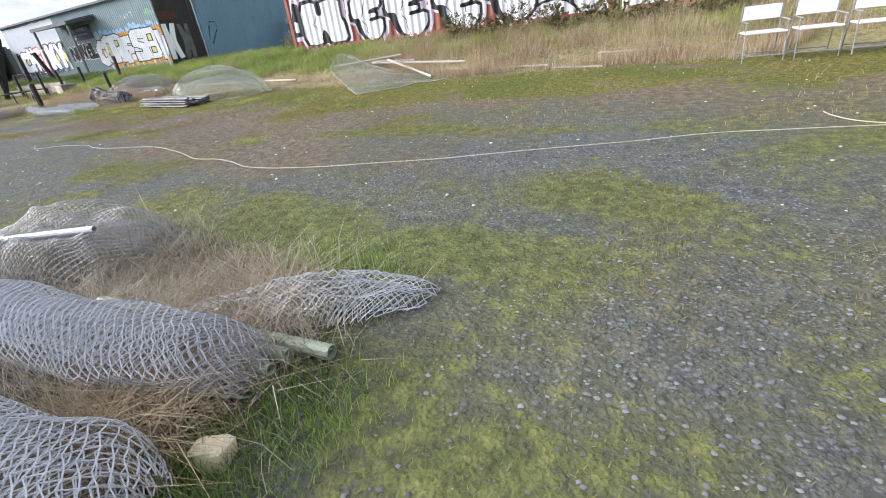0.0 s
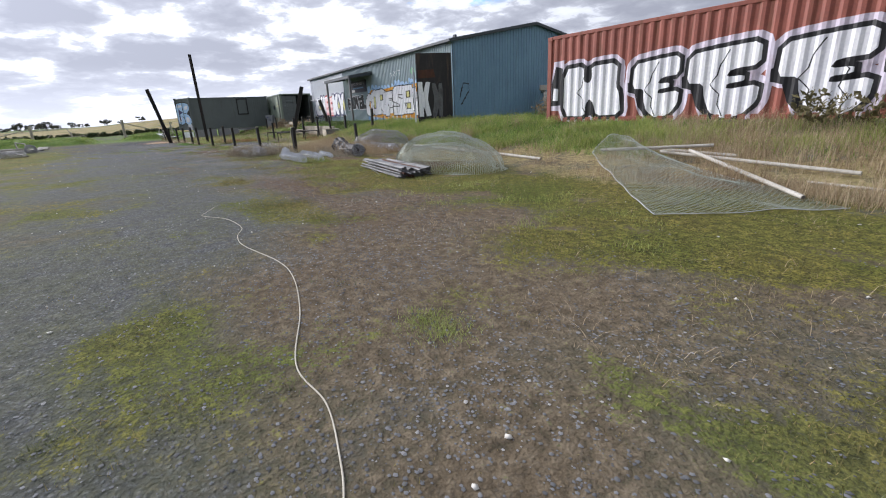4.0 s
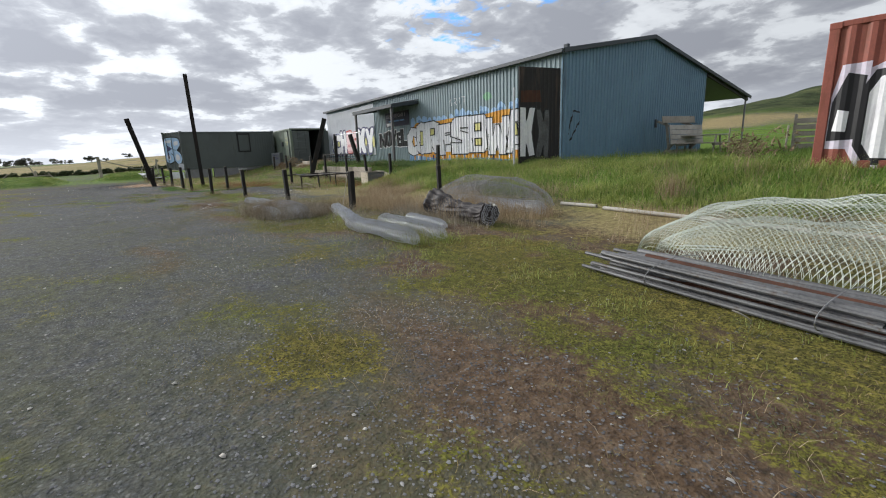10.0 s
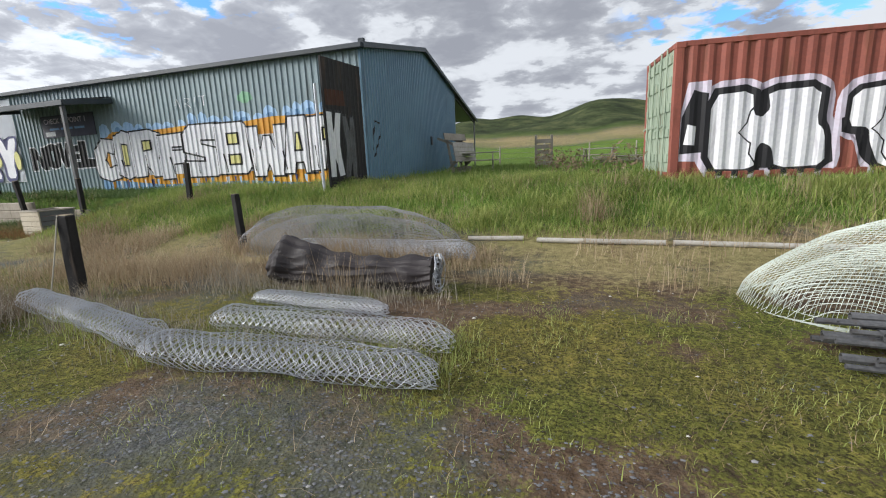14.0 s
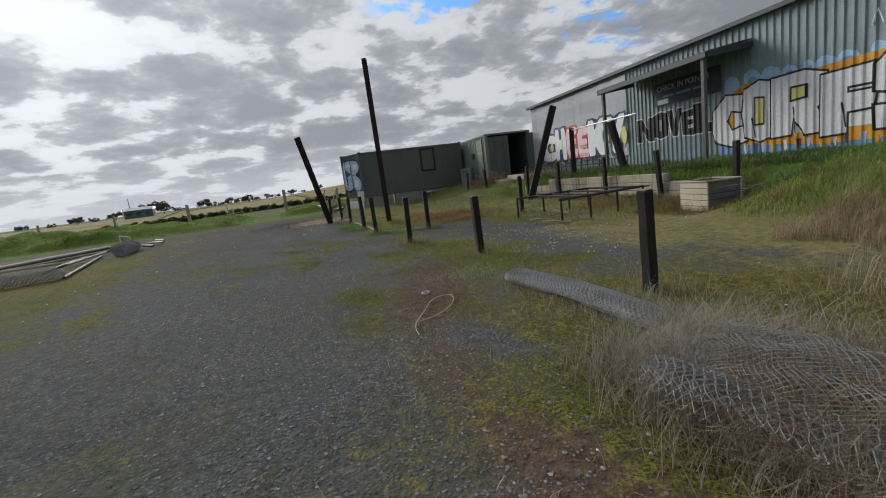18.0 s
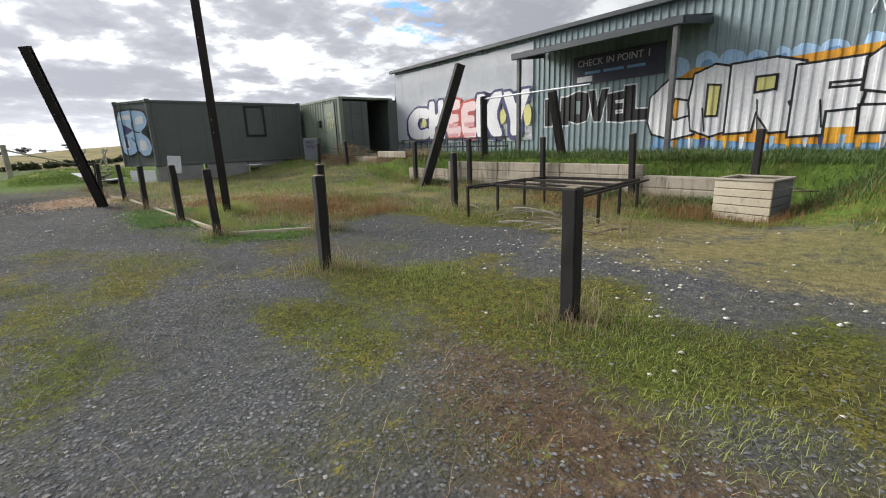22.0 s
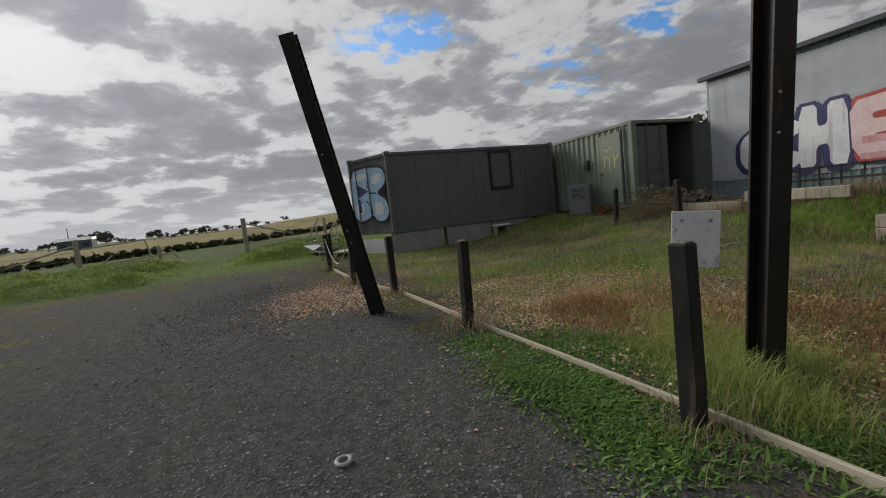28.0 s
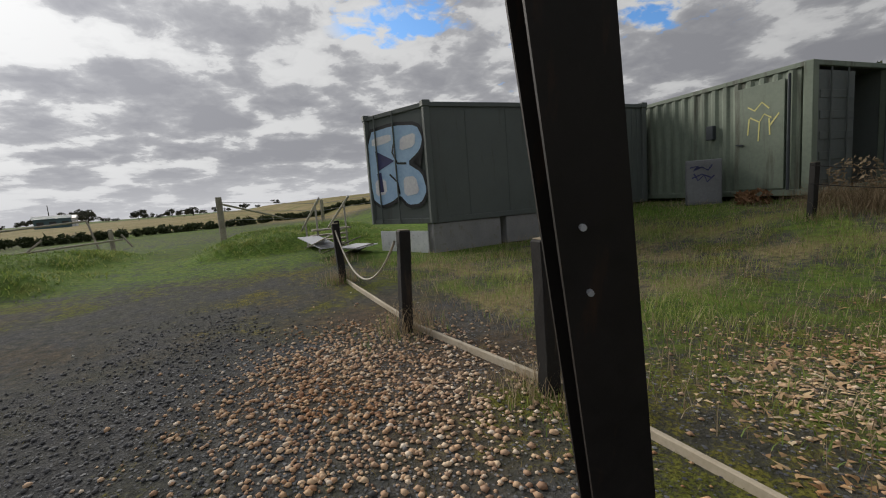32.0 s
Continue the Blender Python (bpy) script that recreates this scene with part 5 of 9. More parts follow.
    wing.paint("letter_fill", [end_letter], 4, WHITE_SPRAY, shed, "white end letter running on to the scorched panel")
    # grey in place of white: the panel's shade is painted into this letter
    wing.paint("shaded_letter", marks[1:], 2, PIPE, shed, "grey letter on the scorched panel, dulled by shade put into its colour")
    wing.paint("dull_orange", [[(0.05, 2.75), (1.0, 2.8), (0.9, 3.15), (0.05, 3.1)]], 1, RUST, shed)
    bm = bmesh.new()
    rod(bm, Vector((-21.95, 14.42, 0.6)) - Vector((SO.x, SO.y, 0)), Vector((-21.95, 14.42, 3.2)) - Vector((SO.x, SO.y, 0)), 0.035)
    part("downpipe", bm, GALV, shed)
    bm = bmesh.new()
    c = sp(0.12, 0.15, EAVE + 0.09)
    block(bm, tuple(c), tuple(c + Vector((0.18, 0.12, 0.14))), 0.02)
    beam(bm, c + Vector((0.08, 0.06, -0.1)), c + Vector((0.08, 0.06, 0.02)), 0.04, 0.04)
    part("floodlight", bm, FASCIA, shed, "small floodlight at the roof corner")
    # gable details
    side.paint("sprayed_tag", [stroke([(0.35, 1.75), (0.5, 2.3), (0.62, 2.55), (0.95, 2.5), (0.95, 2.2), (0.6, 1.75), (0.45, 1.55)], 0.055)], 1, BLACK_SPRAY, shed)
    bm = bmesh.new()
    c = sp(-0.03, 6.1, 2.15)
    block(bm, tuple(c + Vector((-0.01, -0.09, -0.17))), tuple(c + Vector((0.05, 0.09, 0.17))), 0.02)
    part("meter_box", bm, FASCIA, shed)
    # awning
    a0, a1, depth, az = 9.3, 14.1, 1.62, 3.66
    bm = bmesh.new()
    for i in range(24):
        u0, u1 = a0 + (a1 - a0) * i / 24, a0 + (a1 - a0) * (i + 1) / 24
        quad_slab(bm, [sp(u0, -depth, az - 0.05), sp(u1, -depth, az - 0.05), sp(u1, -0.04, az + 0.22), sp(u0, -0.04, az + 0.22)], 0.025 + 0.018 * (i % 2))
    awn = part("awning_roof", bm, SHED_DARK, shed, "dark sheet awning over the entrance")
    for p, q in ((sp(a0, -depth, az - 0.1), sp(a1, -depth, az - 0.1)), (sp(a0, -depth, az - 0.1), sp(a0, -0.05, az + 0.1)), (sp(a1, -depth, az - 0.1), sp(a1, -0.05, az + 0.1))):
        bm = bmesh.new()
        beam(bm, p, q, 0.06, 0.16, 0.01)
        part("awning_beam", bm, FASCIA, shed)
    for u in (9.47, 13.88):
        bm = bmesh.new()
        beam(bm, sp(u, -depth + 0.08, 0.6), sp(u, -depth + 0.08, az - 0.12), 0.11, 0.11, 0.012)
        part("awning_post", bm, PIPE, shed, "grey square awning post")
    # white vinyl sheet over the far third of the front
    s0, s1 = 14.55, SL - 0.12
    bm = bmesh.new()
    n, cols = 40, []
    for i in range(n + 1):
        u = s0 + (s1 - s0) * i / n
        sag = 0.05 + 0.05 * abs(n2(u, 1.0, 1.3, 7))
        sway = 0.05 + 0.018 * n2(u, 2.0, 2.5, 3)
        cols.append([bm.verts.new(sp(u, -sway - 0.012 * (k % 2), 1.22 + 0.06 * n2(u, 0, 0.9, 11) + (EAVE - 0.13 - sag - 1.22) * k / 6)) for k in range(7)])
    for i in range(n):
        for k in range(6):
            bm.faces.new((cols[i][k], cols[i + 1][k], cols[i + 1][k + 1], cols[i][k + 1]))
    geo = bmesh.ops.solidify(bm, geom=bm.faces[:], thickness=0.004)
    part("vinyl_sheet", bm, BANNER, shed, "off-white vinyl sheet lashed over the wall")
    vs = Sheet(SO - SV * 0.085, SO - SV * 0.085 + SU * SL, -SV, 30.0, 0.0)

    # CHEEKY on the sheet; read from the far end, so s falls along the word
    def word(text, ends, z, h, grow, jump=0.0, wider=1.03, times=1):
        """Letters between the given ends along the wall: fills, holes and grown edges."""
        fills, holes, edges = [], [], []
        for i, ch in enumerate(text):
            a, b = ends[i], ends[i + 1]
            w = abs(a - b) * wider
            shape, inner = letter(ch, min(a, b) - 0.015 * w, z + jump * ((i * 7) % 3 - 1), w, h * (1 + 0.05 * ((i * 5) % 3 - 1)), 0.0, b < a, times)
            fills.append(shape)
            holes += inner
            edges.append(grown(shape, grow))
        return fills, holes, edges

    f, hl, ed = word("CHEEKY", (21.75, 20.2, 19.1, 18.1, 17.2, 15.85, 14.6), 1.36, 1.46, 0.085, 0.03, 1.04)
    vs.paint("letter_shadow", [[(a + 0.07, b - 0.05) for a, b in e] for e in ed], 1, NAVY_SPRAY, shed, "navy drop shadow")
    vs.paint("letter_outline", ed[:2] + ed[4:], 2, NAVY_SPRAY, shed)
    vs.paint("letter_outline", ed[2:4], 2, RED_SPRAY, shed)
    vs.paint("letter_fill", f[:2] + f[4:], 3, WHITE_SPRAY, shed, "white letter with a navy edge")
    vs.paint("letter_fill", f[2:4], 3, PALE_PINK, shed, "pale pink letter")
    for at in (18.6, 17.65):
        vs.paint("red_bar", [[(at - 0.32, 1.42), (at + 0.3, 1.42), (at + 0.3, 1.56), (at - 0.32, 1.56)], [(at - 0.3, 1.78), (at + 0.26, 1.78), (at + 0.26, 1.94), (at - 0.3, 1.94)]], 4, PINK_SPRAY, shed)
    vs.paint("letter_hole", [blob(20.55, 2.05, 0.34, 0.4, 12, 0.1, 2), blob(15.85, 2.05, 0.3, 0.5, 10, 0.15, 3), blob(14.72, 2.02, 0.34, 0.7, 14, 0.08, 5)], 4, YELLOW_SPRAY, shed)
    # NOVEL under the awning
    f, hl, ed = word("NOVEL", (14.0, 13.15, 12.45, 11.85, 11.3, 10.6), 1.66, 0.86, 0.04, 0.03, 1.1, 0)
    front.paint("letter_outline", ed, 1, WHITE_SPRAY, shed)
    front.paint("letter_fill", f, 2, BLACK_SPRAY, shed, "black letter with a white edge")
    front.paint("letter_hole", hl, 3, SHED_GREY, shed)
    # the big white piece along the near part of the front
    c0, c1 = 10.15, 0.55
    top = [(c0 + 0.1, 3.05), (8.8, 3.05), (7.4, 3.12), (6.0, 3.2), (4.5, 3.3), (3.0, 3.45), (1.6, 3.5), (c1 - 0.45, 3.35)]
    rng = random.Random(5)
    front.paint("blue_ground", [[(c0 + 0.35, 0.85), (c0 + 0.3, 1.3), (7.5, 1.2), (4.0, 1.28), (c1 - 0.45, 1.18), (c1 - 0.45, 0.80)]], 1, BLUE_SPRAY, shed, "blue sprayed lower edge")
    puffs, shadows = [], []
    s_at, k = c0 - 0.2, 0
    while s_at > c1 - 0.1:
        wide, tall = rng.uniform(0.3, 0.62), rng.uniform(0.42, 0.66)
        foot = 2.5 + 0.008 * (c0 - s_at)
        puffs.append(rounded([(s_at - wide / 2, foot), (s_at + wide / 2, foot), (s_at + wide * 0.45, foot + tall * 0.8), (s_at + 0.05, foot + tall), (s_at - wide * 0.45, foot + tall * 0.75)]))
        if rng.random() < 0.6:
            shadows.append(rounded([(s_at - wide * 0.3, foot + 0.05), (s_at + wide * 0.3, foot + 0.05), (s_at + wide * 0.22, foot + tall * 0.62), (s_at - wide * 0.2, foot + tall * 0.66)]))
        s_at -= wide * rng.uniform(0.75, 1.25)
    front.paint("blue_cloud_edge", puffs, 2, SKY_SPRAY, shed, "light blue scalloped top edge")
    front.paint("cloud_shadow", shadows, 3, BLUE_SPRAY, shed)
    front.paint("orange_ground", [[(c0 + 0.2, 1.2), (c0 + 0.2, 2.4), (9.6, 2.78), (7.6, 2.74), (6.0, 2.8), (4.6, 2.72), (3.0, 2.84), (1.6, 2.8), (c1 - 0.3, 2.95), (c1 - 0.45, 2.2), (c1 - 0.45, 0.95), (2.2, 0.92), (4.0, 1.02), (7.5, 0.98)]], 3.5, ORANGE_SPRAY, shed, "orange sprayed ground behind the letters")
    front.paint("white_ground", [[(9.9, 1.3), (9.9, 2.3), (4.0, 2.36), (0.3, 2.36), (0.3, 1.3)]], 4, WHITE_SPRAY, shed)
    f, hl, ed = word("CORFSBWAR", (10.5, 9.52, 8.62, 7.42, 6.32, 5.0, 3.8, 2.6, 1.65, 0.5), 1.2, 1.5, 0.05, 0.05, 1.16, 0)
    for i in range(len(f)):
        front.paint("letter_outline", [ed[i]], 5 + 0.4 * i, BLACK_SPRAY, shed)
        front.paint("letter_fill", [f[i]], 5.2 + 0.4 * i, WHITE_SPRAY, shed, "white block letter with a black edge")
    front.paint("letter_hole", [grown(h, 0.05) for h in hl], 9.5, BLACK_SPRAY, shed)
    front.paint("letter_hole_fill", hl, 10.2, YELLOW_SPRAY, shed)
    seams = [stroke([(c0 - 0.9 - 1.1 * i, 1.3), (c0 - 0.82 - 1.1 * i, 1.85 + 0.1 * (i % 2))], 0.03) for i in range(8)]
    front.paint("inner_line", seams, 9.3, BLACK_SPRAY, shed)
    front.paint("small_tag", [stroke([(6.6, 3.3), (6.5, 3.6), (6.4, 3.3)], 0.03), stroke([(6.2, 3.3), (6.2, 3.6), (5.95, 3.55), (6.15, 3.42), (5.95, 3.3)], 0.03), stroke([(5.8, 3.32), (5.75, 3.6)], 0.03), stroke([(5.6, 3.6), (5.3, 3.6), (5.45, 3.6), (5.45, 3.32)], 0.03)], 9, WHITE_SPRAY, shed)
    front.paint("small_tag", [blob(3.9, 3.45, 0.55, 0.32, 14, 0.2, 4)], 1.5, GREEN_SPRAY, shed)
    rng = random.Random(9)
    for k in range(34):
        u, top_z = 0.3 + 0.29 * k + rng.uniform(-0.06, 0.06), 1.16
        drip = [(u - 0.05, top_z), (u + 0.06, top_z), (u + 0.03, rng.uniform(0.82, 1.0)), (u - 0.03, rng.uniform(0.82, 1.0))]
        front.paint("paint_drip", [drip], 4.4, (WHITE_SPRAY, ORANGE_SPRAY, SKY_SPRAY, NAVY_SPRAY)[k % 4], shed)
    # doorway and sign under the awning
    bm = bmesh.new()
    prism(bm, [sp(10.3, -0.075, 2.75), sp(13.0, -0.075, 2.75), sp(13.0, -0.045, 2.75), sp(10.3, -0.045, 2.75)], [sp(10.3, -0.075, 3.5), sp(13.0, -0.075, 3.5), sp(13.0, -0.045, 3.5), sp(10.3, -0.045, 3.5)])
    board = part("sign_board", bm, SIGN_NAVY, shed, "dark faded sign reading CHECK IN POINT 1")
    at_u = 12.85
    for word_text in ("CHECK", "IN", "POINT", "1"):
        txt = bpy.data.curves.new("sign_word", "FONT")
        txt.body, txt.size, txt.extrude = word_text, 0.25, 0.003
        tmp = bpy.data.objects.new("sign_word", txt)
        me = bpy.data.meshes.new_from_object(tmp)
        bpy.data.objects.remove(tmp)
        me.materials.append(LILAC_SPRAY)
        t = new("sign_word", me)
        t.parent = board
        t.matrix_basis = Matrix.Translation(sp(at_u, -0.082, 3.22)) @ Matrix.Rotation(math.atan2(-SU.y, -SU.x), 4, "Z") @ Matrix.Rotation(radians(90), 4, "X")
        at_u -= max(v.co.x for v in me.vertices) + 0.09
    bm = bmesh.new()
    for i, (u, w) in enumerate(((12.6, 0.5), (12.0, 0.6), (11.3, 0.5))):
        prism(bm, [sp(u, -0.08, 3.0), sp(u - w, -0.08, 3.0), sp(u - w, -0.076, 3.0), sp(u, -0.076, 3.0)], [sp(u, -0.08, 3.07), sp(u - w, -0.08, 3.07), sp(u - w, -0.076, 3.07), sp(u, -0.076, 3.07)])
    part("sign_small_print", bm, BLUE_SPRAY, board)
    bm = bmesh.new()
    prism(bm, [sp(12.85, -0.08, 2.8), sp(12.35, -0.08, 2.8), sp(12.35, -0.076, 2.8), sp(12.85, -0.076, 2.8)], [sp(12.85, -0.08, 2.95), sp(12.35, -0.08, 2.95), sp(12.35, -0.076, 2.95), sp(12.85, -0.076, 2.95)])
    part("sign_panel", bm, SIGN_WHITE, board)
    return shed


build_shed()


# ---- the olive containers ----
def olive_office():
    o = Vector((-48.92, 9.28, 0.66))
    box = thing("site_office_container", o, "dull olive container office with a boarded window, raised on blocks", "container")
    tm, tr, tl, bk = Vector((-48.92, 9.28)), Vector((-48.82, 15.66)), Vector((-50.75, 8.45)), Vector((-51.0, 15.75))
    z0, z1 = 0.66, 3.30
    bm = bmesh.new()
    ring = [p - Vector((o.x, o.y)) for p in (tm, tr, bk, tl)]
    prism(bm, [(*p, 0.0) for p in ring], [(*p, z1 - z0) for p in ring])
    part("body", bm, OLIVE, box, "flat olive steel walls")
    out = Vector((tr.y - tm.y, tm.x - tr.x)).normalized()
    for a, b in ((tm, tr), (tr, bk), (bk, tl), (tl, tm)):
        d = (b - a).normalized()
        n = Vector((d.y, -d.x))
        for z, h in ((0.06, 0.12), (z1 - z0 - 0.05, 0.1)):
            bm = bmesh.new()
            p, q = a - Vector((o.x, o.y)) + n * 0.02, b - Vector((o.x, o.y)) + n * 0.02
            beam(bm, (*p, z), (*q, z), 0.05, h, 0.008)
            part("rail", bm, OLIVE, box)
    for p in (tm, tr, tl, bk):
        c = p - Vector((o.x, o.y))
        bm = bmesh.new()
        block(bm, (c.x - 0.07, c.y - 0.07, 0), (c.x + 0.07, c.y + 0.07, z1 - z0 + 0.02), 0.015)
        part("corner_post", bm, OLIVE, box)
        bm = bmesh.new()
        block(bm, (c.x - 0.09, c.y - 0.09, z1 - z0 - 0.1), (c.x + 0.09, c.y + 0.09, z1 - z0 + 0.035), 0.012)
        part("corner_casting", bm, OLIVE, box)
    # weld seams of the long side
    for k in range(5):
        bm = bmesh.new()
        p = tm.lerp(tr, (k + 0.9) / 6.0) - Vector((o.x, o.y)) + out * 0.004
        block(bm, (p.x - 0.004, p.y - 0.012, 0.14), (p.x + 0.008, p.y + 0.012, z1 - z0 - 0.12))
        part("seam", bm, OLIVE, box)
    # shallow ribs of the far part
    for k in range(7):
        bm = bmesh.new()
        p = tm.lerp(tr, 0.80 + k * 0.028) - Vector((o.x, o.y)) + out * 0.006
        block(bm, (p.x - 0.006, p.y - 0.04, 0.14), (p.x + 0.016, p.y + 0.04, z1 - z0 - 0.12), 0.006)
        part("rib", bm, OLIVE, box)
    # boarded window
    wa, wb = 13.02, 13.95
    win = thing("window", (0, 0, 0))
    win.parent = box
    fx = -48.86 - o.x
    for nm, lo, hi, mt in (("window_frame", (fx - 0.02, wa - o.y, 1.12), (fx + 0.06, wa + 0.09 - o.y, 2.50), BLACK_SPRAY), ("window_frame", (fx - 0.02, wb - 0.09 - o.y, 1.12), (fx + 0.06, wb - o.y, 2.50), BLACK_SPRAY),
                           ("window_frame", (fx - 0.02, wa + 0.09 - o.y, 2.41), (fx + 0.06, wb - 0.09 - o.y, 2.50), BLACK_SPRAY), ("window_frame", (fx - 0.02, wa + 0.09 - o.y, 1.12), (fx + 0.06, wb - 0.09 - o.y, 1.21), BLACK_SPRAY),
                           ("window_board", (fx - 0.02, wa + 0.09 - o.y, 1.21), (fx + 0.03, wb - 0.09 - o.y, 2.41), OLIVE)):
        bm = bmesh.new()
        block(bm, lo, hi, 0.006)
        part(nm, bm, mt, win)
    # painted end
    end = Sheet(tl, tm, Vector((tm.y - tl.y, tl.x - tm.x)), 0.9, 0.0)
    end.a = end.a + end.n * 0.045
    e = end.length
    blue = rounded([(a * e / 2.0, b) for a, b in ((0.05, 2.9), (1.0, 2.95), (1.75, 2.85), (1.9, 2.55), (1.8, 2.3), (1.35, 2.05), (1.8, 1.8), (1.92, 1.4), (1.7, 1.12), (1.3, 1.1), (1.05, 1.35), (0.75, 1.2), (0.35, 1.12), (0.05, 1.3))])
    end.paint("glyph_outline", [grown(blue, 0.08)], 1, BLACK_SPRAY, box)
    end.paint("glyph_fill", [blue], 2, SKY_SPRAY, box, "pale blue bubble letter with a black outline")
    lights = [[(0.2, 2.55), (0.9, 2.6), (0.9, 2.78), (0.2, 2.75)], [(1.15, 2.35), (1.65, 2.4), (1.7, 2.7), (1.2, 2.65)], [(0.2, 1.35), (0.6, 1.4), (0.6, 1.75), (0.2, 1.75)], [(1.2, 1.3), (1.7, 1.35), (1.6, 1.75), (1.2, 1.75)]]
    end.paint("glyph_highlight", [rounded([(a * e / 2, b) for a, b in q]) for q in lights], 3, WHITE_SPRAY, box)
    inner = [[(0.3, 2.45), (0.34, 1.95), (0.95, 2.15)], [(0.3, 1.9), (0.36, 1.45), (0.5, 1.45), (0.46, 1.92)]]
    end.paint("glyph_hole", [[(a * e / 2, b) for a, b in q] for q in inner], 4, NAVY_SPRAY, box)
    end.paint("glyph_line", [stroke([(a * e / 2, b) for a, b in ((1.35, 2.05), (1.05, 2.08), (0.9, 2.35), (1.0, 2.6))], 0.05), stroke([(a * e / 2, b) for a, b in ((1.05, 1.36), (1.0, 1.65), (0.75, 1.85))], 0.05)], 4, BLACK_SPRAY, box)
    for f in (0.18, 0.5):
        bm = bmesh.new()
        p = tl.lerp(tm, f) + end.n.to_2d() * 0.07 - Vector((o.x, o.y))
        rod(bm, (*p, 0.0), (*p, z1 - z0 - 0.02), 0.018)
        part("locking_bar", bm, OLIVE, box)
    return box


olive_office()


def office_blocks():
    for i, (a, b, h) in enumerate(((-48.86, 9.7, 0.62), (-48.84, 11.6, 0.60), (-48.84, 13.4, 0.58))):
        base = land(a - 0.1, b + 0.7)
        ob = thing("concrete_footing", (a - 0.04, b, base - 0.05), "pale rendered footing under the olive container", "footing", "footings under the container")
        bm = bmesh.new()
        block(bm, (-0.35, -0.45, 0), (0.0, 1.3, 0.66 - base + 0.04), 0.012)
        part("block", bm, CONCRETE, ob)
    ob = thing("white_skirting_panel", (-49.75, 8.80, land(-49.7, 8.8) - 0.03), "white panel closing the gap below the container end", "panel")
    bm = bmesh.new()
    beam(bm, (-0.75, -0.30, 0.28), (0.72, 0.36, 0.28), 0.03, 0.5, 0.004)
    part("board", bm, SIGN_WHITE, ob)


office_blocks()


def low_bench(x, y, turn):
    ob = thing("low_bench", (x, y, land(x, y)), "small pale low bench standing in the grass by the footings", "bench", turn=turn)
    bm = bmesh.new()
    block(bm, (-0.3, -0.15, 0.3), (0.3, 0.15, 0.34), 0.006)
    part("top", bm, SIGN_WHITE, ob)
    for at in (-0.26, 0.24):
        bm = bmesh.new()
        block(bm, (at, -0.13, -0.03), (at + 0.03, 0.13, 0.3), 0.004)
        part("leg", bm, GREY_TIMBER, ob)


low_bench(-48.35, 13.0, 85)


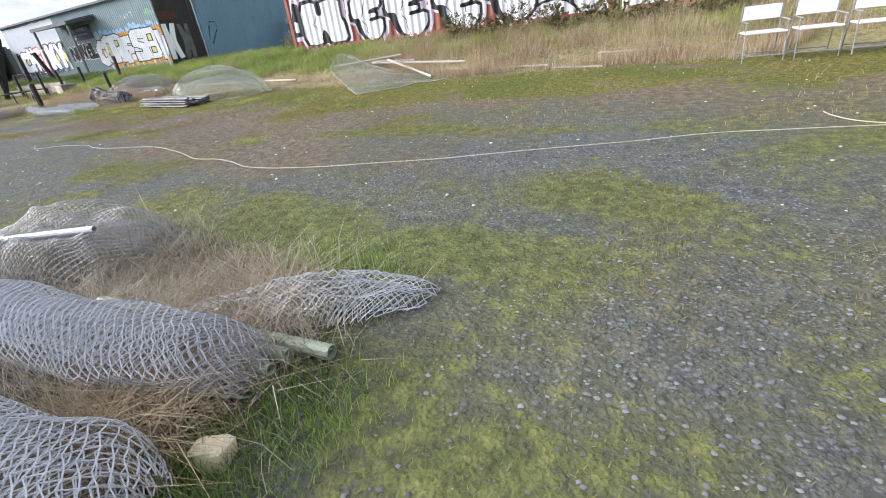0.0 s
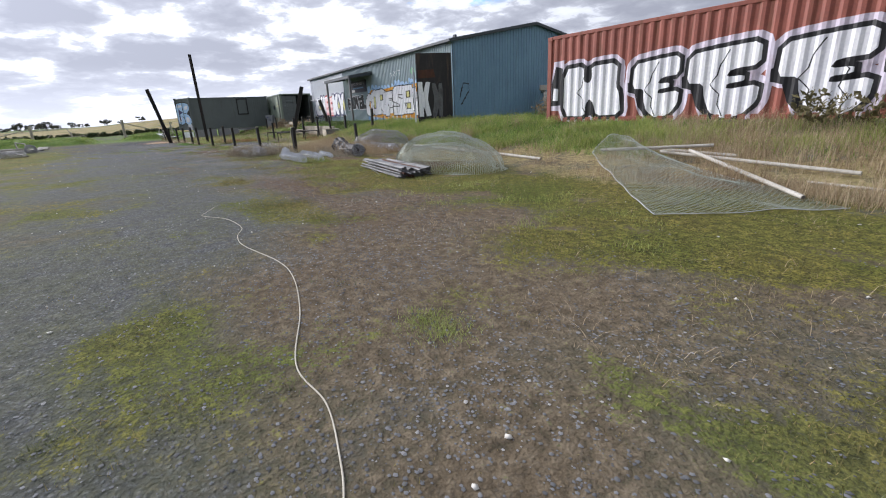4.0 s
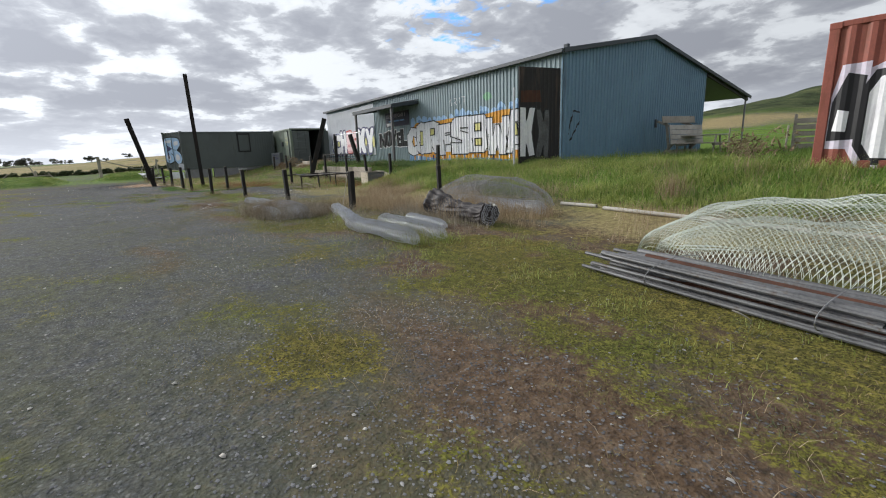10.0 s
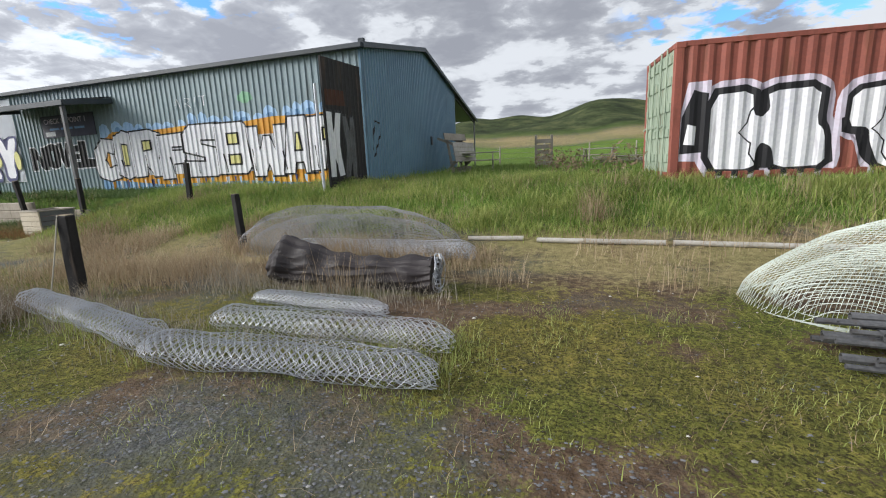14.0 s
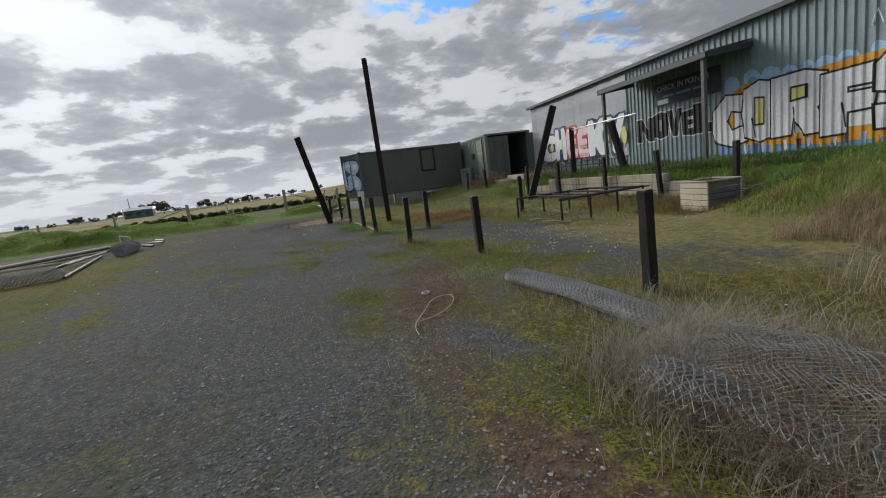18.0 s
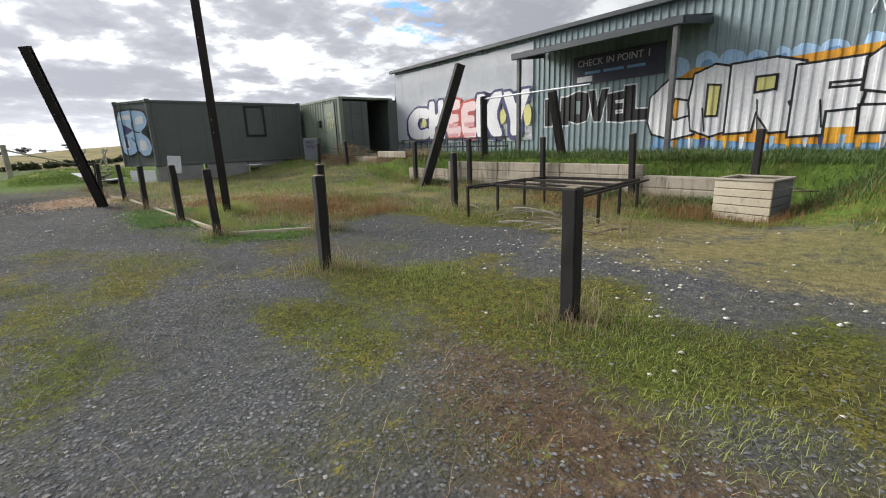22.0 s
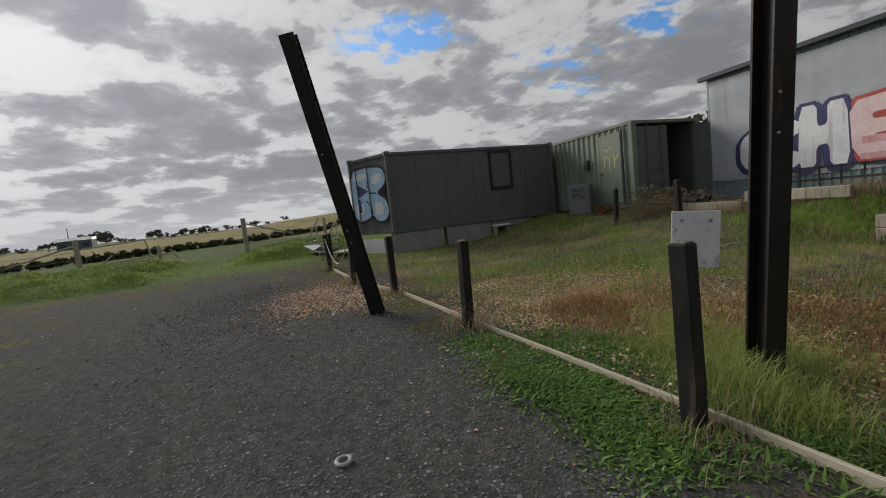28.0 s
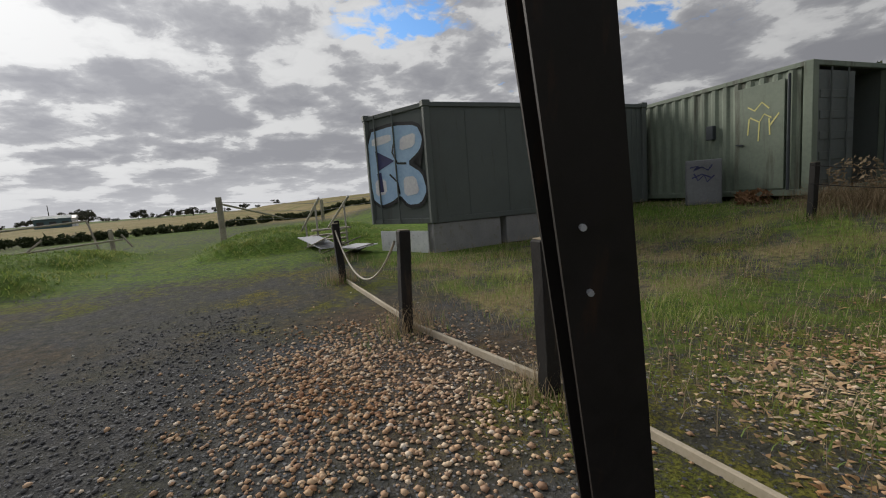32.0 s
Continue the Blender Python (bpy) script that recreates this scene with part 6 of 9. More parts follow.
def olive_store():
    o = Vector((-44.90, 15.70, 0.72))
    box = thing("store_container", o, "olive ribbed container with an open end door and a side door", "container")
    p0, pl = Vector((-44.90, 15.70)), Vector((-48.75, 15.98))
    pr = Vector((-44.78, 18.30))
    z0, z1 = 0.72, 3.30
    d = (pl - p0).normalized()
    full = p0 + d * 6.06
    sideways = Sheet(p0 + d * 0.16, full, (-0.07, -1), 0.28, 0.036, 0.26, 0.24)
    # front side, rails, posts and side door take the lighter olive
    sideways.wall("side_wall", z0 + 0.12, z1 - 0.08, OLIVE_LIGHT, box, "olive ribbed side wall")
    bw = pr - p0
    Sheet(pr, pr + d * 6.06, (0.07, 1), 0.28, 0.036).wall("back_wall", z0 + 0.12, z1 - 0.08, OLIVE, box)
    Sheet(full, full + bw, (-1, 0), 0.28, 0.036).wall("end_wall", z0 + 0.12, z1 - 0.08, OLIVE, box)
    for a, b in ((p0, full), (pr, pr + d * 6.06), (p0, pr), (full, full + bw)):
        for z, h in ((0.06, 0.13), (z1 - z0 - 0.04, 0.1)):
            bm = bmesh.new()
            q = Vector((o.x, o.y))
            beam(bm, (*(a - q), z), (*(b - q), z), 0.1, h, 0.01)
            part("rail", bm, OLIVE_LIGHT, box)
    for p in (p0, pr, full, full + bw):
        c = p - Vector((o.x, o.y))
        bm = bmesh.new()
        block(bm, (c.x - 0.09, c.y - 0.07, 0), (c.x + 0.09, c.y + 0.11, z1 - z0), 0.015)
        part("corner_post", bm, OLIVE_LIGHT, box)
    bm = bmesh.new()
    q = [p0 - Vector((o.x, o.y)), full - Vector((o.x, o.y)), full + bw - Vector((o.x, o.y)), pr - Vector((o.x, o.y))]
    prism(bm, [(*v, z1 - z0 - 0.06) for v in q], [(*v, z1 - z0 - 0.02) for v in q])
    part("roof", bm, OLIVE, box)
    bm = bmesh.new()
    prism(bm, [(*v, 0.05) for v in q], [(*v, 0.12) for v in q])
    part("floor_panel", bm, INSIDE, box)
    # side door
    bm = bmesh.new()
    n = sideways.n.to_2d()
    a, b = p0 + d * 0.42 + n * 0.045 - Vector((o.x, o.y)), p0 + d * 1.42 + n * 0.045 - Vector((o.x, o.y))
    beam(bm, (*a, 1.25), (*b, 1.25), 0.05, 2.2, 0.006)
    leaf = part("side_door", bm, OLIVE_LIGHT, box, "flat olive steel door with a yellow scrawl")
    bm = bmesh.new()
    rod(bm, (*(a + n * 0.05 - d * 0.1), 0.12), (*(a + n * 0.05 - d * 0.1), 2.42), 0.03)
    part("door_post", bm, FASCIA, leaf)
    bm = bmesh.new()
    c = b + n * 0.05
    beam(bm, (*c, 1.15), (*(c - d * 0.16), 1.13), 0.03, 0.03)
    part("door_handle", bm, FASCIA, leaf)
    flat_door = Sheet(p0 + d * 0.42 + n * 0.072, p0 + d * 1.42 + n * 0.072, n, 9, 0)
    for pts in ([(0.3, 2.55), (0.45, 2.7), (0.6, 2.55), (0.75, 2.65)], [(0.25, 2.35), (0.4, 2.45), (0.5, 2.3), (0.7, 2.42)], [(0.72, 2.4), (0.75, 2.05)], [(0.5, 2.3), (0.52, 1.9)], [(0.3, 2.35), (0.28, 2.0)], [(0.1, 2.42), (0.28, 2.2)]):
        flat_door.paint("yellow_scrawl", [stroke(pts, 0.03)], 1, YELLOW_SPRAY, box)
    bm = bmesh.new()
    c = p0 + d * 2.05 + n * 0.05 - Vector((o.x, o.y))
    block(bm, (c.x - 0.09, c.y - 0.1, 1.35), (c.x + 0.09, c.y + 0.02, 1.68), 0.015)
    part("switch_box", bm, FASCIA, box)
    # end: one ribbed leaf shut, the other half open and dark
    e = bw.normalized()
    for f0, f1, mt, nm in ((0.05, 0.52, OLIVE, "end_door"),):
        bm = bmesh.new()
        a, b = bw * f0, bw * f1
        beam(bm, (a.x + 0.02, a.y, 1.25), (b.x + 0.02, b.y, 1.25), 0.05, 2.3)
        for zz in (0.35, 0.75, 1.15, 1.55, 1.95):
            beam(bm, (a.x + 0.05, a.y + 0.08, zz), (b.x + 0.05, b.y - 0.08, zz), 0.03, 0.16, 0.008)
        part(nm, bm, mt, box, "ribbed end door, shut")
        for f in (0.3, 0.75):
            bm = bmesh.new()
            c = a.lerp(b, f)
            rod(bm, (c.x + 0.09, c.y, 0.1), (c.x + 0.09, c.y, 2.45), 0.017)
            part("locking_bar", bm, OLIVE, box)
    bm = bmesh.new()
    a = bw * 0.96
    beam(bm, (a.x + 0.05, a.y, 1.25), (a.x + 0.75, a.y + 0.5, 1.25), 0.05, 2.3)
    part("end_door", bm, OLIVE, box, "ribbed end door standing open")
    return box


olive_store()


def fill_dark_gap():
    """A dark box added to stand in for the shaded gap between containers and shed."""
    ob = thing("dark_gap_filler", (-46.5, 18.75, 0.6), "dark box added in place of the shaded gap between the container and the shed", "container")
    bm = bmesh.new()
    block(bm, (-3.0, 0.0, 0), (1.15, 2.2, 2.5), 0.02)
    part("body", bm, SHED_DARK, ob)
    bm = bmesh.new()
    block(bm, (-3.05, -0.05, 2.5), (1.2, 2.25, 2.56), 0.01)
    part("lid", bm, SHED_DARK, ob)


fill_dark_gap()


# ---- posts and poles ----
def make_post(h=0.98, w=0.13):
    """A squat square timber post with a sawn, slightly worn top."""
    ob = thing("timber_bollard", (0, 0, 0), "short black-stained square timber post", "post", "fence posts round the yard")
    bm = bmesh.new()
    block(bm, (-w / 2, -w / 2, -0.25), (w / 2, w / 2, h), 0.012)
    bmesh.ops.subdivide_edges(bm, edges=[e for e in bm.edges if abs(e.verts[0].co.z - e.verts[1].co.z) > 0.5], cuts=4)
    rng = random.Random(int(h * 100))
    for v in bm.verts:
        v.co.x += rng.uniform(-0.004, 0.004)
        v.co.y += rng.uniform(-0.004, 0.004)
    part("shaft", bm, DARK_TIMBER, ob)
    bm = bmesh.new()
    block(bm, (-w / 2 + 0.012, -w / 2 + 0.012, h - 0.002), (w / 2 - 0.012, w / 2 - 0.012, h + 0.006), 0.003)
    part("sawn_top", bm, CUT_TIMBER, ob)
    return ob


first_post = make_post()
first_post.matrix_basis = pose(-22.05, 8.66, land(-22.05, 8.66), 0, 1.5, 12)
POSTS = (
    (-21.86, 11.28, 0.92, 1, -1), (-25.34, 13.95, 0.95, -2, 1), (-25.35, 8.23, 1.0, 2, 1), (-28.77, 7.92, 0.97, 1, 0), (-31.42, 7.38, 1.0, -1, 0),
    (-33.3, 8.40, 1.0, 0, 1), (-34.42, 7.18, 1.02, 1, -1), (-36.57, 7.17, 1.04, 0, -1), (-39.27, 7.08, 0.98, -1, 1), (-41.98, 7.05, 0.98, 1, 1),
    (-43.75, 6.72, 0.98, -3, 1), (-46.85, 6.75, 0.95, 2, 0), (-49.3, 7.2, 0.9, 0, 0), (-33.4, 11.3, 1.06, 0, 0), (-35.6, 14.05, 1.32, 0, 0), (-38.2, 14.28, 1.3, -1, 0),
    (-33.35, 14.22, 1.3, 1, 0), (-31.17, 14.2, 1.32, 5, 0), (-29.1, 14.2, 1.32, 0, 1), (-42.3, 14.3, 0.95, 2, 0), (-44.0, 14.0, 0.95, -2, 1),
)
for i, (px, py, ph, tx, ty) in enumerate(POSTS):
    copy = copy_thing(first_post, pose(px, py, land(px, py - 0.15) if py > 13.5 else land(px, py), tx, ty, (i * 37) % 20 - 10))
    copy.scale = (0.8 + 0.02 * (i % 4), 0.8 + 0.02 * (i % 4), ph / 0.98)


def steel_pole(name, base, top, label, w=0.2, h=0.2, web=0.012, spin=0.0):
    """A leaning rolled-steel column: two flanges and a web."""
    ob = thing(name, base, label, "pole")
    d = Vector(top) - Vector(base)
    foot = -d.normalized() * 0.3
    dirv = d.normalized()
    side = dirv.cross(Vector((0, 0, 1)))
    side = side.normalized() if side.length > 0.02 else Vector((1, 0, 0))
    front = side.cross(dirv).normalized()
    if spin:
        r = Matrix.Rotation(radians(spin), 3, dirv)
        side, front = r @ side, r @ front
    for k in (-1, 1):
        bm = bmesh.new()
        off = front * (h / 2 - 0.009) * k
        ring = [(-w / 2, -0.009), (w / 2, -0.009), (w / 2, 0.009), (-w / 2, 0.009)]
        prism(bm, [foot + off + side * a + front * b for a, b in ring], [d + off + side * a + front * b for a, b in ring])
        part("flange", bm, DARK_STEEL, ob)
    bm = bmesh.new()
    ring = [(-web / 2, -h / 2 + 0.018), (web / 2, -h / 2 + 0.018), (web / 2, h / 2 - 0.018), (-web / 2, h / 2 - 0.018)]
    prism(bm, [foot + side * a + front * b for a, b in ring], [d + side * a + front * b for a, b in ring])
    part("web", bm, DARK_STEEL, ob)
    for f in (0.30, 0.345, 0.62):
        bm = bmesh.new()
        c = d * f - front * (h / 2)
        rod(bm, c + side * 0.03, c + side * 0.03 - front * 0.012, 0.008, 8)
        part("bolt", bm, GALV, ob)
    return ob


def timber_pole(name, base, top, label, w, material=DARK_TIMBER):
    ob = thing(name, base, label, "pole")
    d = Vector(top) - Vector(base)
    bm = bmesh.new()
    beam(bm, -d.normalized() * 0.3, d, w, w, 0.012, 20)
    bmesh.ops.subdivide_edges(bm, edges=[e for e in bm.edges if e.calc_length() > 1.0], cuts=6)
    part("shaft", bm, material, ob)
    return ob


steel_pole("leaning_steel_column", (-40.81, 6.44, 0.0), (-40.34, 5.675, 3.51), "dark rusty steel column leaning over beside the track", 0.175, 0.18, spin=35)
steel_pole("tall_steel_column", (-36.72, 8.06, 0.05), (-36.35, 7.93, 5.23), "very tall dark steel column standing in the grass", 0.14, 0.18)
timber_pole("leaning_timber_pole", (-37.2, 13.85, 0.15), (-36.40, 14.6, 3.35), "thick black timber pole leaning sideways", 0.24)
timber_pole("dark_upright_pole", (-35.75, 14.82, 0.7), (-35.78, 14.86, 2.45), "dark timber upright behind the sleeper wall", 0.16)
timber_pole("dark_leaning_upright", (-33.28, 14.95, 0.75), (-33.36, 14.54, 2.34), "short dark timber upright leaning under the awning", 0.17)


def tie_rail():
    ob = thing("hitching_rail", (-35.75, 14.84, 2.38), "thin galvanised rail between two dark uprights", "rail")
    bm = bmesh.new()
    rod(bm, (-0.15, 0, 0), (3.25, -0.1, 0.03), 0.022)
    part("rail", bm, GALV, ob)


tie_rail()


def post_sign():
    ob = thing("small_white_sign", (-36.50, 7.15, land(-36.57, 7.17) + 0.86), "white metal sign screwed to a timber post, bent and stained", "sign")
    bm = bmesh.new()
    block(bm, (-0.11, 0.075, 0.04), (0.13, 0.083, 0.35), 0.003)
    part("plate", bm, SIGN_WHITE, ob)
    for x in (-0.06, 0.08):
        bm = bmesh.new()
        rod(bm, (x, 0.07, 0.30), (x, 0.062, 0.30), 0.009)
        part("screw", bm, GALV_DULL, ob)
    ob.matrix_basis = ob.matrix_basis @ pose(0, 0, 0, 0, 4, 50)


post_sign()


# ---- timber edging along the posts ----
def edging(name, p, q, h=0.12, w=0.032, label="pale sawn edging board half sunk in grass"):
    ob = thing(name, (*p, land(*p)), label, "edging", "edging boards")
    bm = bmesh.new()
    d = Vector(q) - Vector(p)
    beam(bm, (0, 0, h / 2 - 0.065), (d.x, d.y, land(*q) - land(*p) + h / 2 - 0.065), w, h, 0.006)
    part("board", bm, PALE_TIMBER, ob)


LINE = ((-34.42, 7.30), (-36.5, 7.28), (-39.2, 7.19), (-41.92, 7.14), (-43.7, 6.84), (-46.8, 6.80))
for p, q in zip(LINE, LINE[1:]):
    edging("edging_board", p, q)
edging("edging_board", (-34.36, 7.33), (-33.38, 8.42))


def sleeper(p, q, z, h=0.22, w=0.1, label="weathered timber sleeper of a low retaining wall"):
    ob = thing("timber_sleeper", (*p, z), label, "sleeper", "sleepers of the retaining wall")
    bm = bmesh.new()
    d = Vector(q) - Vector(p)
    beam(bm, (0, 0, h / 2), (d.x, d.y, h / 2), w, h, 0.014)
    part("beam", bm, SLEEPER if w > 0.05 else GREY_TIMBER, ob)
    return ob


for k in range(4):
    xa, xb = -31.0 - 1.95 * k, -31.0 - 1.95 * (k + 1) + 0.015
    for r in range(3 if k < 3 else 2):
        sleeper((xa, 14.29 + 0.03 * (-31 - xa) + 0.004 * r), (xb, 14.29 + 0.03 * (-31 - xb) + 0.004 * r), 0.03 + 0.225 * r)
for r in range(2):
    sleeper((-28.95, 14.24 + 0.004 * r), (-30.985, 14.285 + 0.004 * r), 0.03 + 0.225 * r)
scrawl = sleeper((-29.45, 14.225), (-30.95, 14.265), 0.26, 0.24, 0.03, "grey-green board with a black scrawl on the low wall")
bm = bmesh.new()
for p, q in ((0.55, 0.75), (0.75, 0.85), (0.85, 1.05), (1.05, 0.9), (0.9, 1.2), (1.2, 1.3)):
    beam(bm, (-p, 0.0265 * p - 0.019, 0.06 + 0.13 * ((p * 20) % 2)), (-q, 0.0265 * q - 0.019, 0.06 + 0.13 * ((q * 20) % 2)), 0.006, 0.018)
part("scrawl", bm, BLACK_SPRAY, scrawl)
for a, b in (((-39.2, 14.75), (-41.2, 15.0)), ((-41.3, 15.05), (-43.6, 15.3))):
    sleeper(a, b, land(*a) - 0.02)


def kerb_bar(p, q, name="white_kerb_pipe", r=0.038):
    ob = thing(name, (*p, land(*p)), "dirty white pipe lying along the foot of the bank", "pipe", "pipes along the bank")
    bm = bmesh.new()
    d = Vector(q) - Vector(p)
    hollow(bm, (0, 0, r * 0.9), (d.x, d.y, land(*q) - land(*p) + r * 0.9), r, 0.006, 12)
    part("pipe", bm, WHITE_PIPE, ob)


for p, q in (((-18.0, 11.6), (-17.15, 11.62)), ((-16.95, 11.55), (-15.2, 11.45)), ((-15.1, 11.45), (-13.6, 11.3)), ((-13.4, 11.3), (-11.6, 11.15))):
    kerb_bar(p, q)


# ---- table frame, planter box ----
def table_frame():
    ob = thing("steel_bench_frame", (-31.4, 10.6, 0.02), "rusty steel frame of long benches without seats", "bench frame")
    rails = (((-0.98, 0.0), (-0.98, 1.62)), ((1.05, -0.05), (0.86, 2.45)), ((-0.9, 1.62), (0.9, 1.45)), ((-0.98, 0.55), (0.98, 0.5)), ((-0.9, 2.2), (0.86, 2.3)), ((-0.98, 1.62), (-0.9, 2.2)))
    for (x0, y0), (x1, y1) in rails:
        bm = bmesh.new()
        beam(bm, (x0, y0, 0.50), (x1, y1, 0.50), 0.05, 0.05, 0.006)
        part("rail", bm, DARK_STEEL, ob)
    for (x0, y0), (x1, y1) in (((-0.98, 0.0), (-0.98, 1.62)), ((1.05, -0.05), (0.86, 2.45)), ((-0.92, 0.95), (0.92, 0.9))):
        bm = bmesh.new()
        beam(bm, (x0 + 0.16, y0, 0.505), (x1 + 0.16, y1, 0.505), 0.04, 0.03, 0.004)
        part("seat_rail", bm, DARK_STEEL, ob)
    for x, y in ((-0.98, 0.02), (-0.98, 0.8), (-0.98, 1.6), (1.05, 0.0), (0.99, 0.8), (0.93, 1.6), (0.86, 2.42), (-0.92, 2.18)):
        bm = bmesh.new()
        beam(bm, (x, y, -0.03), (x, y, 0.475), 0.04, 0.04, 0.004)
        part("leg", bm, DARK_STEEL, ob)


table_frame()


def planter():
    ob = thing("timber_planter_box", (-28.86, 13.16, land(-28.86, 12.95) - 0.02), "pale slatted timber planter box, weathered", "planter", turn=-8)
    W, D, H = 0.76, 0.78, 0.60
    n = 5
    for k in range(n):
        z0, z1 = H * k / n + 0.004, H * (k + 1) / n - 0.006
        for lo, hi in (((-W / 2, -D / 2, z0), (W / 2, -D / 2 + 0.03, z1)), ((-W / 2, D / 2 - 0.03, z0), (W / 2, D / 2, z1)), ((-W / 2, -D / 2 + 0.032, z0), (-W / 2 + 0.03, D / 2 - 0.032, z1)), ((W / 2 - 0.03, -D / 2 + 0.032, z0), (W / 2, D / 2 - 0.032, z1))):
            bm = bmesh.new()
            block(bm, lo, hi, 0.005)
            # slate slats on the +x side, pale ones on the -x and -y sides
            part("slat", bm, SLATE_TIMBER if lo[0] > W / 2 - 0.05 else (PALE_TIMBER if lo[1] < -D / 2 + 0.01 or lo[0] < -W / 2 + 0.01 else GREY_TIMBER), ob)
    for x, y in ((-1, -1), (1, -1), (1, 1), (-1, 1)):
        bm = bmesh.new()
        cx, cy = x * (W / 2 - 0.06), y * (D / 2 - 0.06)
        block(bm, (cx - 0.026, cy - 0.026, 0), (cx + 0.026, cy + 0.026, H - 0.01), 0.004)
        part("corner_batten", bm, GREY_TIMBER, ob)
    for lo, hi in (((-W / 2 - 0.02, -D / 2 - 0.02, H), (W / 2 + 0.02, -D / 2 + 0.06, H + 0.025)), ((-W / 2 - 0.02, D / 2 - 0.06, H), (W / 2 + 0.02, D / 2 + 0.02, H + 0.025)), ((-W / 2 - 0.02, -D / 2 + 0.062, H), (-W / 2 + 0.06, D / 2 - 0.062, H + 0.025)), ((W / 2 - 0.06, -D / 2 + 0.062, H), (W / 2 + 0.02, D / 2 - 0.062, H + 0.025))):
        bm = bmesh.new()
        block(bm, lo, hi, 0.004)
        part("rim_board", bm, GREY_TIMBER, ob)
    bm = bmesh.new()
    block(bm, (-W / 2 + 0.04, -D / 2 + 0.04, 0.05), (W / 2 - 0.04, D / 2 - 0.04, H - 0.13))
    part("soil", bm, RUST, ob)


planter()


# ---- wire mesh ----
def diamond_lines(surface_at, nu, nv, sub=2, wrap=False, torn=0.0, seed=0):
    """Wires of a chain-link fabric over surface_at(u, v), u and v running over nu and nv diamonds."""
    rng = random.Random(seed)
    lines = []
    for sign in (1, -1):
        for start in range(-nv if not wrap else 0, nu + nv if not wrap else nv):
            line = []
            if wrap:
                for k in range(nu * sub + 1):
                    u = k / sub
                    line.append(surface_at(u, (start + sign * u) % nv))
            else:
                for k in range(nv * sub + 1):
                    v = k / sub
                    u = start + v if sign > 0 else start + nv - v
                    if 0 <= u <= nu:
                        line.append(surface_at(u, v))
                    elif len(line) > 1:
                        lines.append(line)
                        line = []
            if len(line) > 1 and rng.random() >= torn:
                lines.append(line)
    return lines


def mesh_roll(name, path, radius, label, cell=0.055, wire=0.0022, material=GALV, squash=0.82, layers=(1.0, 0.8, 0.55), seed=1, rough=0.13, group="rolls of chain-link mesh"):
    """A loose roll of chain-link lying along a path of plan points."""
    pts = [Vector((x, y, land(x, y))) for x, y in path]
    at = pts[0]
    ob = thing(name, at, label, "wire mesh", group)
    seg = [(b - a).length for a, b in zip(pts, pts[1:])]
    total = sum(seg)

    def centre(s):
        for a, b, l in zip(pts, pts[1:], seg):
            if s <= l:
                return a.lerp(b, s / l), (b - a).normalized()
            s -= l
        return pts[-1], (pts[-1] - pts[-2]).normalized()

    nu = int(total / cell)
    for li, k in enumerate(layers):
        r = radius * k
        nv = max(int(2 * math.pi * r / (cell * 1.25)), 8)

        def place(u, v):
            s = min(u / nu, 1.0) * total
            c, d = centre(s)
            side = Vector((-d.y, d.x, 0)).normalized()
            ang = 2 * math.pi * v / nv + 0.3 * li
            ends = 0.66 + 0.34 * math.sqrt(smooth_step(0.0, 0.22, min(s, total - s)))
            rr = r * ends * (1 + rough * noise.noise((s * 2.3 + seed, math.cos(ang) * 1.2, math.sin(ang) * 1.2 + li)) * 2 + 0.02 * noise.noise((s * 19, v * 1.7, seed)))
            z = radius * squash * ends + rr * math.sin(ang) * squash + 0.01
            return c - at + side * (rr * math.cos(ang)) + Vector((0, 0, z)) + d * 0.03 * noise.noise((v * 1.3, s, 4.0 + seed))

        lines = diamond_lines(place, nu, nv, 2, True)
        raw_part("mesh_wrap", *tubes(lines, wire), material, ob)
    return ob


def mesh_heap(name, centre, half_x, half_y, height, label, turn=0.0, cell=0.075, wire=0.0022, material=GALV_GREEN, seed=3, skew=0.0, folds=2, power=0.55):
    """A loose, billowing pile of chain-link over an oval plan."""
    at = Vector((*centre, land(*centre)))
    ob = thing(name, at, label, "wire mesh", "loose chain-link mesh")
    ca, sa = math.cos(radians(turn)), math.sin(radians(turn))
    for li in range(folds):
        hk = height * (1.0 - 0.28 * li)
        ax, ay = half_x * (1.0 - 0.12 * li), half_y * (1.0 - 0.15 * li)
        nu, nv = int(2 * ax * 1.15 / cell), int((2 * ay + hk) * 1.1 / cell)

        def place(u, v):
            a, b = 2 * u / nu - 1, 2 * v / nv - 1
            px, py = a * math.sqrt(max(1 - b * b * 0.42, 0)), b * math.sqrt(max(1 - a * a * 0.42, 0))
            rr = min(px * px + py * py, 1.0)
            z = hk * (1 - rr) ** power * (1 + 0.25 * noise.noise((a * 1.6 + seed, b * 1.6, li * 3.0))) + 0.012
            z += 0.05 * noise.noise((a * 5, b * 5, seed + li)) * (1 - rr)
            x = px * ax + skew * z + 0.06 * noise.noise((a * 3, b * 3, seed + 9))
            y = py * ay + 0.05 * noise.noise((a * 3, b * 3, seed + 19))
            wx, wy = x * ca - y * sa, x * sa + y * ca
            return Vector((wx, wy, max(z, 0.01) + land(at.x + wx, at.y + wy) - at.z))

        raw_part("mesh_fold", *tubes(diamond_lines(place, nu, nv, 2, False, 0.02, seed), wire), material, ob)
    return ob


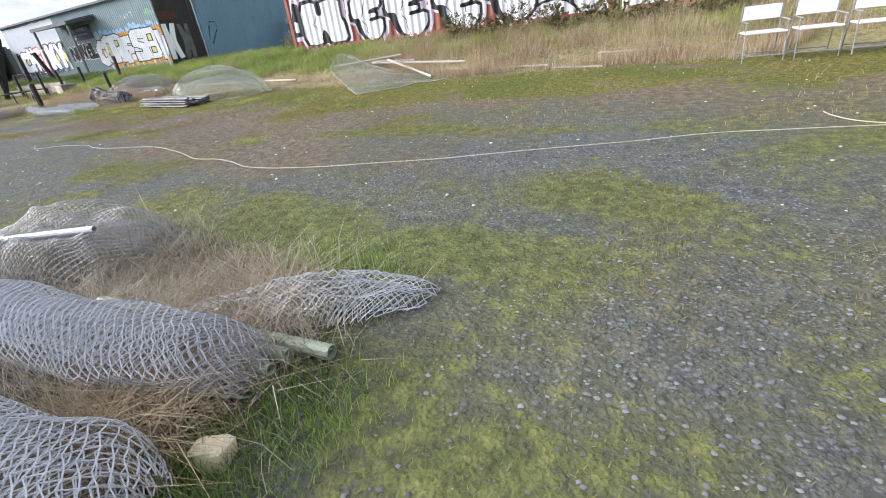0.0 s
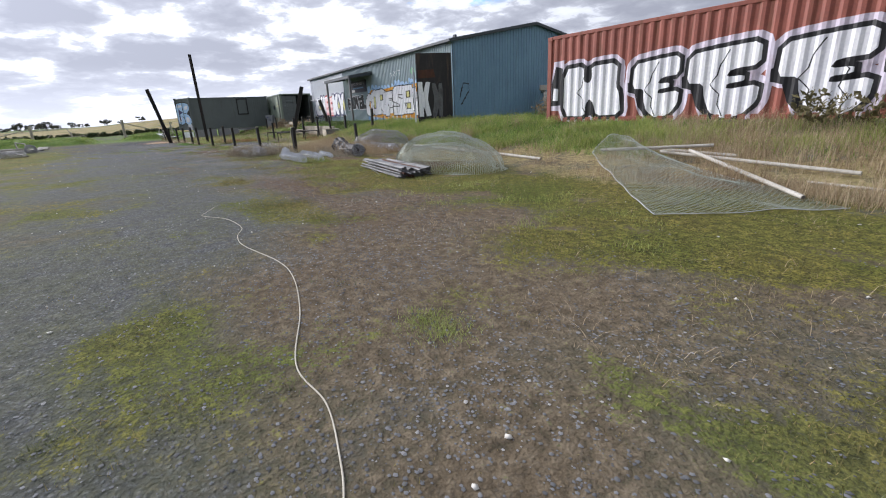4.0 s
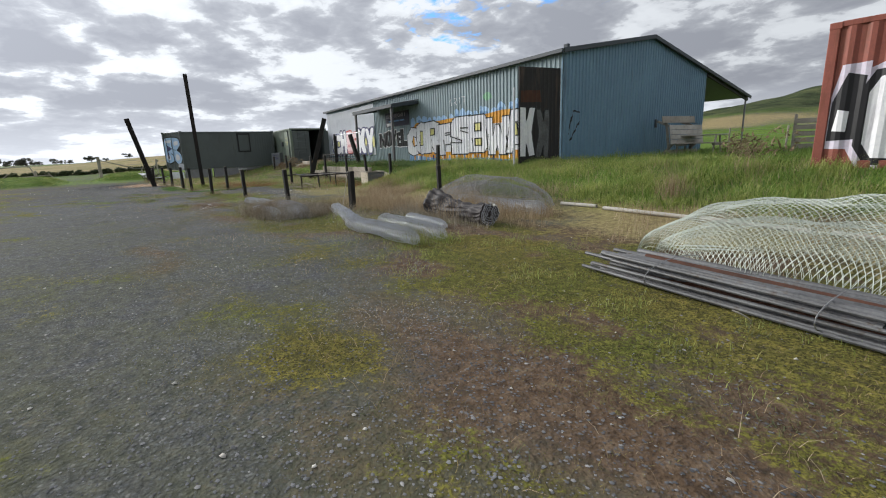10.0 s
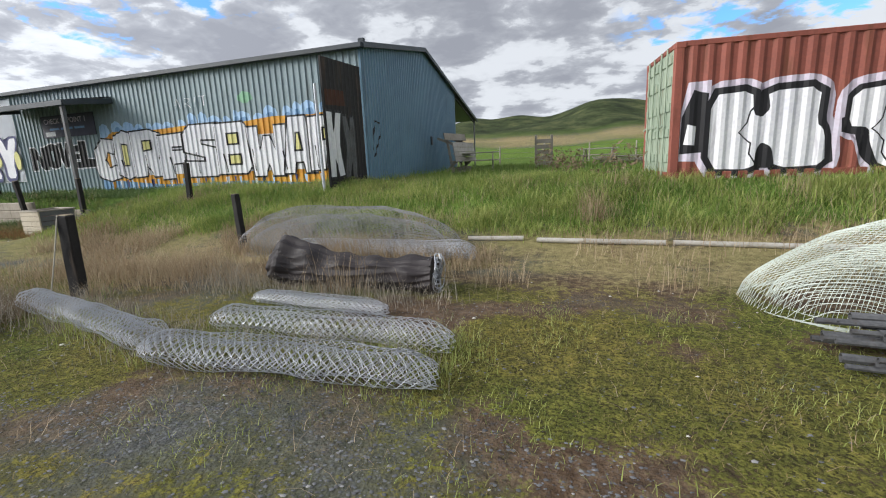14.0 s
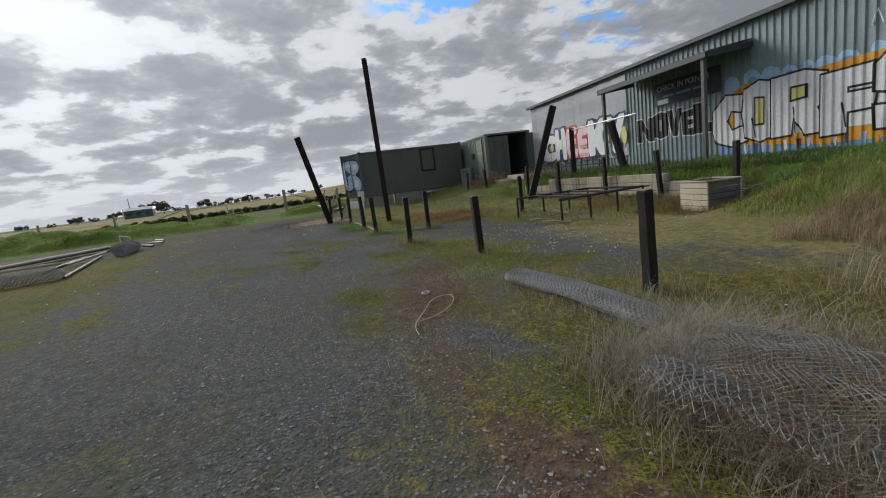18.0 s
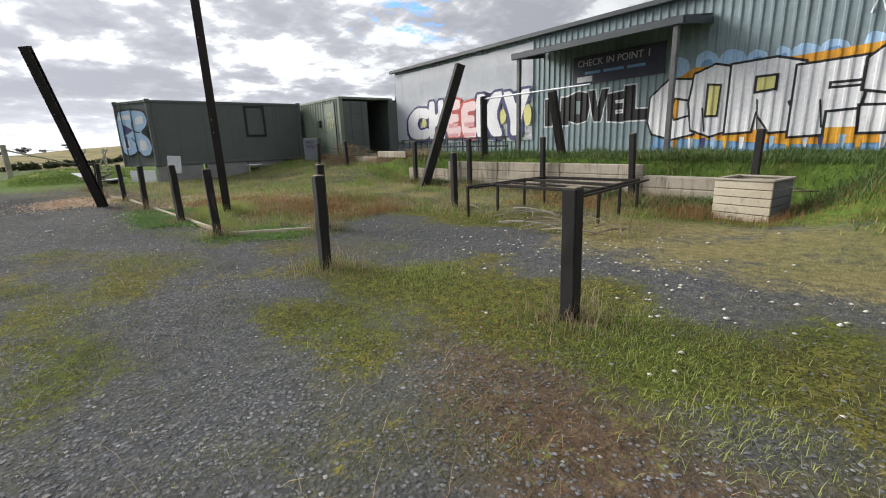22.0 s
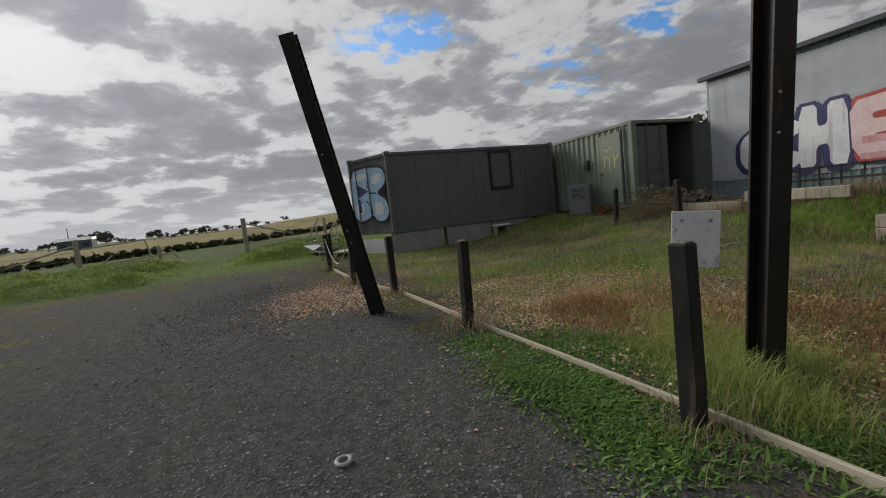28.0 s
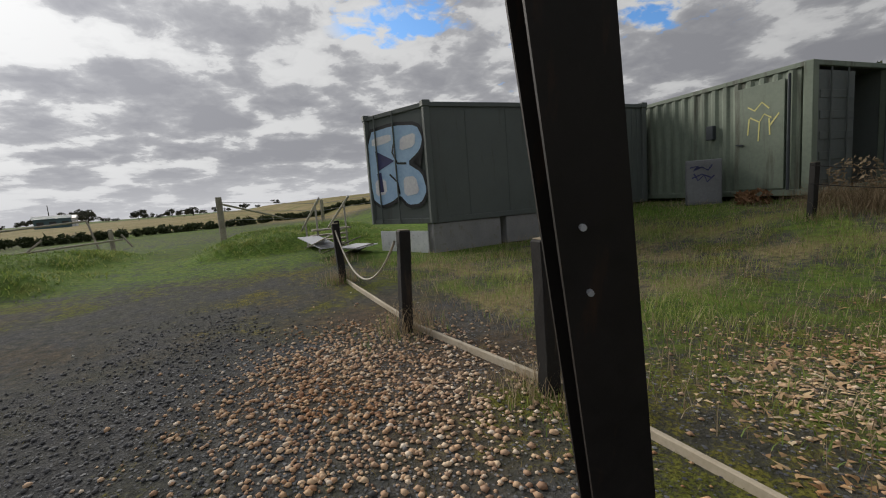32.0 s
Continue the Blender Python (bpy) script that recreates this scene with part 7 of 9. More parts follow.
# by the start of the walk
mesh_roll("chain_link_roll", ((-2.12, 0.10), (-2.75, -0.02), (-4.4, -0.1)), 0.20, "dense galvanised chain-link roll in dead grass", 0.05, 0.0028, GALV, 0.85, (1.0, 0.7, 0.45), 1)
mesh_roll("chain_link_roll", ((-2.0, -0.52), (-2.7, -0.62), (-4.4, -0.68)), 0.23, "dense galvanised chain-link roll tangled with dry stems", 0.05, 0.0028, GALV, 0.7, (1.0, 0.7, 0.45), 2)
mesh_heap("chain_link_tangle", (-2.35, 0.62), 0.75, 0.2, 0.16, "loose torn chain-link piece lying on pipes", 28, 0.05, 0.0026, GALV, 5, 0.0, 2)
mesh_heap("chain_link_tangle", (-4.6, 0.75), 0.9, 0.5, 0.35, "rusty mesh heap overgrown with dry grass", 10, 0.06, 0.0024, GALV_DULL, 6, 0.0, 2)
# the big pale dome beside the pole bundle
mesh_heap("chain_link_mound", (-13.05, 9.25), 1.95, 0.95, 0.78, "big billowing mound of pale green-tinged mesh", -4, 0.075, 0.0024, GALV_GREEN, 3, 0.1, 2, 0.45)
# the heap behind the black roll and the roll in front of it
mesh_heap("chain_link_mound", (-20.0, 11.35), 1.95, 0.75, 0.62, "low mound of dull chain-link mesh with dry grass through it", -3, 0.08, 0.0022, GALV_DULL, 8, 0.0, 2, 0.42)
mesh_roll("chain_link_roll", ((-17.75, 10.75), (-19.2, 10.8), (-20.6, 10.9)), 0.16, "chain-link roll lying under a mesh mound", 0.06, 0.0026, GALV, 0.85, (1.0, 0.8, 0.6), 12)
mesh_roll("chain_link_roll", ((-17.42, 7.3), (-18.5, 7.32), (-19.68, 7.38)), 0.145, "bright galvanised chain-link roll on mossy ground", 0.07, 0.003, GALV, 0.85, (1.0, 0.72), 3, 0.17)
mesh_roll("chain_link_roll", ((-17.44, 7.85), (-18.5, 7.94), (-19.65, 8.05)), 0.13, "chain-link roll with grass growing through it", 0.07, 0.003, GALV, 0.85, (1.0, 0.72), 4, 0.17)
mesh_roll("chain_link_roll", ((-18.2, 8.5), (-19.0, 8.62), (-19.75, 8.75)), 0.09, "thin chain-link roll sunk in dry grass", 0.065, 0.003, GALV, 0.8, (1.0, 0.7), 5, 0.17)
mesh_roll("chain_link_roll", ((-19.7, 7.5), (-20.6, 7.8), (-21.9, 8.22), (-22.4, 8.35)), 0.14, "bent chain-link roll reaching to a timber post", 0.07, 0.003, GALV, 0.8, (1.0, 0.72), 6, 0.2)
mesh_roll("chain_link_roll", ((-22.2, 6.85), (-23.0, 6.93), (-24.0, 6.9)), 0.14, "grey chain-link roll choked with dead stems", 0.06, 0.0028, GALV, 0.75, (1.0, 0.62), 7, 0.3)
mesh_heap("chain_link_tangle", (-23.1, 7.35), 1.35, 0.55, 0.27, "sagging grey chain-link tangle full of dead stems", -4, 0.055, 0.002, GALV_DULL, 14, 0.0, 2, 0.6)
mesh_roll("chain_link_roll", ((-24.5, 7.55), (-25.6, 7.55), (-26.75, 7.42)), 0.13, "flattened grey chain-link strip beside a post", 0.055, 0.0028, GALV, 0.7, (1.0, 0.8), 10)


# upright torn sheet by the red container
def leaning_sheet():
    at = Vector((-9.1, 10.9, land(-9.1, 10.9)))
    ob = thing("chain_link_sheet", at, "pale green mesh sheet slumped over posts and dead grass", "wire mesh", "loose chain-link mesh")

    def place(u, v):
        a, b = u / 60, v / 22 - 0.5
        w = 0.95 + 1.35 * a
        x, y = -0.6 + 3.6 * a + 0.61 * b * w, 0.4 - 2.75 * a + 0.79 * b * w
        z = 0.6 * (1 - a) ** 1.25 * (1 - 2.2 * b * b) + 0.06 * noise.noise((a * 6, b * 4, 2.0)) + 0.03
        return Vector((x, y, max(z, 0.012) + land(at.x + x, at.y + y) - at.z))

    raw_part("mesh_fold", *tubes(diamond_lines(place, 60, 22, 2), 0.0024), GALV_GREEN, ob)
    for edge in ([(0, k) for k in range(23)], [(k, 0) for k in range(61)], [(k, 22) for k in range(0, 40)], [(60, k) for k in range(23)]):
        raw_part("edge_wire", *tubes([[place(u, v) for u, v in edge]], 0.005, 4), GALV, ob)


leaning_sheet()


def loose_pipe(p, q, r, label, z0=0.0, z1=0.0, material=WHITE_PIPE, name="loose_pipe"):
    ob = thing(name, (*p, land(*p)), label, "pipe", "loose pipes")
    bm = bmesh.new()
    d = Vector(q) - Vector(p)
    hollow(bm, (0, 0, r + z0), (d.x, d.y, land(*q) - land(*p) + r + z1), r, 0.005, 10)
    part("pipe", bm, material, ob)


for p, q, z0, z1 in (((-8.25, 11.55), (-5.9, 9.62), 0.25, 0.03), ((-8.9, 11.7), (-5.7, 11.35), 0.16, 0.06), ((-9.9, 11.1), (-8.0, 11.95), 0.3, 0.25), ((-9.6, 12.1), (-7.6, 12.0), 0.1, 0.05), ((-4.6, 10.6), (-3.2, 10.3), 0.02, 0.02), ((-3.0, 9.9), (-1.9, 9.6), 0.0, 0.0), ((-6.2, 10.9), (-5.2, 10.8), 0.02, 0.02), ((-2.2, 11.2), (-0.6, 11.1), 0.05, 0.03)):
    loose_pipe(p, q, 0.032 if q[0] < -5.5 and z0 > 0.05 else 0.02, "dirty white pipe lying in dead grass", z0, z1)
for p, q, r in (((-1.92, 0.34), (-3.6, 0.30), 0.035), ((-2.10, 0.26), (-3.8, 0.2), 0.035), ((-2.12, 0.17), (-3.7, 0.14), 0.03)):
    loose_pipe(p, q, r, "mossy galvanised pipe under a mesh roll", 0.02, 0.02, PIPE_GREEN)
loose_pipe((-4.15, 0.68), (-5.6, 0.15), 0.025, "thin grey pipe lying over the mesh", 0.28, 0.22, GALV)


# ---- bundle of poles ----
def pole_bundle():
    ob = thing("pole_bundle", (-12.3, 7.85, land(-12.3, 7.85)), "bundle of grey fence pipes tied with wire", "pipes")
    rng = random.Random(11)
    d = Vector((-2.36, 0.35, 0))
    cross = Vector((0.146, 0.989, 0))
    for k in range(38):
        row, col = k // 12, k % 12
        y = -0.38 + 0.07 * col + 0.045 * (row % 2) + rng.uniform(-0.02, 0.02)
        z = 0.035 + 0.062 * row
        a = rng.uniform(-0.25, 0.12)
        b = rng.uniform(-0.3, 0.3)
        sw = rng.uniform(-0.08, 0.08)
        bm = bmesh.new()
        hollow(bm, cross * y + d.normalized() * a + Vector((0, 0, z)), d + d.normalized() * b + cross * (y * 0.8 + sw) + Vector((0, 0, z + rng.uniform(0, 0.03))), rng.choice((0.016, 0.02, 0.024, 0.032)), 0.004, 8)
        part("pipe", bm, RUST if k % 9 == 4 else PIPE, ob)
    for f in (0.16, 0.72):
        c = d * f
        ring = [c + cross * (0.5 * math.cos(t)) + Vector((0, 0, 0.14 + 0.14 * math.sin(t))) for t in np.linspace(0, 2 * math.pi, 25)]
        raw_part("tie_wire", *tubes([ring], 0.005, 4), GALV_DULL, ob)
    loop = [d * 0.42 + Vector((0.0, -0.45, 0.2)) + Vector((0.16 * math.cos(t), -0.10 - 0.12 * math.sin(t), -0.17 + 0.1 * math.sin(t))) for t in np.linspace(-2.5, 1.2, 16)]
    raw_part("loose_tie", *tubes([loop], 0.007, 4), ROPE, ob)


pole_bundle()


# ---- black shade cloth roll ----
def shade_roll():
    at = Vector((-17.95, 9.35, land(-17.95, 9.35)))
    ob = thing("shade_cloth_roll", at, "rolled black shade cloth with a mesh core showing at its end", "cloth roll")
    n, m = 60, 72
    verts, faces = [], []
    for i in range(n + 1):
        f = i / n
        c = Vector((-2.15 * f, 0.27 * f, 0))
        r = (0.24 + 0.05 * f + 0.05 * noise.noise((f * 6, 0, 1)) - 0.05 * math.sin(f * math.pi)) * (1 - 0.35 * smooth_step(0.88, 1.0, f))
        for k in range(m):
            t = 2 * math.pi * k / m
            rr = r * (1 + 0.17 * noise.noise((f * 9, math.cos(t) * 1.5, math.sin(t) * 1.5)) + 0.10 * (0.5 - abs(math.sin(4.5 * t + 3 * f + 2 * noise.noise((f * 4, t, 3))))) + 0.06 * (0.5 - abs(math.sin(8 * t - 5 * f + 2 * noise.noise((f * 6, t, 7))))))
            z = r * 0.84 + rr * math.sin(t) * 0.84
            if math.sin(t) > 0:
                z += 0.10 * math.exp(-(((f - 0.82) / 0.2) ** 2)) * math.sin(t)
            verts.append((c.x, c.y + rr * math.cos(t) * 1.05, max(z, 0.004)))
    for i in range(n):
        for k in range(m):
            j = (k + 1) % m
            faces.append((i * m + k, i * m + j, (i + 1) * m + j, (i + 1) * m + k))
    faces.append(tuple(n * m + k for k in range(m)))
    faces.append(tuple(k for k in range(m))[::-1])
    raw_part("cloth", verts, faces, SHADE_CLOTH, ob)
    lines = []
    for ring in range(4):
        r = 0.21 - 0.045 * ring
        lines.append([Vector((0.03 + 0.02 * math.sin(3 * t), r * math.cos(t), 0.21 + r * math.sin(t))) for t in np.linspace(0, 2 * math.pi, 30)])
    lines.append([Vector((0.05 + 0.015 * (k % 2), (0.235 - 0.045 * (k % 2)) * math.cos(k * 0.196), 0.215 + (0.205 - 0.045 * (k % 2)) * math.sin(k * 0.196))) for k in range(33)])
    for k in range(16):
        t = k * 0.393
        lines.append([Vector((0.04 * math.sin(k), q * math.cos(t + q), 0.21 + q * math.sin(t + q))) for q in np.linspace(0.05, 0.22, 6)])
    raw_part("mesh_core", *tubes(lines, 0.005, 4), GALV, ob)


shade_roll()


# ---- hose, disc, stones ----
def ground_line(name, pts, r, material, label, category, lift=0.0, rise=None):
    at = Vector((*pts[0], land(*pts[0])))
    ob = thing(name, at, label, category)
    dense = []
    for i in range(len(pts) - 1):
        p0, p1, p2, p3 = (Vector(pts[max(i - 1, 0)]), Vector(pts[i]), Vector(pts[i + 1]), Vector(pts[min(i + 2, len(pts) - 1)]))
        for k in range(10):
            t = k / 10
            q = 0.5 * (2 * p1 + (p2 - p0) * t + (2 * p0 - 5 * p1 + 4 * p2 - p3) * t * t + (3 * p1 - p0 - 3 * p2 + p3) * t**3)
            dense.append(q)
    dense.append(Vector(pts[-1]))
    line = [Vector((q.x, q.y, land(q.x, q.y) + r + lift + (rise(i / len(dense)) if rise else 0.0))) - at for i, q in enumerate(dense)]
    raw_part("line", *tubes([line], r, 8), material, ob, smooth=True)
    return ob


ground_line("garden_hose", ((2.6, 4.35), (1.3, 4.42), (0.32, 4.3), (-0.15, 4.23), (-0.94, 3.96), (-2.1, 3.53), (-3.29, 3.12), (-4.3, 2.92), (-5.11, 2.89), (-5.6, 3.06), (-6.04, 3.18), (-6.5, 3.19), (-7.18, 3.46), (-7.9, 3.66), (-8.47, 3.70), (-9.28, 3.58), (-9.75, 3.63), (-10.2, 3.78), (-10.88, 3.75), (-11.4, 3.53), (-11.68, 3.62), (-12.1, 3.81)), 0.0045, ROPE, "long pale hose snaking over the gravel", "hose")
ground_line("wire_loop", ((-25.6, 5.92), (-25.77, 5.94), (-25.94, 5.99), (-26.1, 6.08), (-26.38, 6.24), (-26.53, 6.33), (-26.63, 6.46), (-26.61, 6.57), (-26.45, 6.56), (-26.26, 6.47), (-26.11, 6.34), (-26.0, 6.19), (-25.96, 6.06), (-25.94, 6.01)), 0.004, ROPE, "thin pale cord looped on red-brown soil", "cord", 0.02)
ground_line("garden_hose", ((0.78, 4.95), (0.82, 4.8), (0.95, 4.6), (1.2, 4.45), (1.6, 4.3)), 0.0045, ROPE, "loose pale hose end in the grass", "hose")


def disc(x, y, label, r=0.085):
    ob = thing("plastic_disc", (x, y, land(x, y) + 0.012), label, "disc", "plastic discs")
    bm = bmesh.new()
    sides = 24
    rings = []
    for rad, z in ((0.03, 0.0), (0.03, 0.012), (r * 0.8, 0.016), (r, 0.010), (r, 0.0)):
        rings.append([bm.verts.new((rad * math.cos(2 * math.pi * i / sides), rad * math.sin(2 * math.pi * i / sides), z)) for i in range(sides)])
    for a, b in zip(rings, rings[1:] + rings[:1]):
        for i in range(sides):
            bm.faces.new((a[i], a[(i + 1) % sides], b[(i + 1) % sides], b[i]))
    part("ring", bm, PLATE, ob)
    ob.matrix_basis = ob.matrix_basis @ pose(0, 0, 0, 4, 3, 0)


disc(-26.92, 6.38, "white plastic disc with a hole, lying on red-brown soil", 0.05)
disc(-37.3, 5.3, "grey-white plastic disc lying on the gravel track", 0.05)


def cut_stone():
    ob = thing("cut_stone", (-2.03, -0.22, land(-2.03, -0.22)), "pale yellow broken block of stone in the grass", "stone", turn=20)
    bm = bmesh.new()
    block(bm, (-0.064, -0.05, -0.02), (0.064, 0.05, 0.075), 0.012)
    rng = random.Random(5)
    for v in bm.verts:
        v.co += Vector((rng.uniform(-0.012, 0.012), rng.uniform(-0.012, 0.012), rng.uniform(-0.008, 0.008)))
    part("stone", bm, STONE, ob)


cut_stone()


# ---- white folding chairs by the bank ----
def chair():
    ob = thing("metal_patio_chair", (0.72, 9.3, land(0.72, 9.3)), "white metal patio chair with a solid back, rusting frame", "chair", "white chairs by the bank", turn=8)
    bm = bmesh.new()
    beam(bm, (-0.28, 0.07, 0.75), (0.28, 0.07, 0.75), 0.02, 0.22, 0.006)
    part("backrest", bm, WHITE_PAINT, ob)
    bm = bmesh.new()
    block(bm, (-0.30, -0.38, 0.44), (0.30, 0.05, 0.47), 0.008)
    part("seat", bm, WHITE_PAINT, ob)
    for x in (-0.30, 0.30):
        for p, q in (((x, 0.06, 0.87), (x, 0.12, -0.02)), ((x, -0.30, 0.62), (x, -0.4, -0.02)), ((x, -0.40, 0.62), (x, 0.07, 0.64))):
            bm = bmesh.new()
            rod(bm, p, q, 0.010, 8)
            part("leg" if q[2] < 0.1 else "arm", bm, GALV_DULL, ob)
    for y in (-0.4, 0.1):
        bm = bmesh.new()
        rod(bm, (-0.30, y, 0.1), (0.30, y, 0.1), 0.011, 8)
        part("stretcher", bm, GALV_DULL, ob)
    return ob


first_chair = chair()
for k, (cx, cy, tz) in enumerate(((1.5, 9.42, 5), (2.3, 9.5, 2))):
    copy_thing(first_chair, pose(cx, cy, land(cx, cy), 0, 0, tz))


# ---- picnic tables and scrap beside the gable ----
def picnic_table(at, turn, label, tip=0.0):
    ob = thing("picnic_table", at, label, "table", "picnic tables by the shed", turn=turn)
    for k in range(4):
        bm = bmesh.new()
        block(bm, (-0.9, -0.36 + 0.185 * k, 0.71), (0.9, -0.36 + 0.185 * k + 0.17, 0.75), 0.006)
        part("top_board", bm, WHITE_PIPE, ob)
    for y in (-0.78, 0.52):
        bm = bmesh.new()
        block(bm, (-0.9, y, 0.42), (0.9, y + 0.26, 0.46), 0.006)
        part("bench_board", bm, GREY_TIMBER, ob)
    for x in (-0.62, 0.62):
        for s in (-1, 1):
            bm = bmesh.new()
            beam(bm, (x, s * 0.28, 0.70), (x, s * 0.68, 0.0), 0.045, 0.09)
            part("leg", bm, GREY_TIMBER, ob)
        bm = bmesh.new()
        beam(bm, (x, -0.74, 0.39), (x, 0.74, 0.39), 0.045, 0.09)
        part("cross_bar", bm, GREY_TIMBER, ob)
    if tip:
        ob.matrix_basis = ob.matrix_basis @ pose(0, 0, 0, tip, 0, 0)
    return ob


picnic_table((-19.6, 22.3, land(-19.6, 22.3)), 8, "grey weathered picnic table beside the blue gable")
picnic_table((-20.75, 22.4, land(-20.7, 22.4) + 0.66), 75, "grey picnic table tipped on its side against the shed", 80)
picnic_table((-14.6, 27.5, land(-14.6, 27.5)), -12, "grey weathered picnic table in long grass")


def yard_fence():
    ob = thing("wire_fence", (-22, 35, 0), "old paddock fence with timber posts and wires behind the shed", "fence")
    spots = [(-4 + 2.9 * k, 0.25 * k) for k in range(13)]
    for k, (x, y) in enumerate(spots):
        z = land(-22 + x, 35 + y)
        bm = bmesh.new()
        rod(bm, (x, y, z - 0.2), (x + 0.03, y, z + 1.2 + 0.25 * (k % 3 == 0)), 0.055, 8, 0.045)
        part("post", bm, GREY_TIMBER, ob)
    for h in (0.4, 0.75, 1.05):
        raw_part("wire", *tubes([[Vector((x, y, land(-22 + x, 35 + y) + h)) for x, y in spots]], 0.008, 3), GALV_DULL, ob)


yard_fence()


def stock_yard():
    for i, (x, y, w) in enumerate(((-17.1, 25.6, 0.8),)):
        ob = thing("timber_pallet_panel", (x, y, land(x, y)), "grey timber panel standing in the grass", "panel", "timber panels by the shed", turn=10 + 8 * i)
        for k in range(5):
            bm = bmesh.new()
            block(bm, (-w / 2, 0, 0.1 + 0.24 * k), (w / 2, 0.025, 0.28 + 0.24 * k), 0.004)
            part("board", bm, GREY_TIMBER, ob)
        for xx in (-w / 2 + 0.05, w / 2 - 0.05):
            bm = bmesh.new()
            block(bm, (xx - 0.05, 0.027, -0.05), (xx + 0.05, 0.11, 1.42), 0.006)
            part("upright", bm, GREY_TIMBER, ob)


stock_yard()


def plank_pile(x, y, turn, label, n=5):
    ob = thing("plank_pile", (x, y, land(x, y)), label, "planks", "plank piles", turn=turn)
    rng = random.Random(int(x * 10))
    for k in range(n):
        bm = bmesh.new()
        zz = 0.05 + 0.05 * k
        beam(bm, (-1.0 + rng.uniform(-0.2, 0.2), rng.uniform(-0.2, 0.2), zz), (1.0 + rng.uniform(-0.3, 0.3), rng.uniform(-0.2, 0.2), zz + rng.uniform(-0.01, 0.05)), 0.14, 0.04, 0.004)
        part("plank", bm, GREY_TIMBER, ob)


plank_pile(-13.9, 25.5, 12, "pile of grey planks in the long grass", 7)
plank_pile(-12.0, 26.8, -20, "pile of grey planks in the long grass", 5)


# ---- wall-foot bits by the containers ----
def meter_cabinet():
    ob = thing("utility_cabinet", (-46.75, 15.2, land(-46.75, 15.2) - 0.02), "pale grey utility cabinet with a purple scrawl", "cabinet", turn=38)
    bm = bmesh.new()
    block(bm, (-0.36, -0.2, 0), (0.36, 0.2, 1.02), 0.015)
    part("body", bm, CABINET, ob)
    bm = bmesh.new()
    block(bm, (-0.33, -0.215, 0.05), (0.33, -0.2, 0.97), 0.006)
    part("door", bm, CABINET, ob)
    o = ob.matrix_basis.translation
    sh = Sheet((o.x - 0.33, o.y - 0.218), (o.x + 0.33, o.y - 0.218), (0, -1), 9, 0)
    for pts in ([(0.06, 0.86), (0.2, 0.88), (0.12, 0.78), (0.3, 0.86), (0.42, 0.78), (0.5, 0.9)], [(0.1, 0.62), (0.3, 0.7), (0.5, 0.6)], [(0.14, 0.72), (0.22, 0.56), (0.34, 0.68), (0.4, 0.52), (0.54, 0.66)]):
        sh.paint("purple_scrawl", [stroke([(x, z + o.z) for x, z in pts], 0.03)], 1, NAVY_SPRAY, ob)


meter_cabinet()


def hand_rail():
    ob = thing("stair_handrail", (-51.9, 7.2, land(-51.9, 7.2)), "pair of pale handrails rising beside the container", "handrail")
    for k in (0, 1):
        y = 0.75 * k
        bm = bmesh.new()
        rod(bm, (-1.25, y - 0.3, 0.55), (0.55, y, 1.42), 0.03)
        part("rail", bm, WHITE_PIPE, ob)
        for f in (0.25, 0.8):
            bm = bmesh.new()
            rod(bm, (-1.25 + 1.8 * f, y - 0.3 + 0.3 * f, 0.0), (-1.25 + 1.8 * f, y - 0.3 + 0.3 * f, 0.55 + 0.87 * f), 0.025)
            part("baluster", bm, WHITE_PIPE, ob)
    for k in range(4):
        bm = bmesh.new()
        block(bm, (-0.9 + 0.3 * k, -0.2, 0.1 + 0.16 * k), (-0.62 + 0.3 * k, 0.8, 0.14 + 0.16 * k), 0.005)
        part("tread", bm, GREY_TIMBER, ob)


hand_rail()


def scrap_sheets():
    rng = random.Random(8)
    for k in range(5):
        x, y = -50.3 + rng.uniform(-0.8, 0.8), 7.4 + rng.uniform(-0.4, 0.5)
        ob = thing("scrap_sheet", (x, y, land(x, y) + 0.05 + 0.1 * k), "white scrap sheet in a heap by the container", "scrap", "scrap heap", turn=rng.uniform(0, 90))
        bm = bmesh.new()
        block(bm, (-0.5, -0.3, 0), (0.5, 0.3, 0.02), 0.003)
        part("sheet", bm, WHITE_PAINT if k % 2 else GREY_TIMBER, ob)
        ob.matrix_basis = ob.matrix_basis @ pose(0, 0, 0, rng.uniform(-18, 18), rng.uniform(-18, 18), 0)


scrap_sheets()


def sagging_rope(p, q, sag, name="slack_rope", label="pale rope hanging slack between two posts", r=0.012, material=ROPE):
    at = Vector(p)
    ob = thing(name, at, label, "rope", "ropes between posts")
    line = []
    for k in range(21):
        t = k / 20
        v = Vector(p).lerp(Vector(q), t)
        v.z -= sag * 4 * t * (1 - t)
        line.append(v - at)
    raw_part("rope", *tubes([line], r, 6), material, ob, smooth=True)


sagging_rope((-43.75, 6.68, 0.88), (-46.8, 6.70, 0.85), 0.55)
sagging_rope((-44.0, 13.95, 1.3), (-41.0, 14.5, 1.25), 0.15, "slack_wire", "thin wires between posts by the container", 0.007, DARK_STEEL)
sagging_rope((-44.0, 13.95, 1.0), (-41.0, 14.5, 0.95), 0.12, "slack_wire", "thin wires between posts by the container", 0.007, DARK_STEEL)
sagging_rope((-22.05, 8.60, 0.98), (-22.18, 8.45, 0.1), 0.02, "hanging_cord", "pale cord hanging down a timber post", 0.008, ROPE)


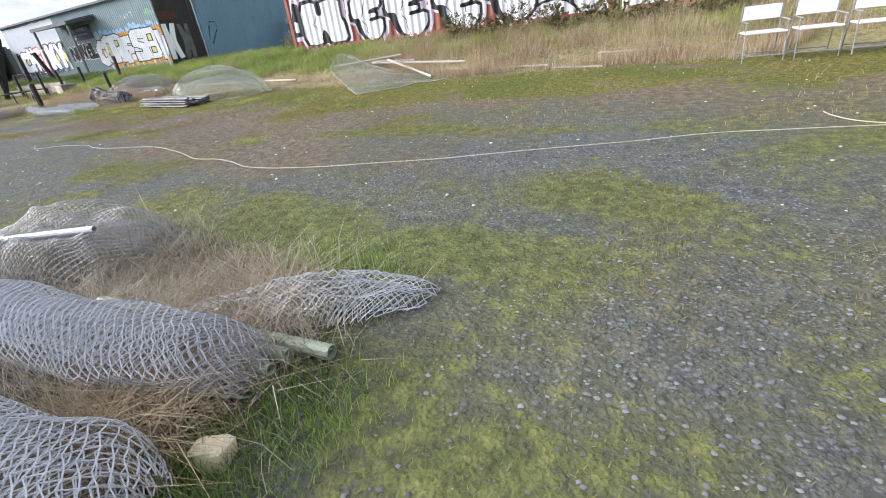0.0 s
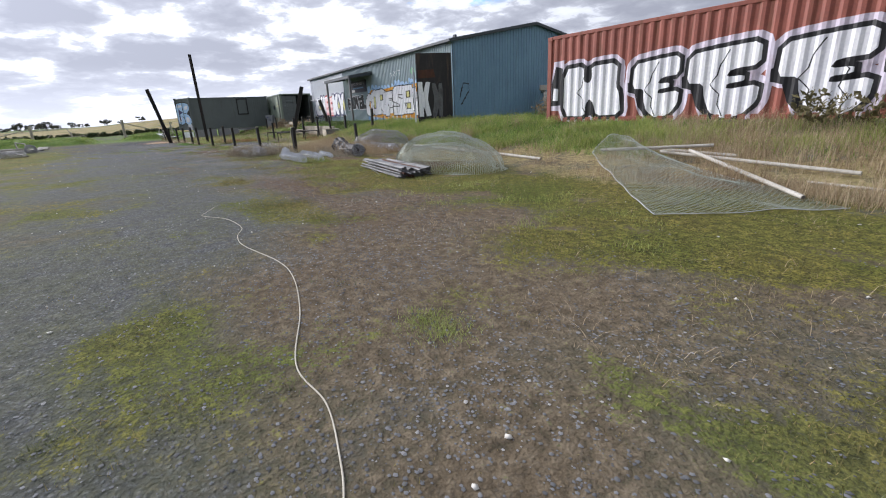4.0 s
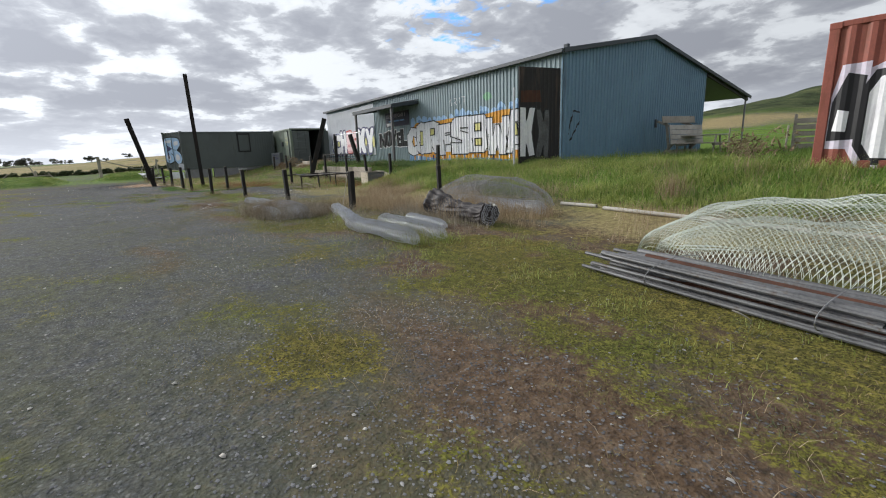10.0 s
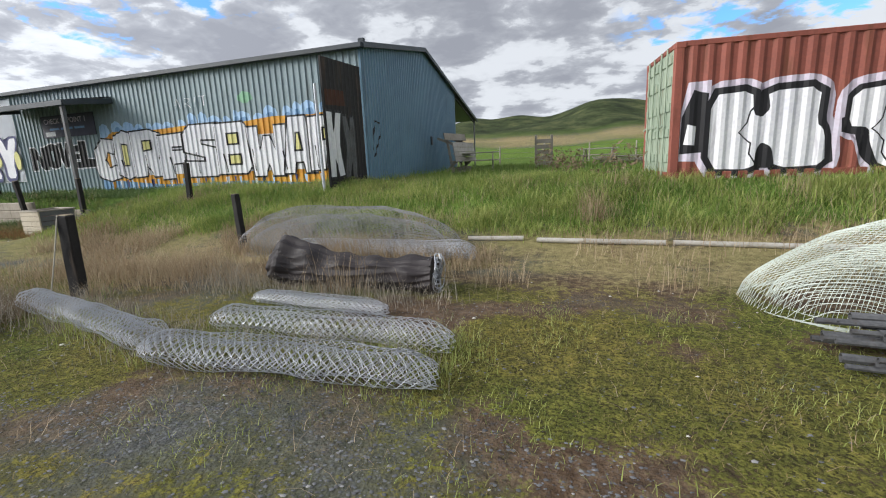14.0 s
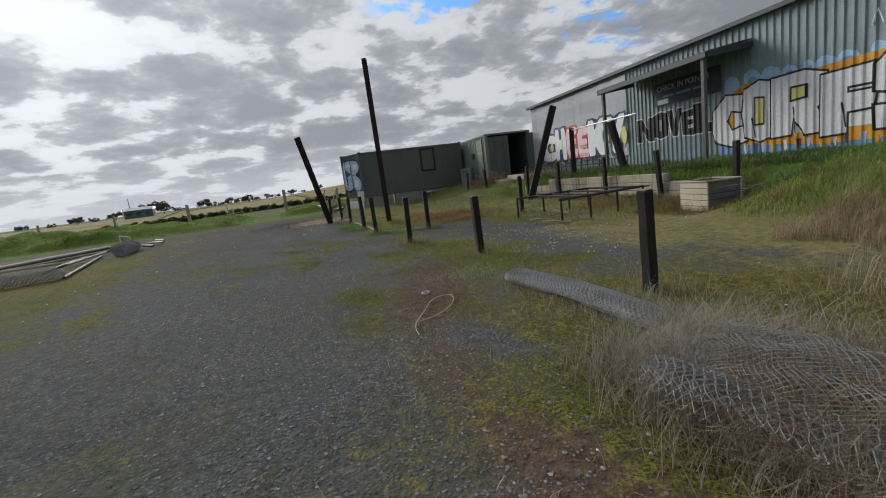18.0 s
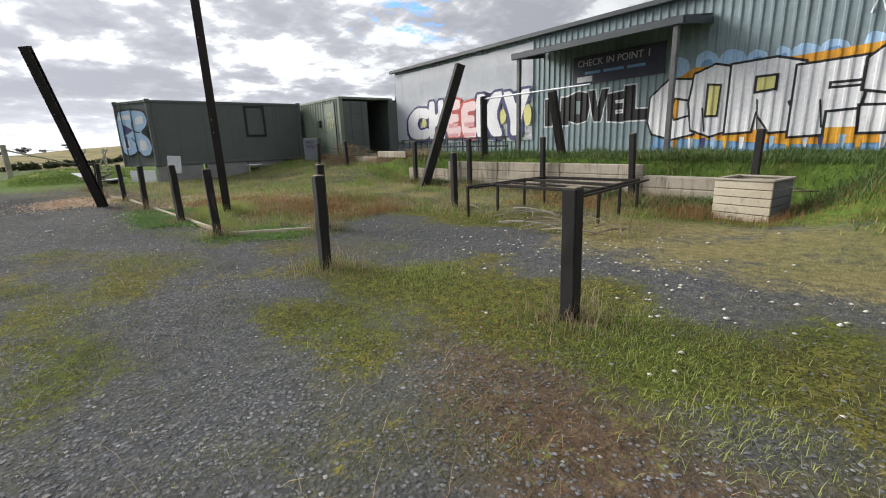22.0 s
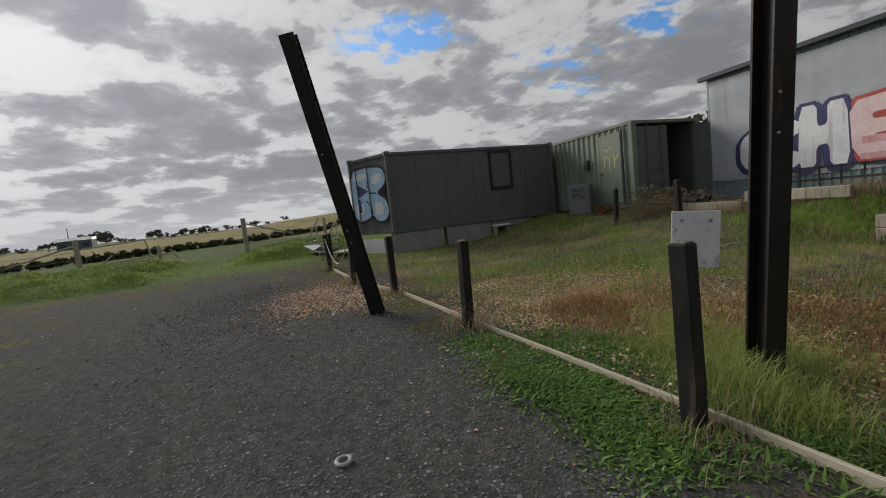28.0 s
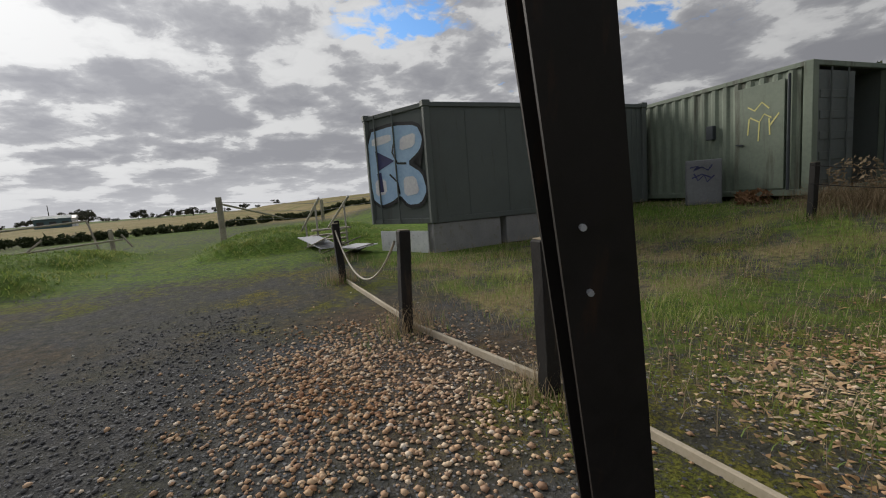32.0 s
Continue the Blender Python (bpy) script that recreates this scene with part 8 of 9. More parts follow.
def low_picket():
    """The low run of uprights and two rails before the sheeted wall."""
    ob = thing("low_fence", (-36.6, 16.25, land(-37, 16.2)), "low dark fence of two rails and thin uprights before the shed", "fence")
    for z in (0.28, 0.55):
        bm = bmesh.new()
        beam(bm, (0.6, -0.05, z), (-5.4, 0.5, z), 0.04, 0.05, 0.004)
        part("rail", bm, DARK_TIMBER, ob)
    for k in range(15):
        bm = bmesh.new()
        x = 0.5 - 0.41 * k
        beam(bm, (x, -0.04 + 0.037 * k * 0.98, -0.05), (x, -0.04 + 0.037 * k * 0.98, 0.58), 0.03, 0.03)
        part("upright", bm, DARK_TIMBER, ob)


low_picket()


# ---- left side: pipe stacks, gate, fence ----
def pipe_stack(x, y, turn, n, label, length=4.0):
    ob = thing("pipe_stack", (x, y, land(x, y)), label, "pipes", "pipe stacks on the grass", turn=turn)
    rng = random.Random(int(abs(x * 7)))
    for k in range(n):
        bm = bmesh.new()
        yy = -0.45 + 0.9 * k / n + rng.uniform(-0.06, 0.06)
        hollow(bm, (-length / 2 + rng.uniform(-0.4, 0.4), yy + rng.uniform(-0.15, 0.15), 0.05 + 0.06 * (k % 3)), (length / 2 + rng.uniform(-0.5, 0.5), yy + rng.uniform(-0.15, 0.15), 0.05 + 0.06 * (k % 3)), 0.042, 0.005, 8)
        part("pipe", bm, WHITE_PIPE if k % 4 else PIPE, ob)
    return ob


pipe_stack(-36.7, -4.9, -13, 13, "stack of pale pipes lying on the grass", 3.6)
pipe_stack(-42.6, -3.7, -35, 7, "loose pale pipes lying on the grass", 4.4)
pipe_stack(-43.5, -0.45, 40, 3, "short white pipes lying on the grass", 1.3)
pipe_stack(-38.4, -0.8, 10, 1, "single white pipe lying on the grass", 5.6)
pipe_stack(-40.2, -1.9, 4, 2, "thin white pipes lying on the grass", 3.4)
mesh_roll("chain_link_roll", ((-35.2, -2.8), (-35.4, -1.6), (-35.35, -0.6)), 0.2, "grey mesh roll lying by the pipes", 0.09, 0.005, GALV_DULL, 0.8, (1.0, 0.8), 21)
mesh_roll("chain_link_roll", ((-40.0, -0.85), (-41.2, -0.95), (-42.3, -1.05)), 0.27, "grey mesh roll lying by the pipes", 0.09, 0.006, GALV_DULL, 0.8, (1.0, 0.8), 22)
loose_pipe((-35.7, -2.8), (-35.6, -0.7), 0.035, "pale pipe lying on a mesh roll", 0.36, 0.36)
loose_pipe((-35.2, -2.6), (-34.7, -3.2), 0.03, "pale pipe end leaning on a mesh roll", 0.3, 0.03)


def cloth_heap():
    ob = thing("black_cloth_heap", (-33.5, -4.75, land(-33.5, -4.75)), "crumpled black cloth heap at the end of a pipe stack", "cloth")
    bm = bmesh.new()
    bmesh.ops.create_icosphere(bm, subdivisions=4, radius=1.0)
    for v in bm.verts:
        k = 1 + 0.35 * noise.noise(v.co * 2.2) + 0.12 * noise.noise(v.co * 7)
        v.co = Vector((v.co.x * 0.62 * k, v.co.y * 0.5 * k, max(v.co.z * 0.42 * k, -0.02)))
    part("cloth", bm, SHADE_CLOTH, ob)


cloth_heap()


def bent_frame():
    ob = thing("bent_white_frame", (-43.4, -1.9, land(-43.4, -1.9)), "bent white metal frame standing up from the pipes", "scrap")
    bm = bmesh.new()
    for p, q in (((-0.9, 0, 0.1), (0.0, 0.1, 0.6)), ((0.0, 0.1, 0.6), (0.35, 0.2, 0.15)), ((0.05, 0.1, 0.58), (0.5, 0.6, 0.5)), ((0.5, 0.6, 0.5), (0.8, 0.6, 0.05))):
        rod(bm, p, q, 0.03, 8)
    part("frame", bm, WHITE_PIPE, ob)


bent_frame()


def gate_fence():
    ob = thing("gateway_fence", (-59.4, 2.0, 0), "old timber gateway posts with sagging wires and braces", "fence")
    posts = ((0.1, 2.6, 1.75, 0.13), (0.0, -4.3, 1.6, 0.12), (-3.0, 7.0, 1.5, 0.09), (-2.4, -1.6, 0.9, 0.09), (-6.0, 12, 1.4, 0.09), (-1.5, -9.5, 1.5, 0.09), (-3.5, -15, 1.5, 0.09), (-9.5, 17, 1.4, 0.09), (-6, -21, 1.4, 0.09))
    tops = {}
    for k, (x, y, h, r) in enumerate(posts):
        z = land(-59.4 + x, 2 + y)
        bm = bmesh.new()
        rod(bm, (x, y, z - 0.2), (x + 0.05, y, z + h), r, 9, r * 0.9)
        part("post", bm, GREY_TIMBER, ob)
        tops[k] = Vector((x, y, z + h))
    for a, b in ((0, 2), (1, 5)):
        p, q = tops[a] - Vector((0, 0, 0.25)), tops[b]
        bm = bmesh.new()
        rod(bm, p, p.lerp(q, 0.55) - Vector((0, 0, 0.75)), 0.04, 8)
        part("brace", bm, GREY_TIMBER, ob)
    for p, q in (((0.0, -4.25, 1.15), (-0.2, -1.75, 1.3)), ((-0.2, -1.75, 1.3), (0.1, -1.45, 0.25)), ((0.3, -4.0, 0.35), (0.5, -0.6, 0.55)), ((0.4, -3.6, 0.2), (0.1, -3.0, 0.75)), ((0.3, -0.4, 0.25), (0.2, -0.7, 0.72))):
        bm = bmesh.new()
        base_z = land(-59.4, -1.0)
        rod(bm, (p[0], p[1], p[2] + base_z), (q[0], q[1], q[2] + base_z), 0.035, 7)
        part("broken_rail", bm, GREY_TIMBER, ob)
    for chain in ((0, 2, 4, 7), (1, 5, 6, 8)):
        for h in (0.2, 0.55, 0.9):
            raw_part("wire", *tubes([[tops[k] - Vector((0, 0, h)) for k in chain]], 0.012, 3), GALV_DULL, ob)


gate_fence()


def mast(x, y, h, label):
    ob = thing("radio_mast", (x, y, land(x, y)), label, "mast", "masts on the skyline")
    bm = bmesh.new()
    rod(bm, (0, 0, 0), (0, 0, h), 0.35, 6, 0.12)
    part("shaft", bm, PIPE, ob)
    for f in (0.55, 0.95):
        bm = bmesh.new()
        beam(bm, (-0.9, 0, h * f), (0.9, 0, h * f), 0.12, 0.12)
        part("arm", bm, PIPE, ob)


mast(-325, -84, 11, "thin grey mast far off on the skyline")


def far_shed(x, y, w, d, h, turn, mat_wall, label):
    ob = thing("farm_shed", (x, y, land(x, y)), label, "building", "far buildings", turn=turn)
    bm = bmesh.new()
    block(bm, (-w / 2, -d / 2, -1), (w / 2, d / 2, h))
    part("wall", bm, mat_wall, ob)
    bm = bmesh.new()
    prism(bm, [(-w / 2 - 0.4, -d / 2 - 0.4, h), (-w / 2 - 0.4, d / 2 + 0.4, h), (-w / 2 - 0.4, 0, h * 1.35)], [(w / 2 + 0.4, -d / 2 - 0.4, h), (w / 2 + 0.4, d / 2 + 0.4, h), (w / 2 + 0.4, 0, h * 1.35)])
    part("roof", bm, mat_wall, ob)
    for k in range(3):
        bm = bmesh.new()
        xx = -w / 2 + w * (k + 0.5) / 3
        block(bm, (xx - 0.9, -d / 2 - 0.06, 0.8), (xx + 0.9, -d / 2 - 0.005, h * 0.7))
        part("door", bm, SHED_DARK, ob)


far_shed(-230, -53.5, 9.6, 6, 3.1, 107, FAR_BLUE, "long blue shed far across the fields")
far_shed(-255, -60, 12, 7, 3.2, 100, WHITE_PAINT, "pale farm building far across the fields")


# ---- plants ----
def leaf_cloud(clumps, per, size, seed, flat=0.75):
    """Many small leaves in and round clumps (x, y, z, radius), as vertices and faces."""
    rng = np.random.default_rng(seed)
    verts, faces = [], []
    for cx, cy, cz, r in clumps:
        d = rng.normal(size=(per, 3))
        d /= np.linalg.norm(d, axis=1)[:, None]
        rad = r * (0.55 + 0.5 * rng.random(per)) ** 0.7
        p = d * rad[:, None] * (1, 1, flat) + (cx, cy, cz)
        a = rng.normal(size=(per, 3)) * size
        b = rng.normal(size=(per, 3)) * size
        quad = np.stack([p - a, p - b * 0.5, p + a, p + b * 0.5], 1).reshape(-1, 3)
        base = len(verts)
        verts += quad.tolist()
        faces += [(base + 4 * i, base + 4 * i + 1, base + 4 * i + 2, base + 4 * i + 3) for i in range(per)]
    return verts, faces


def far_tree(x, y, h, seed, label):
    rng = random.Random(seed)
    ob = thing("gum_tree", (x, y, land(x, y)), label, "tree", "trees on the skyline")
    bm = bmesh.new()
    rod(bm, (0, 0, -0.3), (0.2, 0, h * 0.5), h * 0.035, 7, h * 0.02)
    for k in range(4):
        t = 2 * math.pi * k / 4 + rng.random()
        rod(bm, (0.15, 0, h * 0.42), (math.cos(t) * h * 0.25, math.sin(t) * h * 0.25, h * 0.7), h * 0.016, 5, h * 0.006)
    part("trunk", bm, BARK, ob)
    clumps = [(rng.uniform(-0.7, 0.7) * h, rng.uniform(-0.7, 0.7) * h, h * rng.uniform(0.35, 0.88), h * rng.uniform(0.12, 0.24)) for _ in range(20)]
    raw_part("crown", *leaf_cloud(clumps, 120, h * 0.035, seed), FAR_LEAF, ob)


# bearing and height above the fields, in degrees, of the trees on the skyline
rng0 = random.Random(77)
for k, (bearing, tall) in enumerate(((202.3, 0.9), (200.9, 0.6), (199.0, 1.0), (195.3, 1.5), (194.4, 1.3), (193.0, 0.55), (192.2, 0.45), (190.2, 1.1), (189.4, 0.8), (188.3, 0.55), (187.1, 0.95), (186.0, 0.85), (185.1, 1.0), (184.1, 0.55), (182.7, 0.7), (181.6, 0.5), (179.7, 0.75), (178.4, 0.4), (176.3, 0.6), (204.5, 0.5), (206.8, 0.7))):
    t = radians(bearing)
    dist = 235 + rng0.uniform(-8, 22)
    far_tree(-38.6 + dist * math.cos(t), 5.3 + dist * math.sin(t), 0.0175 * tall * dist, 100 + k, "dark spreading tree far off on the skyline")


def hedge(points, width, height, seed, name, label, material=LEAF, size=0.16, per=70):
    rng = random.Random(seed)
    clumps = []
    for p, q in zip(points, points[1:]):
        d = math.dist(p, q)
        gap = min(width * 0.55, height * 1.2)
        for k in range(int(d / gap)):
            t = (k + rng.random()) / (d / gap)
            x, y = p[0] + (q[0] - p[0]) * t + rng.uniform(-0.4, 0.4) * width, p[1] + (q[1] - p[1]) * t + rng.uniform(-0.4, 0.4) * width
            r = width * rng.uniform(0.35, 0.7)
            clumps.append((x, y, land(x, y) + height * rng.uniform(0.2, 0.6), min(r, height * 0.8)))
    v, f = leaf_cloud(clumps, per, size, seed)
    tagged(raw_part(name, v, f, material), label, "hedge", kind="stuff")


hedge(((-69, -40), (-73, -12), (-78, 4), (-86, 14), (-94, 30)), 0.62, 0.62, 31, "dark_scrub_row", "dark green scrub along the paddock edge", LEAF, 0.09, 110)
hedge(((-45.9, 19.6), (-46.5, 21.5)), 1.6, 4.2, 34, "dark_shrub", "dark shrub behind the containers", LEAF, 0.1, 400)
hedge(((-17.2, 18.5), (-16.0, 16.4), (-15.2, 15.2)), 0.7, 0.85, 35, "dead_weeds", "brown dead weeds at the container corner", DEAD_WEED, 0.03, 90)
hedge(((-7.5, 13.9), (-2.5, 14.0), (2.0, 14.0)), 0.7, 0.75, 36, "brown_scrub", "brown scrub along the foot of the container", SCRUB, 0.04, 130)
hedge(((-43.9, 15.0), (-42.3, 15.3)), 0.6, 0.95, 37, "brown_scrub", "red-brown scrub before the open container", DEAD_WEED, 0.022, 260)
hedge(((-46.0, 15.2), (-45.2, 15.0)), 0.4, 0.3, 38, "brown_scrub", "brown scrub before the side door", RED_SCRUB, 0.04, 120)


def blades(name, label, spots, material, h_lo, h_hi, width, bend, seed, segs=2, category="grass"):
    """Many single blades of grass: tapered strips that bend over."""
    rng = np.random.default_rng(seed)
    n = len(spots)
    base = np.array(spots, dtype=float)
    h = rng.uniform(h_lo, h_hi, n) * np.array([0.85 + 0.75 * noise.noise((x * 1.1, y * 1.1, seed)) + 0.3 * noise.noise((x * 4, y * 4, seed)) for x, y, _ in spots]).clip(0.35, 1.7)
    t = rng.uniform(0, 2 * np.pi, n)
    lean = bend * rng.uniform(0.2, 1.0, n) * h
    wid = width * rng.uniform(0.6, 1.3, n)
    dirv = np.stack([np.cos(t), np.sin(t), 0 * t], 1)
    side = np.stack([-np.sin(t), np.cos(t), 0 * t], 1)
    rows = []
    for k in range(segs + 1):
        f = k / segs
        mid = base + dirv * (lean * f**1.8)[:, None] + np.array([0, 0, 1.0]) * (h * (f - 0.25 * bend * f * f))[:, None]
        w = (wid * (1 - f) ** 0.7 / 2)[:, None]
        if k < segs:
            rows += [mid - side * w, mid + side * w]
        else:
            rows += [mid]
    per = 2 * segs + 1
    verts = np.stack(rows, 1).reshape(-1, 3)
    tri = []
    for k in range(segs - 1):
        a = 2 * k
        tri += [(a, a + 1, a + 3), (a, a + 3, a + 2)]
    a = 2 * (segs - 1)
    tri.append((a, a + 1, a + 2))
    faces = (np.arange(n)[:, None, None] * per + np.array(tri)[None]).reshape(-1, 3)
    me = bpy.data.meshes.new(name)
    me.vertices.add(len(verts))
    me.vertices.foreach_set("co", verts.astype(np.float32).ravel())
    me.loops.add(faces.size)
    me.loops.foreach_set("vertex_index", faces.astype(np.int32).ravel())
    me.polygons.add(len(faces))
    me.polygons.foreach_set("loop_start", np.arange(0, faces.size, 3, dtype=np.int32))
    me.update(calc_edges=True)
    me.materials.append(material)
    return tagged(new(name, me), label, category, kind="stuff")


def scatter(n, x0, x1, y0, y1, seed, keep=None, clump=0.0):
    """Places on the ground, kept where keep(x, y) says how likely."""
    rng = random.Random(seed)
    res = []
    tries = 0
    while len(res) < n and tries < n * 12:
        tries += 1
        x, y = rng.uniform(x0, x1), rng.uniform(y0, y1)
        if keep is not None and rng.random() > keep(x, y):
            continue
        if clump and noise.noise((x * clump, y * clump, seed)) < 0.02 * rng.random():
            continue
        res.append((x, y, land(x, y) - 0.01))
    return res


def around(n, spots, spread, seed):
    rng = random.Random(seed)
    res = []
    for _ in range(n):
        sx, sy = rng.choice(spots)
        x, y = sx + rng.gauss(0, spread), sy + rng.gauss(0, spread)
        res.append((x, y, land(x, y) - 0.01))
    return res


def along(points, step):
    res = []
    for p, q in zip(points, points[1:]):
        k = max(int(math.dist(p, q) / step), 1)
        res += [(p[0] + (q[0] - p[0]) * i / k, p[1] + (q[1] - p[1]) * i / k) for i in range(k + 1)]
    return res


blades("bank_grass", "lush green grass on the bank", scatter(46000, -30.8, 4, 11.7, 16.4, 1, lambda x, y: (smooth_step(11.5, 12.7, y)) * (0.22 if x > -9.6 else 1.0) * (x > -27.6)), GRASS, 0.07, 0.24, 0.015, 1.1, 1)
blades("bank_grass", "dark green grass by the planter box", scatter(7500, -31, -27.5, 12.6, 16.4, 51, lambda x, y: smooth_step(12.6, 13.8, y)), WEED, 0.1, 0.3, 0.014, 1.2, 51)
blades("dead_grass_patch", "red-brown dead grass before the sleeper wall", scatter(9000, -33, -26.8, 12.2, 14.2, 52, lambda x, y: 0.35 + max(0, n2(x, y, 1.2, 53))), BROWN_GRASS, 0.08, 0.26, 0.006, 1.0, 52)
blades("dead_grass_patch", "red-brown dead grass in the gravel by a post", around(3800, [(-28.7, 7.0), (-29.1, 7.35), (-28.4, 6.8), (-26.6, 6.4), (-27.0, 6.2), (-26.2, 6.6)], 0.28, 53), BROWN_GRASS, 0.02, 0.08, 0.005, 1.5, 53)
blades("short_grass", "bright green grass beside a post", around(4200, [(-28.4, 8.05), (-28.0, 7.6), (-27.8, 8.2), (-27.5, 7.3), (-30.3, 8.0), (-30.6, 7.9)], 0.24, 54), GRASS_LIGHT, 0.03, 0.1, 0.005, 1.2, 54)
blades("short_grass", "green grass growing through the mesh rolls", around(6000, along(((-17.5, 7.4), (-19.6, 7.6), (-21.8, 8.2)), 0.2) + along(((-17.4, 7.9), (-19.6, 8.1)), 0.2), 0.14, 55), GRASS_LIGHT, 0.06, 0.24, 0.005, 1.0, 55)
blades("dead_stems", "brown dead weeds heaped before a post", around(6500, [(-22.8, 7.0), (-23.4, 7.0), (-22.4, 7.4), (-23.0, 7.5), (-22.7, 8.1), (-22.3, 7.8)], 0.24, 56), DEAD_WEED, 0.2, 0.5, 0.005, 1.2, 56)
blades("bank_tussock", "pale yellow-green tussocks on the bank", scatter(16000, -30, 3.5, 12.0, 16.3, 23, lambda x, y: max(0.0, 1.6 * n2(x, y, 1.1, 91)) * (0.4 if x > -9.6 else 1.0) * (x > -27.0) * smooth_step(12.0, 13.0, y)), GRASS_LIGHT, 0.18, 0.42, 0.011, 0.9, 23)
blades("bank_tussock", "pale yellow-green tussocks in the yard", scatter(7000, -48, -29.5, 8.0, 14.2, 24, lambda x, y: max(0.0, 1.5 * n2(x, y, 0.9, 95)) * (x < -34.2 or y > 10.4)), GRASS_LIGHT, 0.07, 0.24, 0.008, 0.9, 24)
blades("bank_grass", "lush green grass on the bank by the shed", scatter(9000, -21.5, -13.5, 15.5, 30, 2), GRASS, 0.15, 0.4, 0.014, 0.75, 2)
blades("bank_grass", "green grass above the sleeper wall", scatter(9000, -39, -28.5, 14.5, 16.6, 3), WEED, 0.1, 0.34, 0.016, 1.2, 3)
blades("brown_tuft", "brown dead weeds along the sleeper wall", around(9000, along(((-29.5, 13.95), (-38.0, 14.2)), 0.3) + along(((-38.0, 14.6), (-41.8, 15.2)), 0.12) + along(((-38.4, 15.4), (-40.6, 15.8)), 0.2), 0.2, 39), STRAW, 0.12, 0.5, 0.007, 1.0, 39)
blades("brown_tuft", "tall red-brown dead weeds before the open container", around(2600, along(((-44.3, 15.3), (-43.2, 14.6)), 0.2), 0.34, 59), DEAD_WEED, 0.25, 0.75, 0.007, 1.0, 59)
blades("wall_weeds", "green and dry weeds hiding the foot of the sleeper wall", around(5200, along(((-28.8, 13.98), (-38.4, 14.28)), 0.15), 0.13, 57), WEED, 0.14, 0.36, 0.016, 1.0, 57)
blades("wall_weeds", "dark green weeds hanging over the sleeper wall", around(2600, along(((-29.2, 14.32), (-38.4, 14.6)), 0.3), 0.14, 40), WEED, 0.1, 0.3, 0.02, 1.6, 40)
blades("far_bank_grass", "green grass on the gateway mounds", scatter(22000, -61, -49, -14, 10, 4, lambda x, y: min(1, 1.8 * mound(x, y))), GRASS, 0.05, 0.15, 0.028, 1.3, 4)
blades("far_bank_grass", "paler tussocks on the gateway mounds", scatter(9000, -61, -49, -14, 10, 34, lambda x, y: min(1, 1.8 * mound(x, y)) * max(0.0, 1.6 * n2(x, y, 0.8, 97))), GRASS_LIGHT, 0.06, 0.18, 0.026, 1.3, 34)
blades("straw_belt", "dry straw-coloured grass at the foot of the bank", scatter(24000, -26, 3, 9.3, 12.9, 5, lambda x, y: (smooth_step(9.2, 10.2, y)) * (smooth_step(13.0, 11.9, y)) * (1.0 if x > -8.5 or x < -17.5 else 0.16), 0.55), STRAW, 0.15, 0.5, 0.007, 0.8, 5)
blades("straw_belt", "dry grass below the red container", scatter(15000, -10.2, 3, 11.4, 14.4, 6), STRAW, 0.2, 0.6, 0.007, 0.8, 6)
net_lines = along(((-17.8, 7.6), (-19.9, 7.7), (-22.2, 8.4)), 0.25) + along(((-22.0, 6.9), (-24.2, 6.9)), 0.2) + along(((-22.4, 7.9), (-24.6, 7.7), (-26.6, 7.45)), 0.25) + along(((-17.9, 9.0), (-20.8, 9.3)), 0.25) + along(((-18.2, 10.9), (-21.5, 11.3)), 0.15)
blades("dead_stems", "dead grass growing through the mesh rolls", around(9500, net_lines, 0.2, 7), GREY_STRAW, 0.12, 0.42, 0.005, 0.9, 7)
blades("dead_stems", "dead stems in the mesh heap by the start", around(7500, along(((-2.3, 0.4), (-3.2, 0.5), (-4.8, 0.75)), 0.12), 0.24, 8), GREY_STRAW, 0.15, 0.5, 0.005, 1.4, 8)
blades("dead_stems", "dead stems over the mesh rolls by the start", around(3200, along(((-2.3, -0.3), (-4.4, -0.4)), 0.15), 0.28, 9), GREY_STRAW, 0.12, 0.4, 0.004, 1.0, 9)
blades("dead_stems", "tangled brown dead stems over the mesh by the start", around(6500, [(-3.5, 0.5), (-3.3, 0.6), (-2.95, 0.62), (-2.6, 0.5), (-3.5, 0.38), (-2.95, 0.25), (-2.4, -0.36), (-2.5, -0.22)], 0.15, 58), DEAD_WEED, 0.16, 0.42, 0.0045, 1.7, 58)
blades("dead_stems", "bushy grey dead stems over a mesh roll", around(9500, along(((-22.2, 6.95), (-24.1, 6.95)), 0.15) + along(((-22.0, 7.5), (-24.2, 7.5)), 0.15) + along(((-22.4, 8.0), (-23.8, 7.9)), 0.2), 0.22, 19), GREY_STRAW, 0.2, 0.5, 0.005, 1.3, 19)
blades("straw_belt", "dry grass mixed into the green bank", scatter(9000, -27, 3, 12.3, 15.5, 20, lambda x, y: 0.25 + max(0, n2(x, y, 0.6, 61))), STRAW, 0.15, 0.4, 0.007, 0.8, 20)
blades("brown_tuft", "brown grass heap round a post", around(4200, along(((-20.8, 9.7), (-22.3, 9.6), (-24.0, 9.8)), 0.3), 0.42, 10), STRAW, 0.2, 0.55, 0.006, 0.9, 10)
rng_bank = random.Random(77)
clumps = [(rng_bank.uniform(-27.2, -14.0), 12.0 + 3.6 * rng_bank.random() ** 1.2) for _ in range(130)] + [(rng_bank.uniform(-14.0, -8.5), rng_bank.uniform(12.0, 14.3)) for _ in range(46)] + [(rng_bank.uniform(-8.5, 3.0), rng_bank.uniform(12.4, 14.2)) for _ in range(20)]
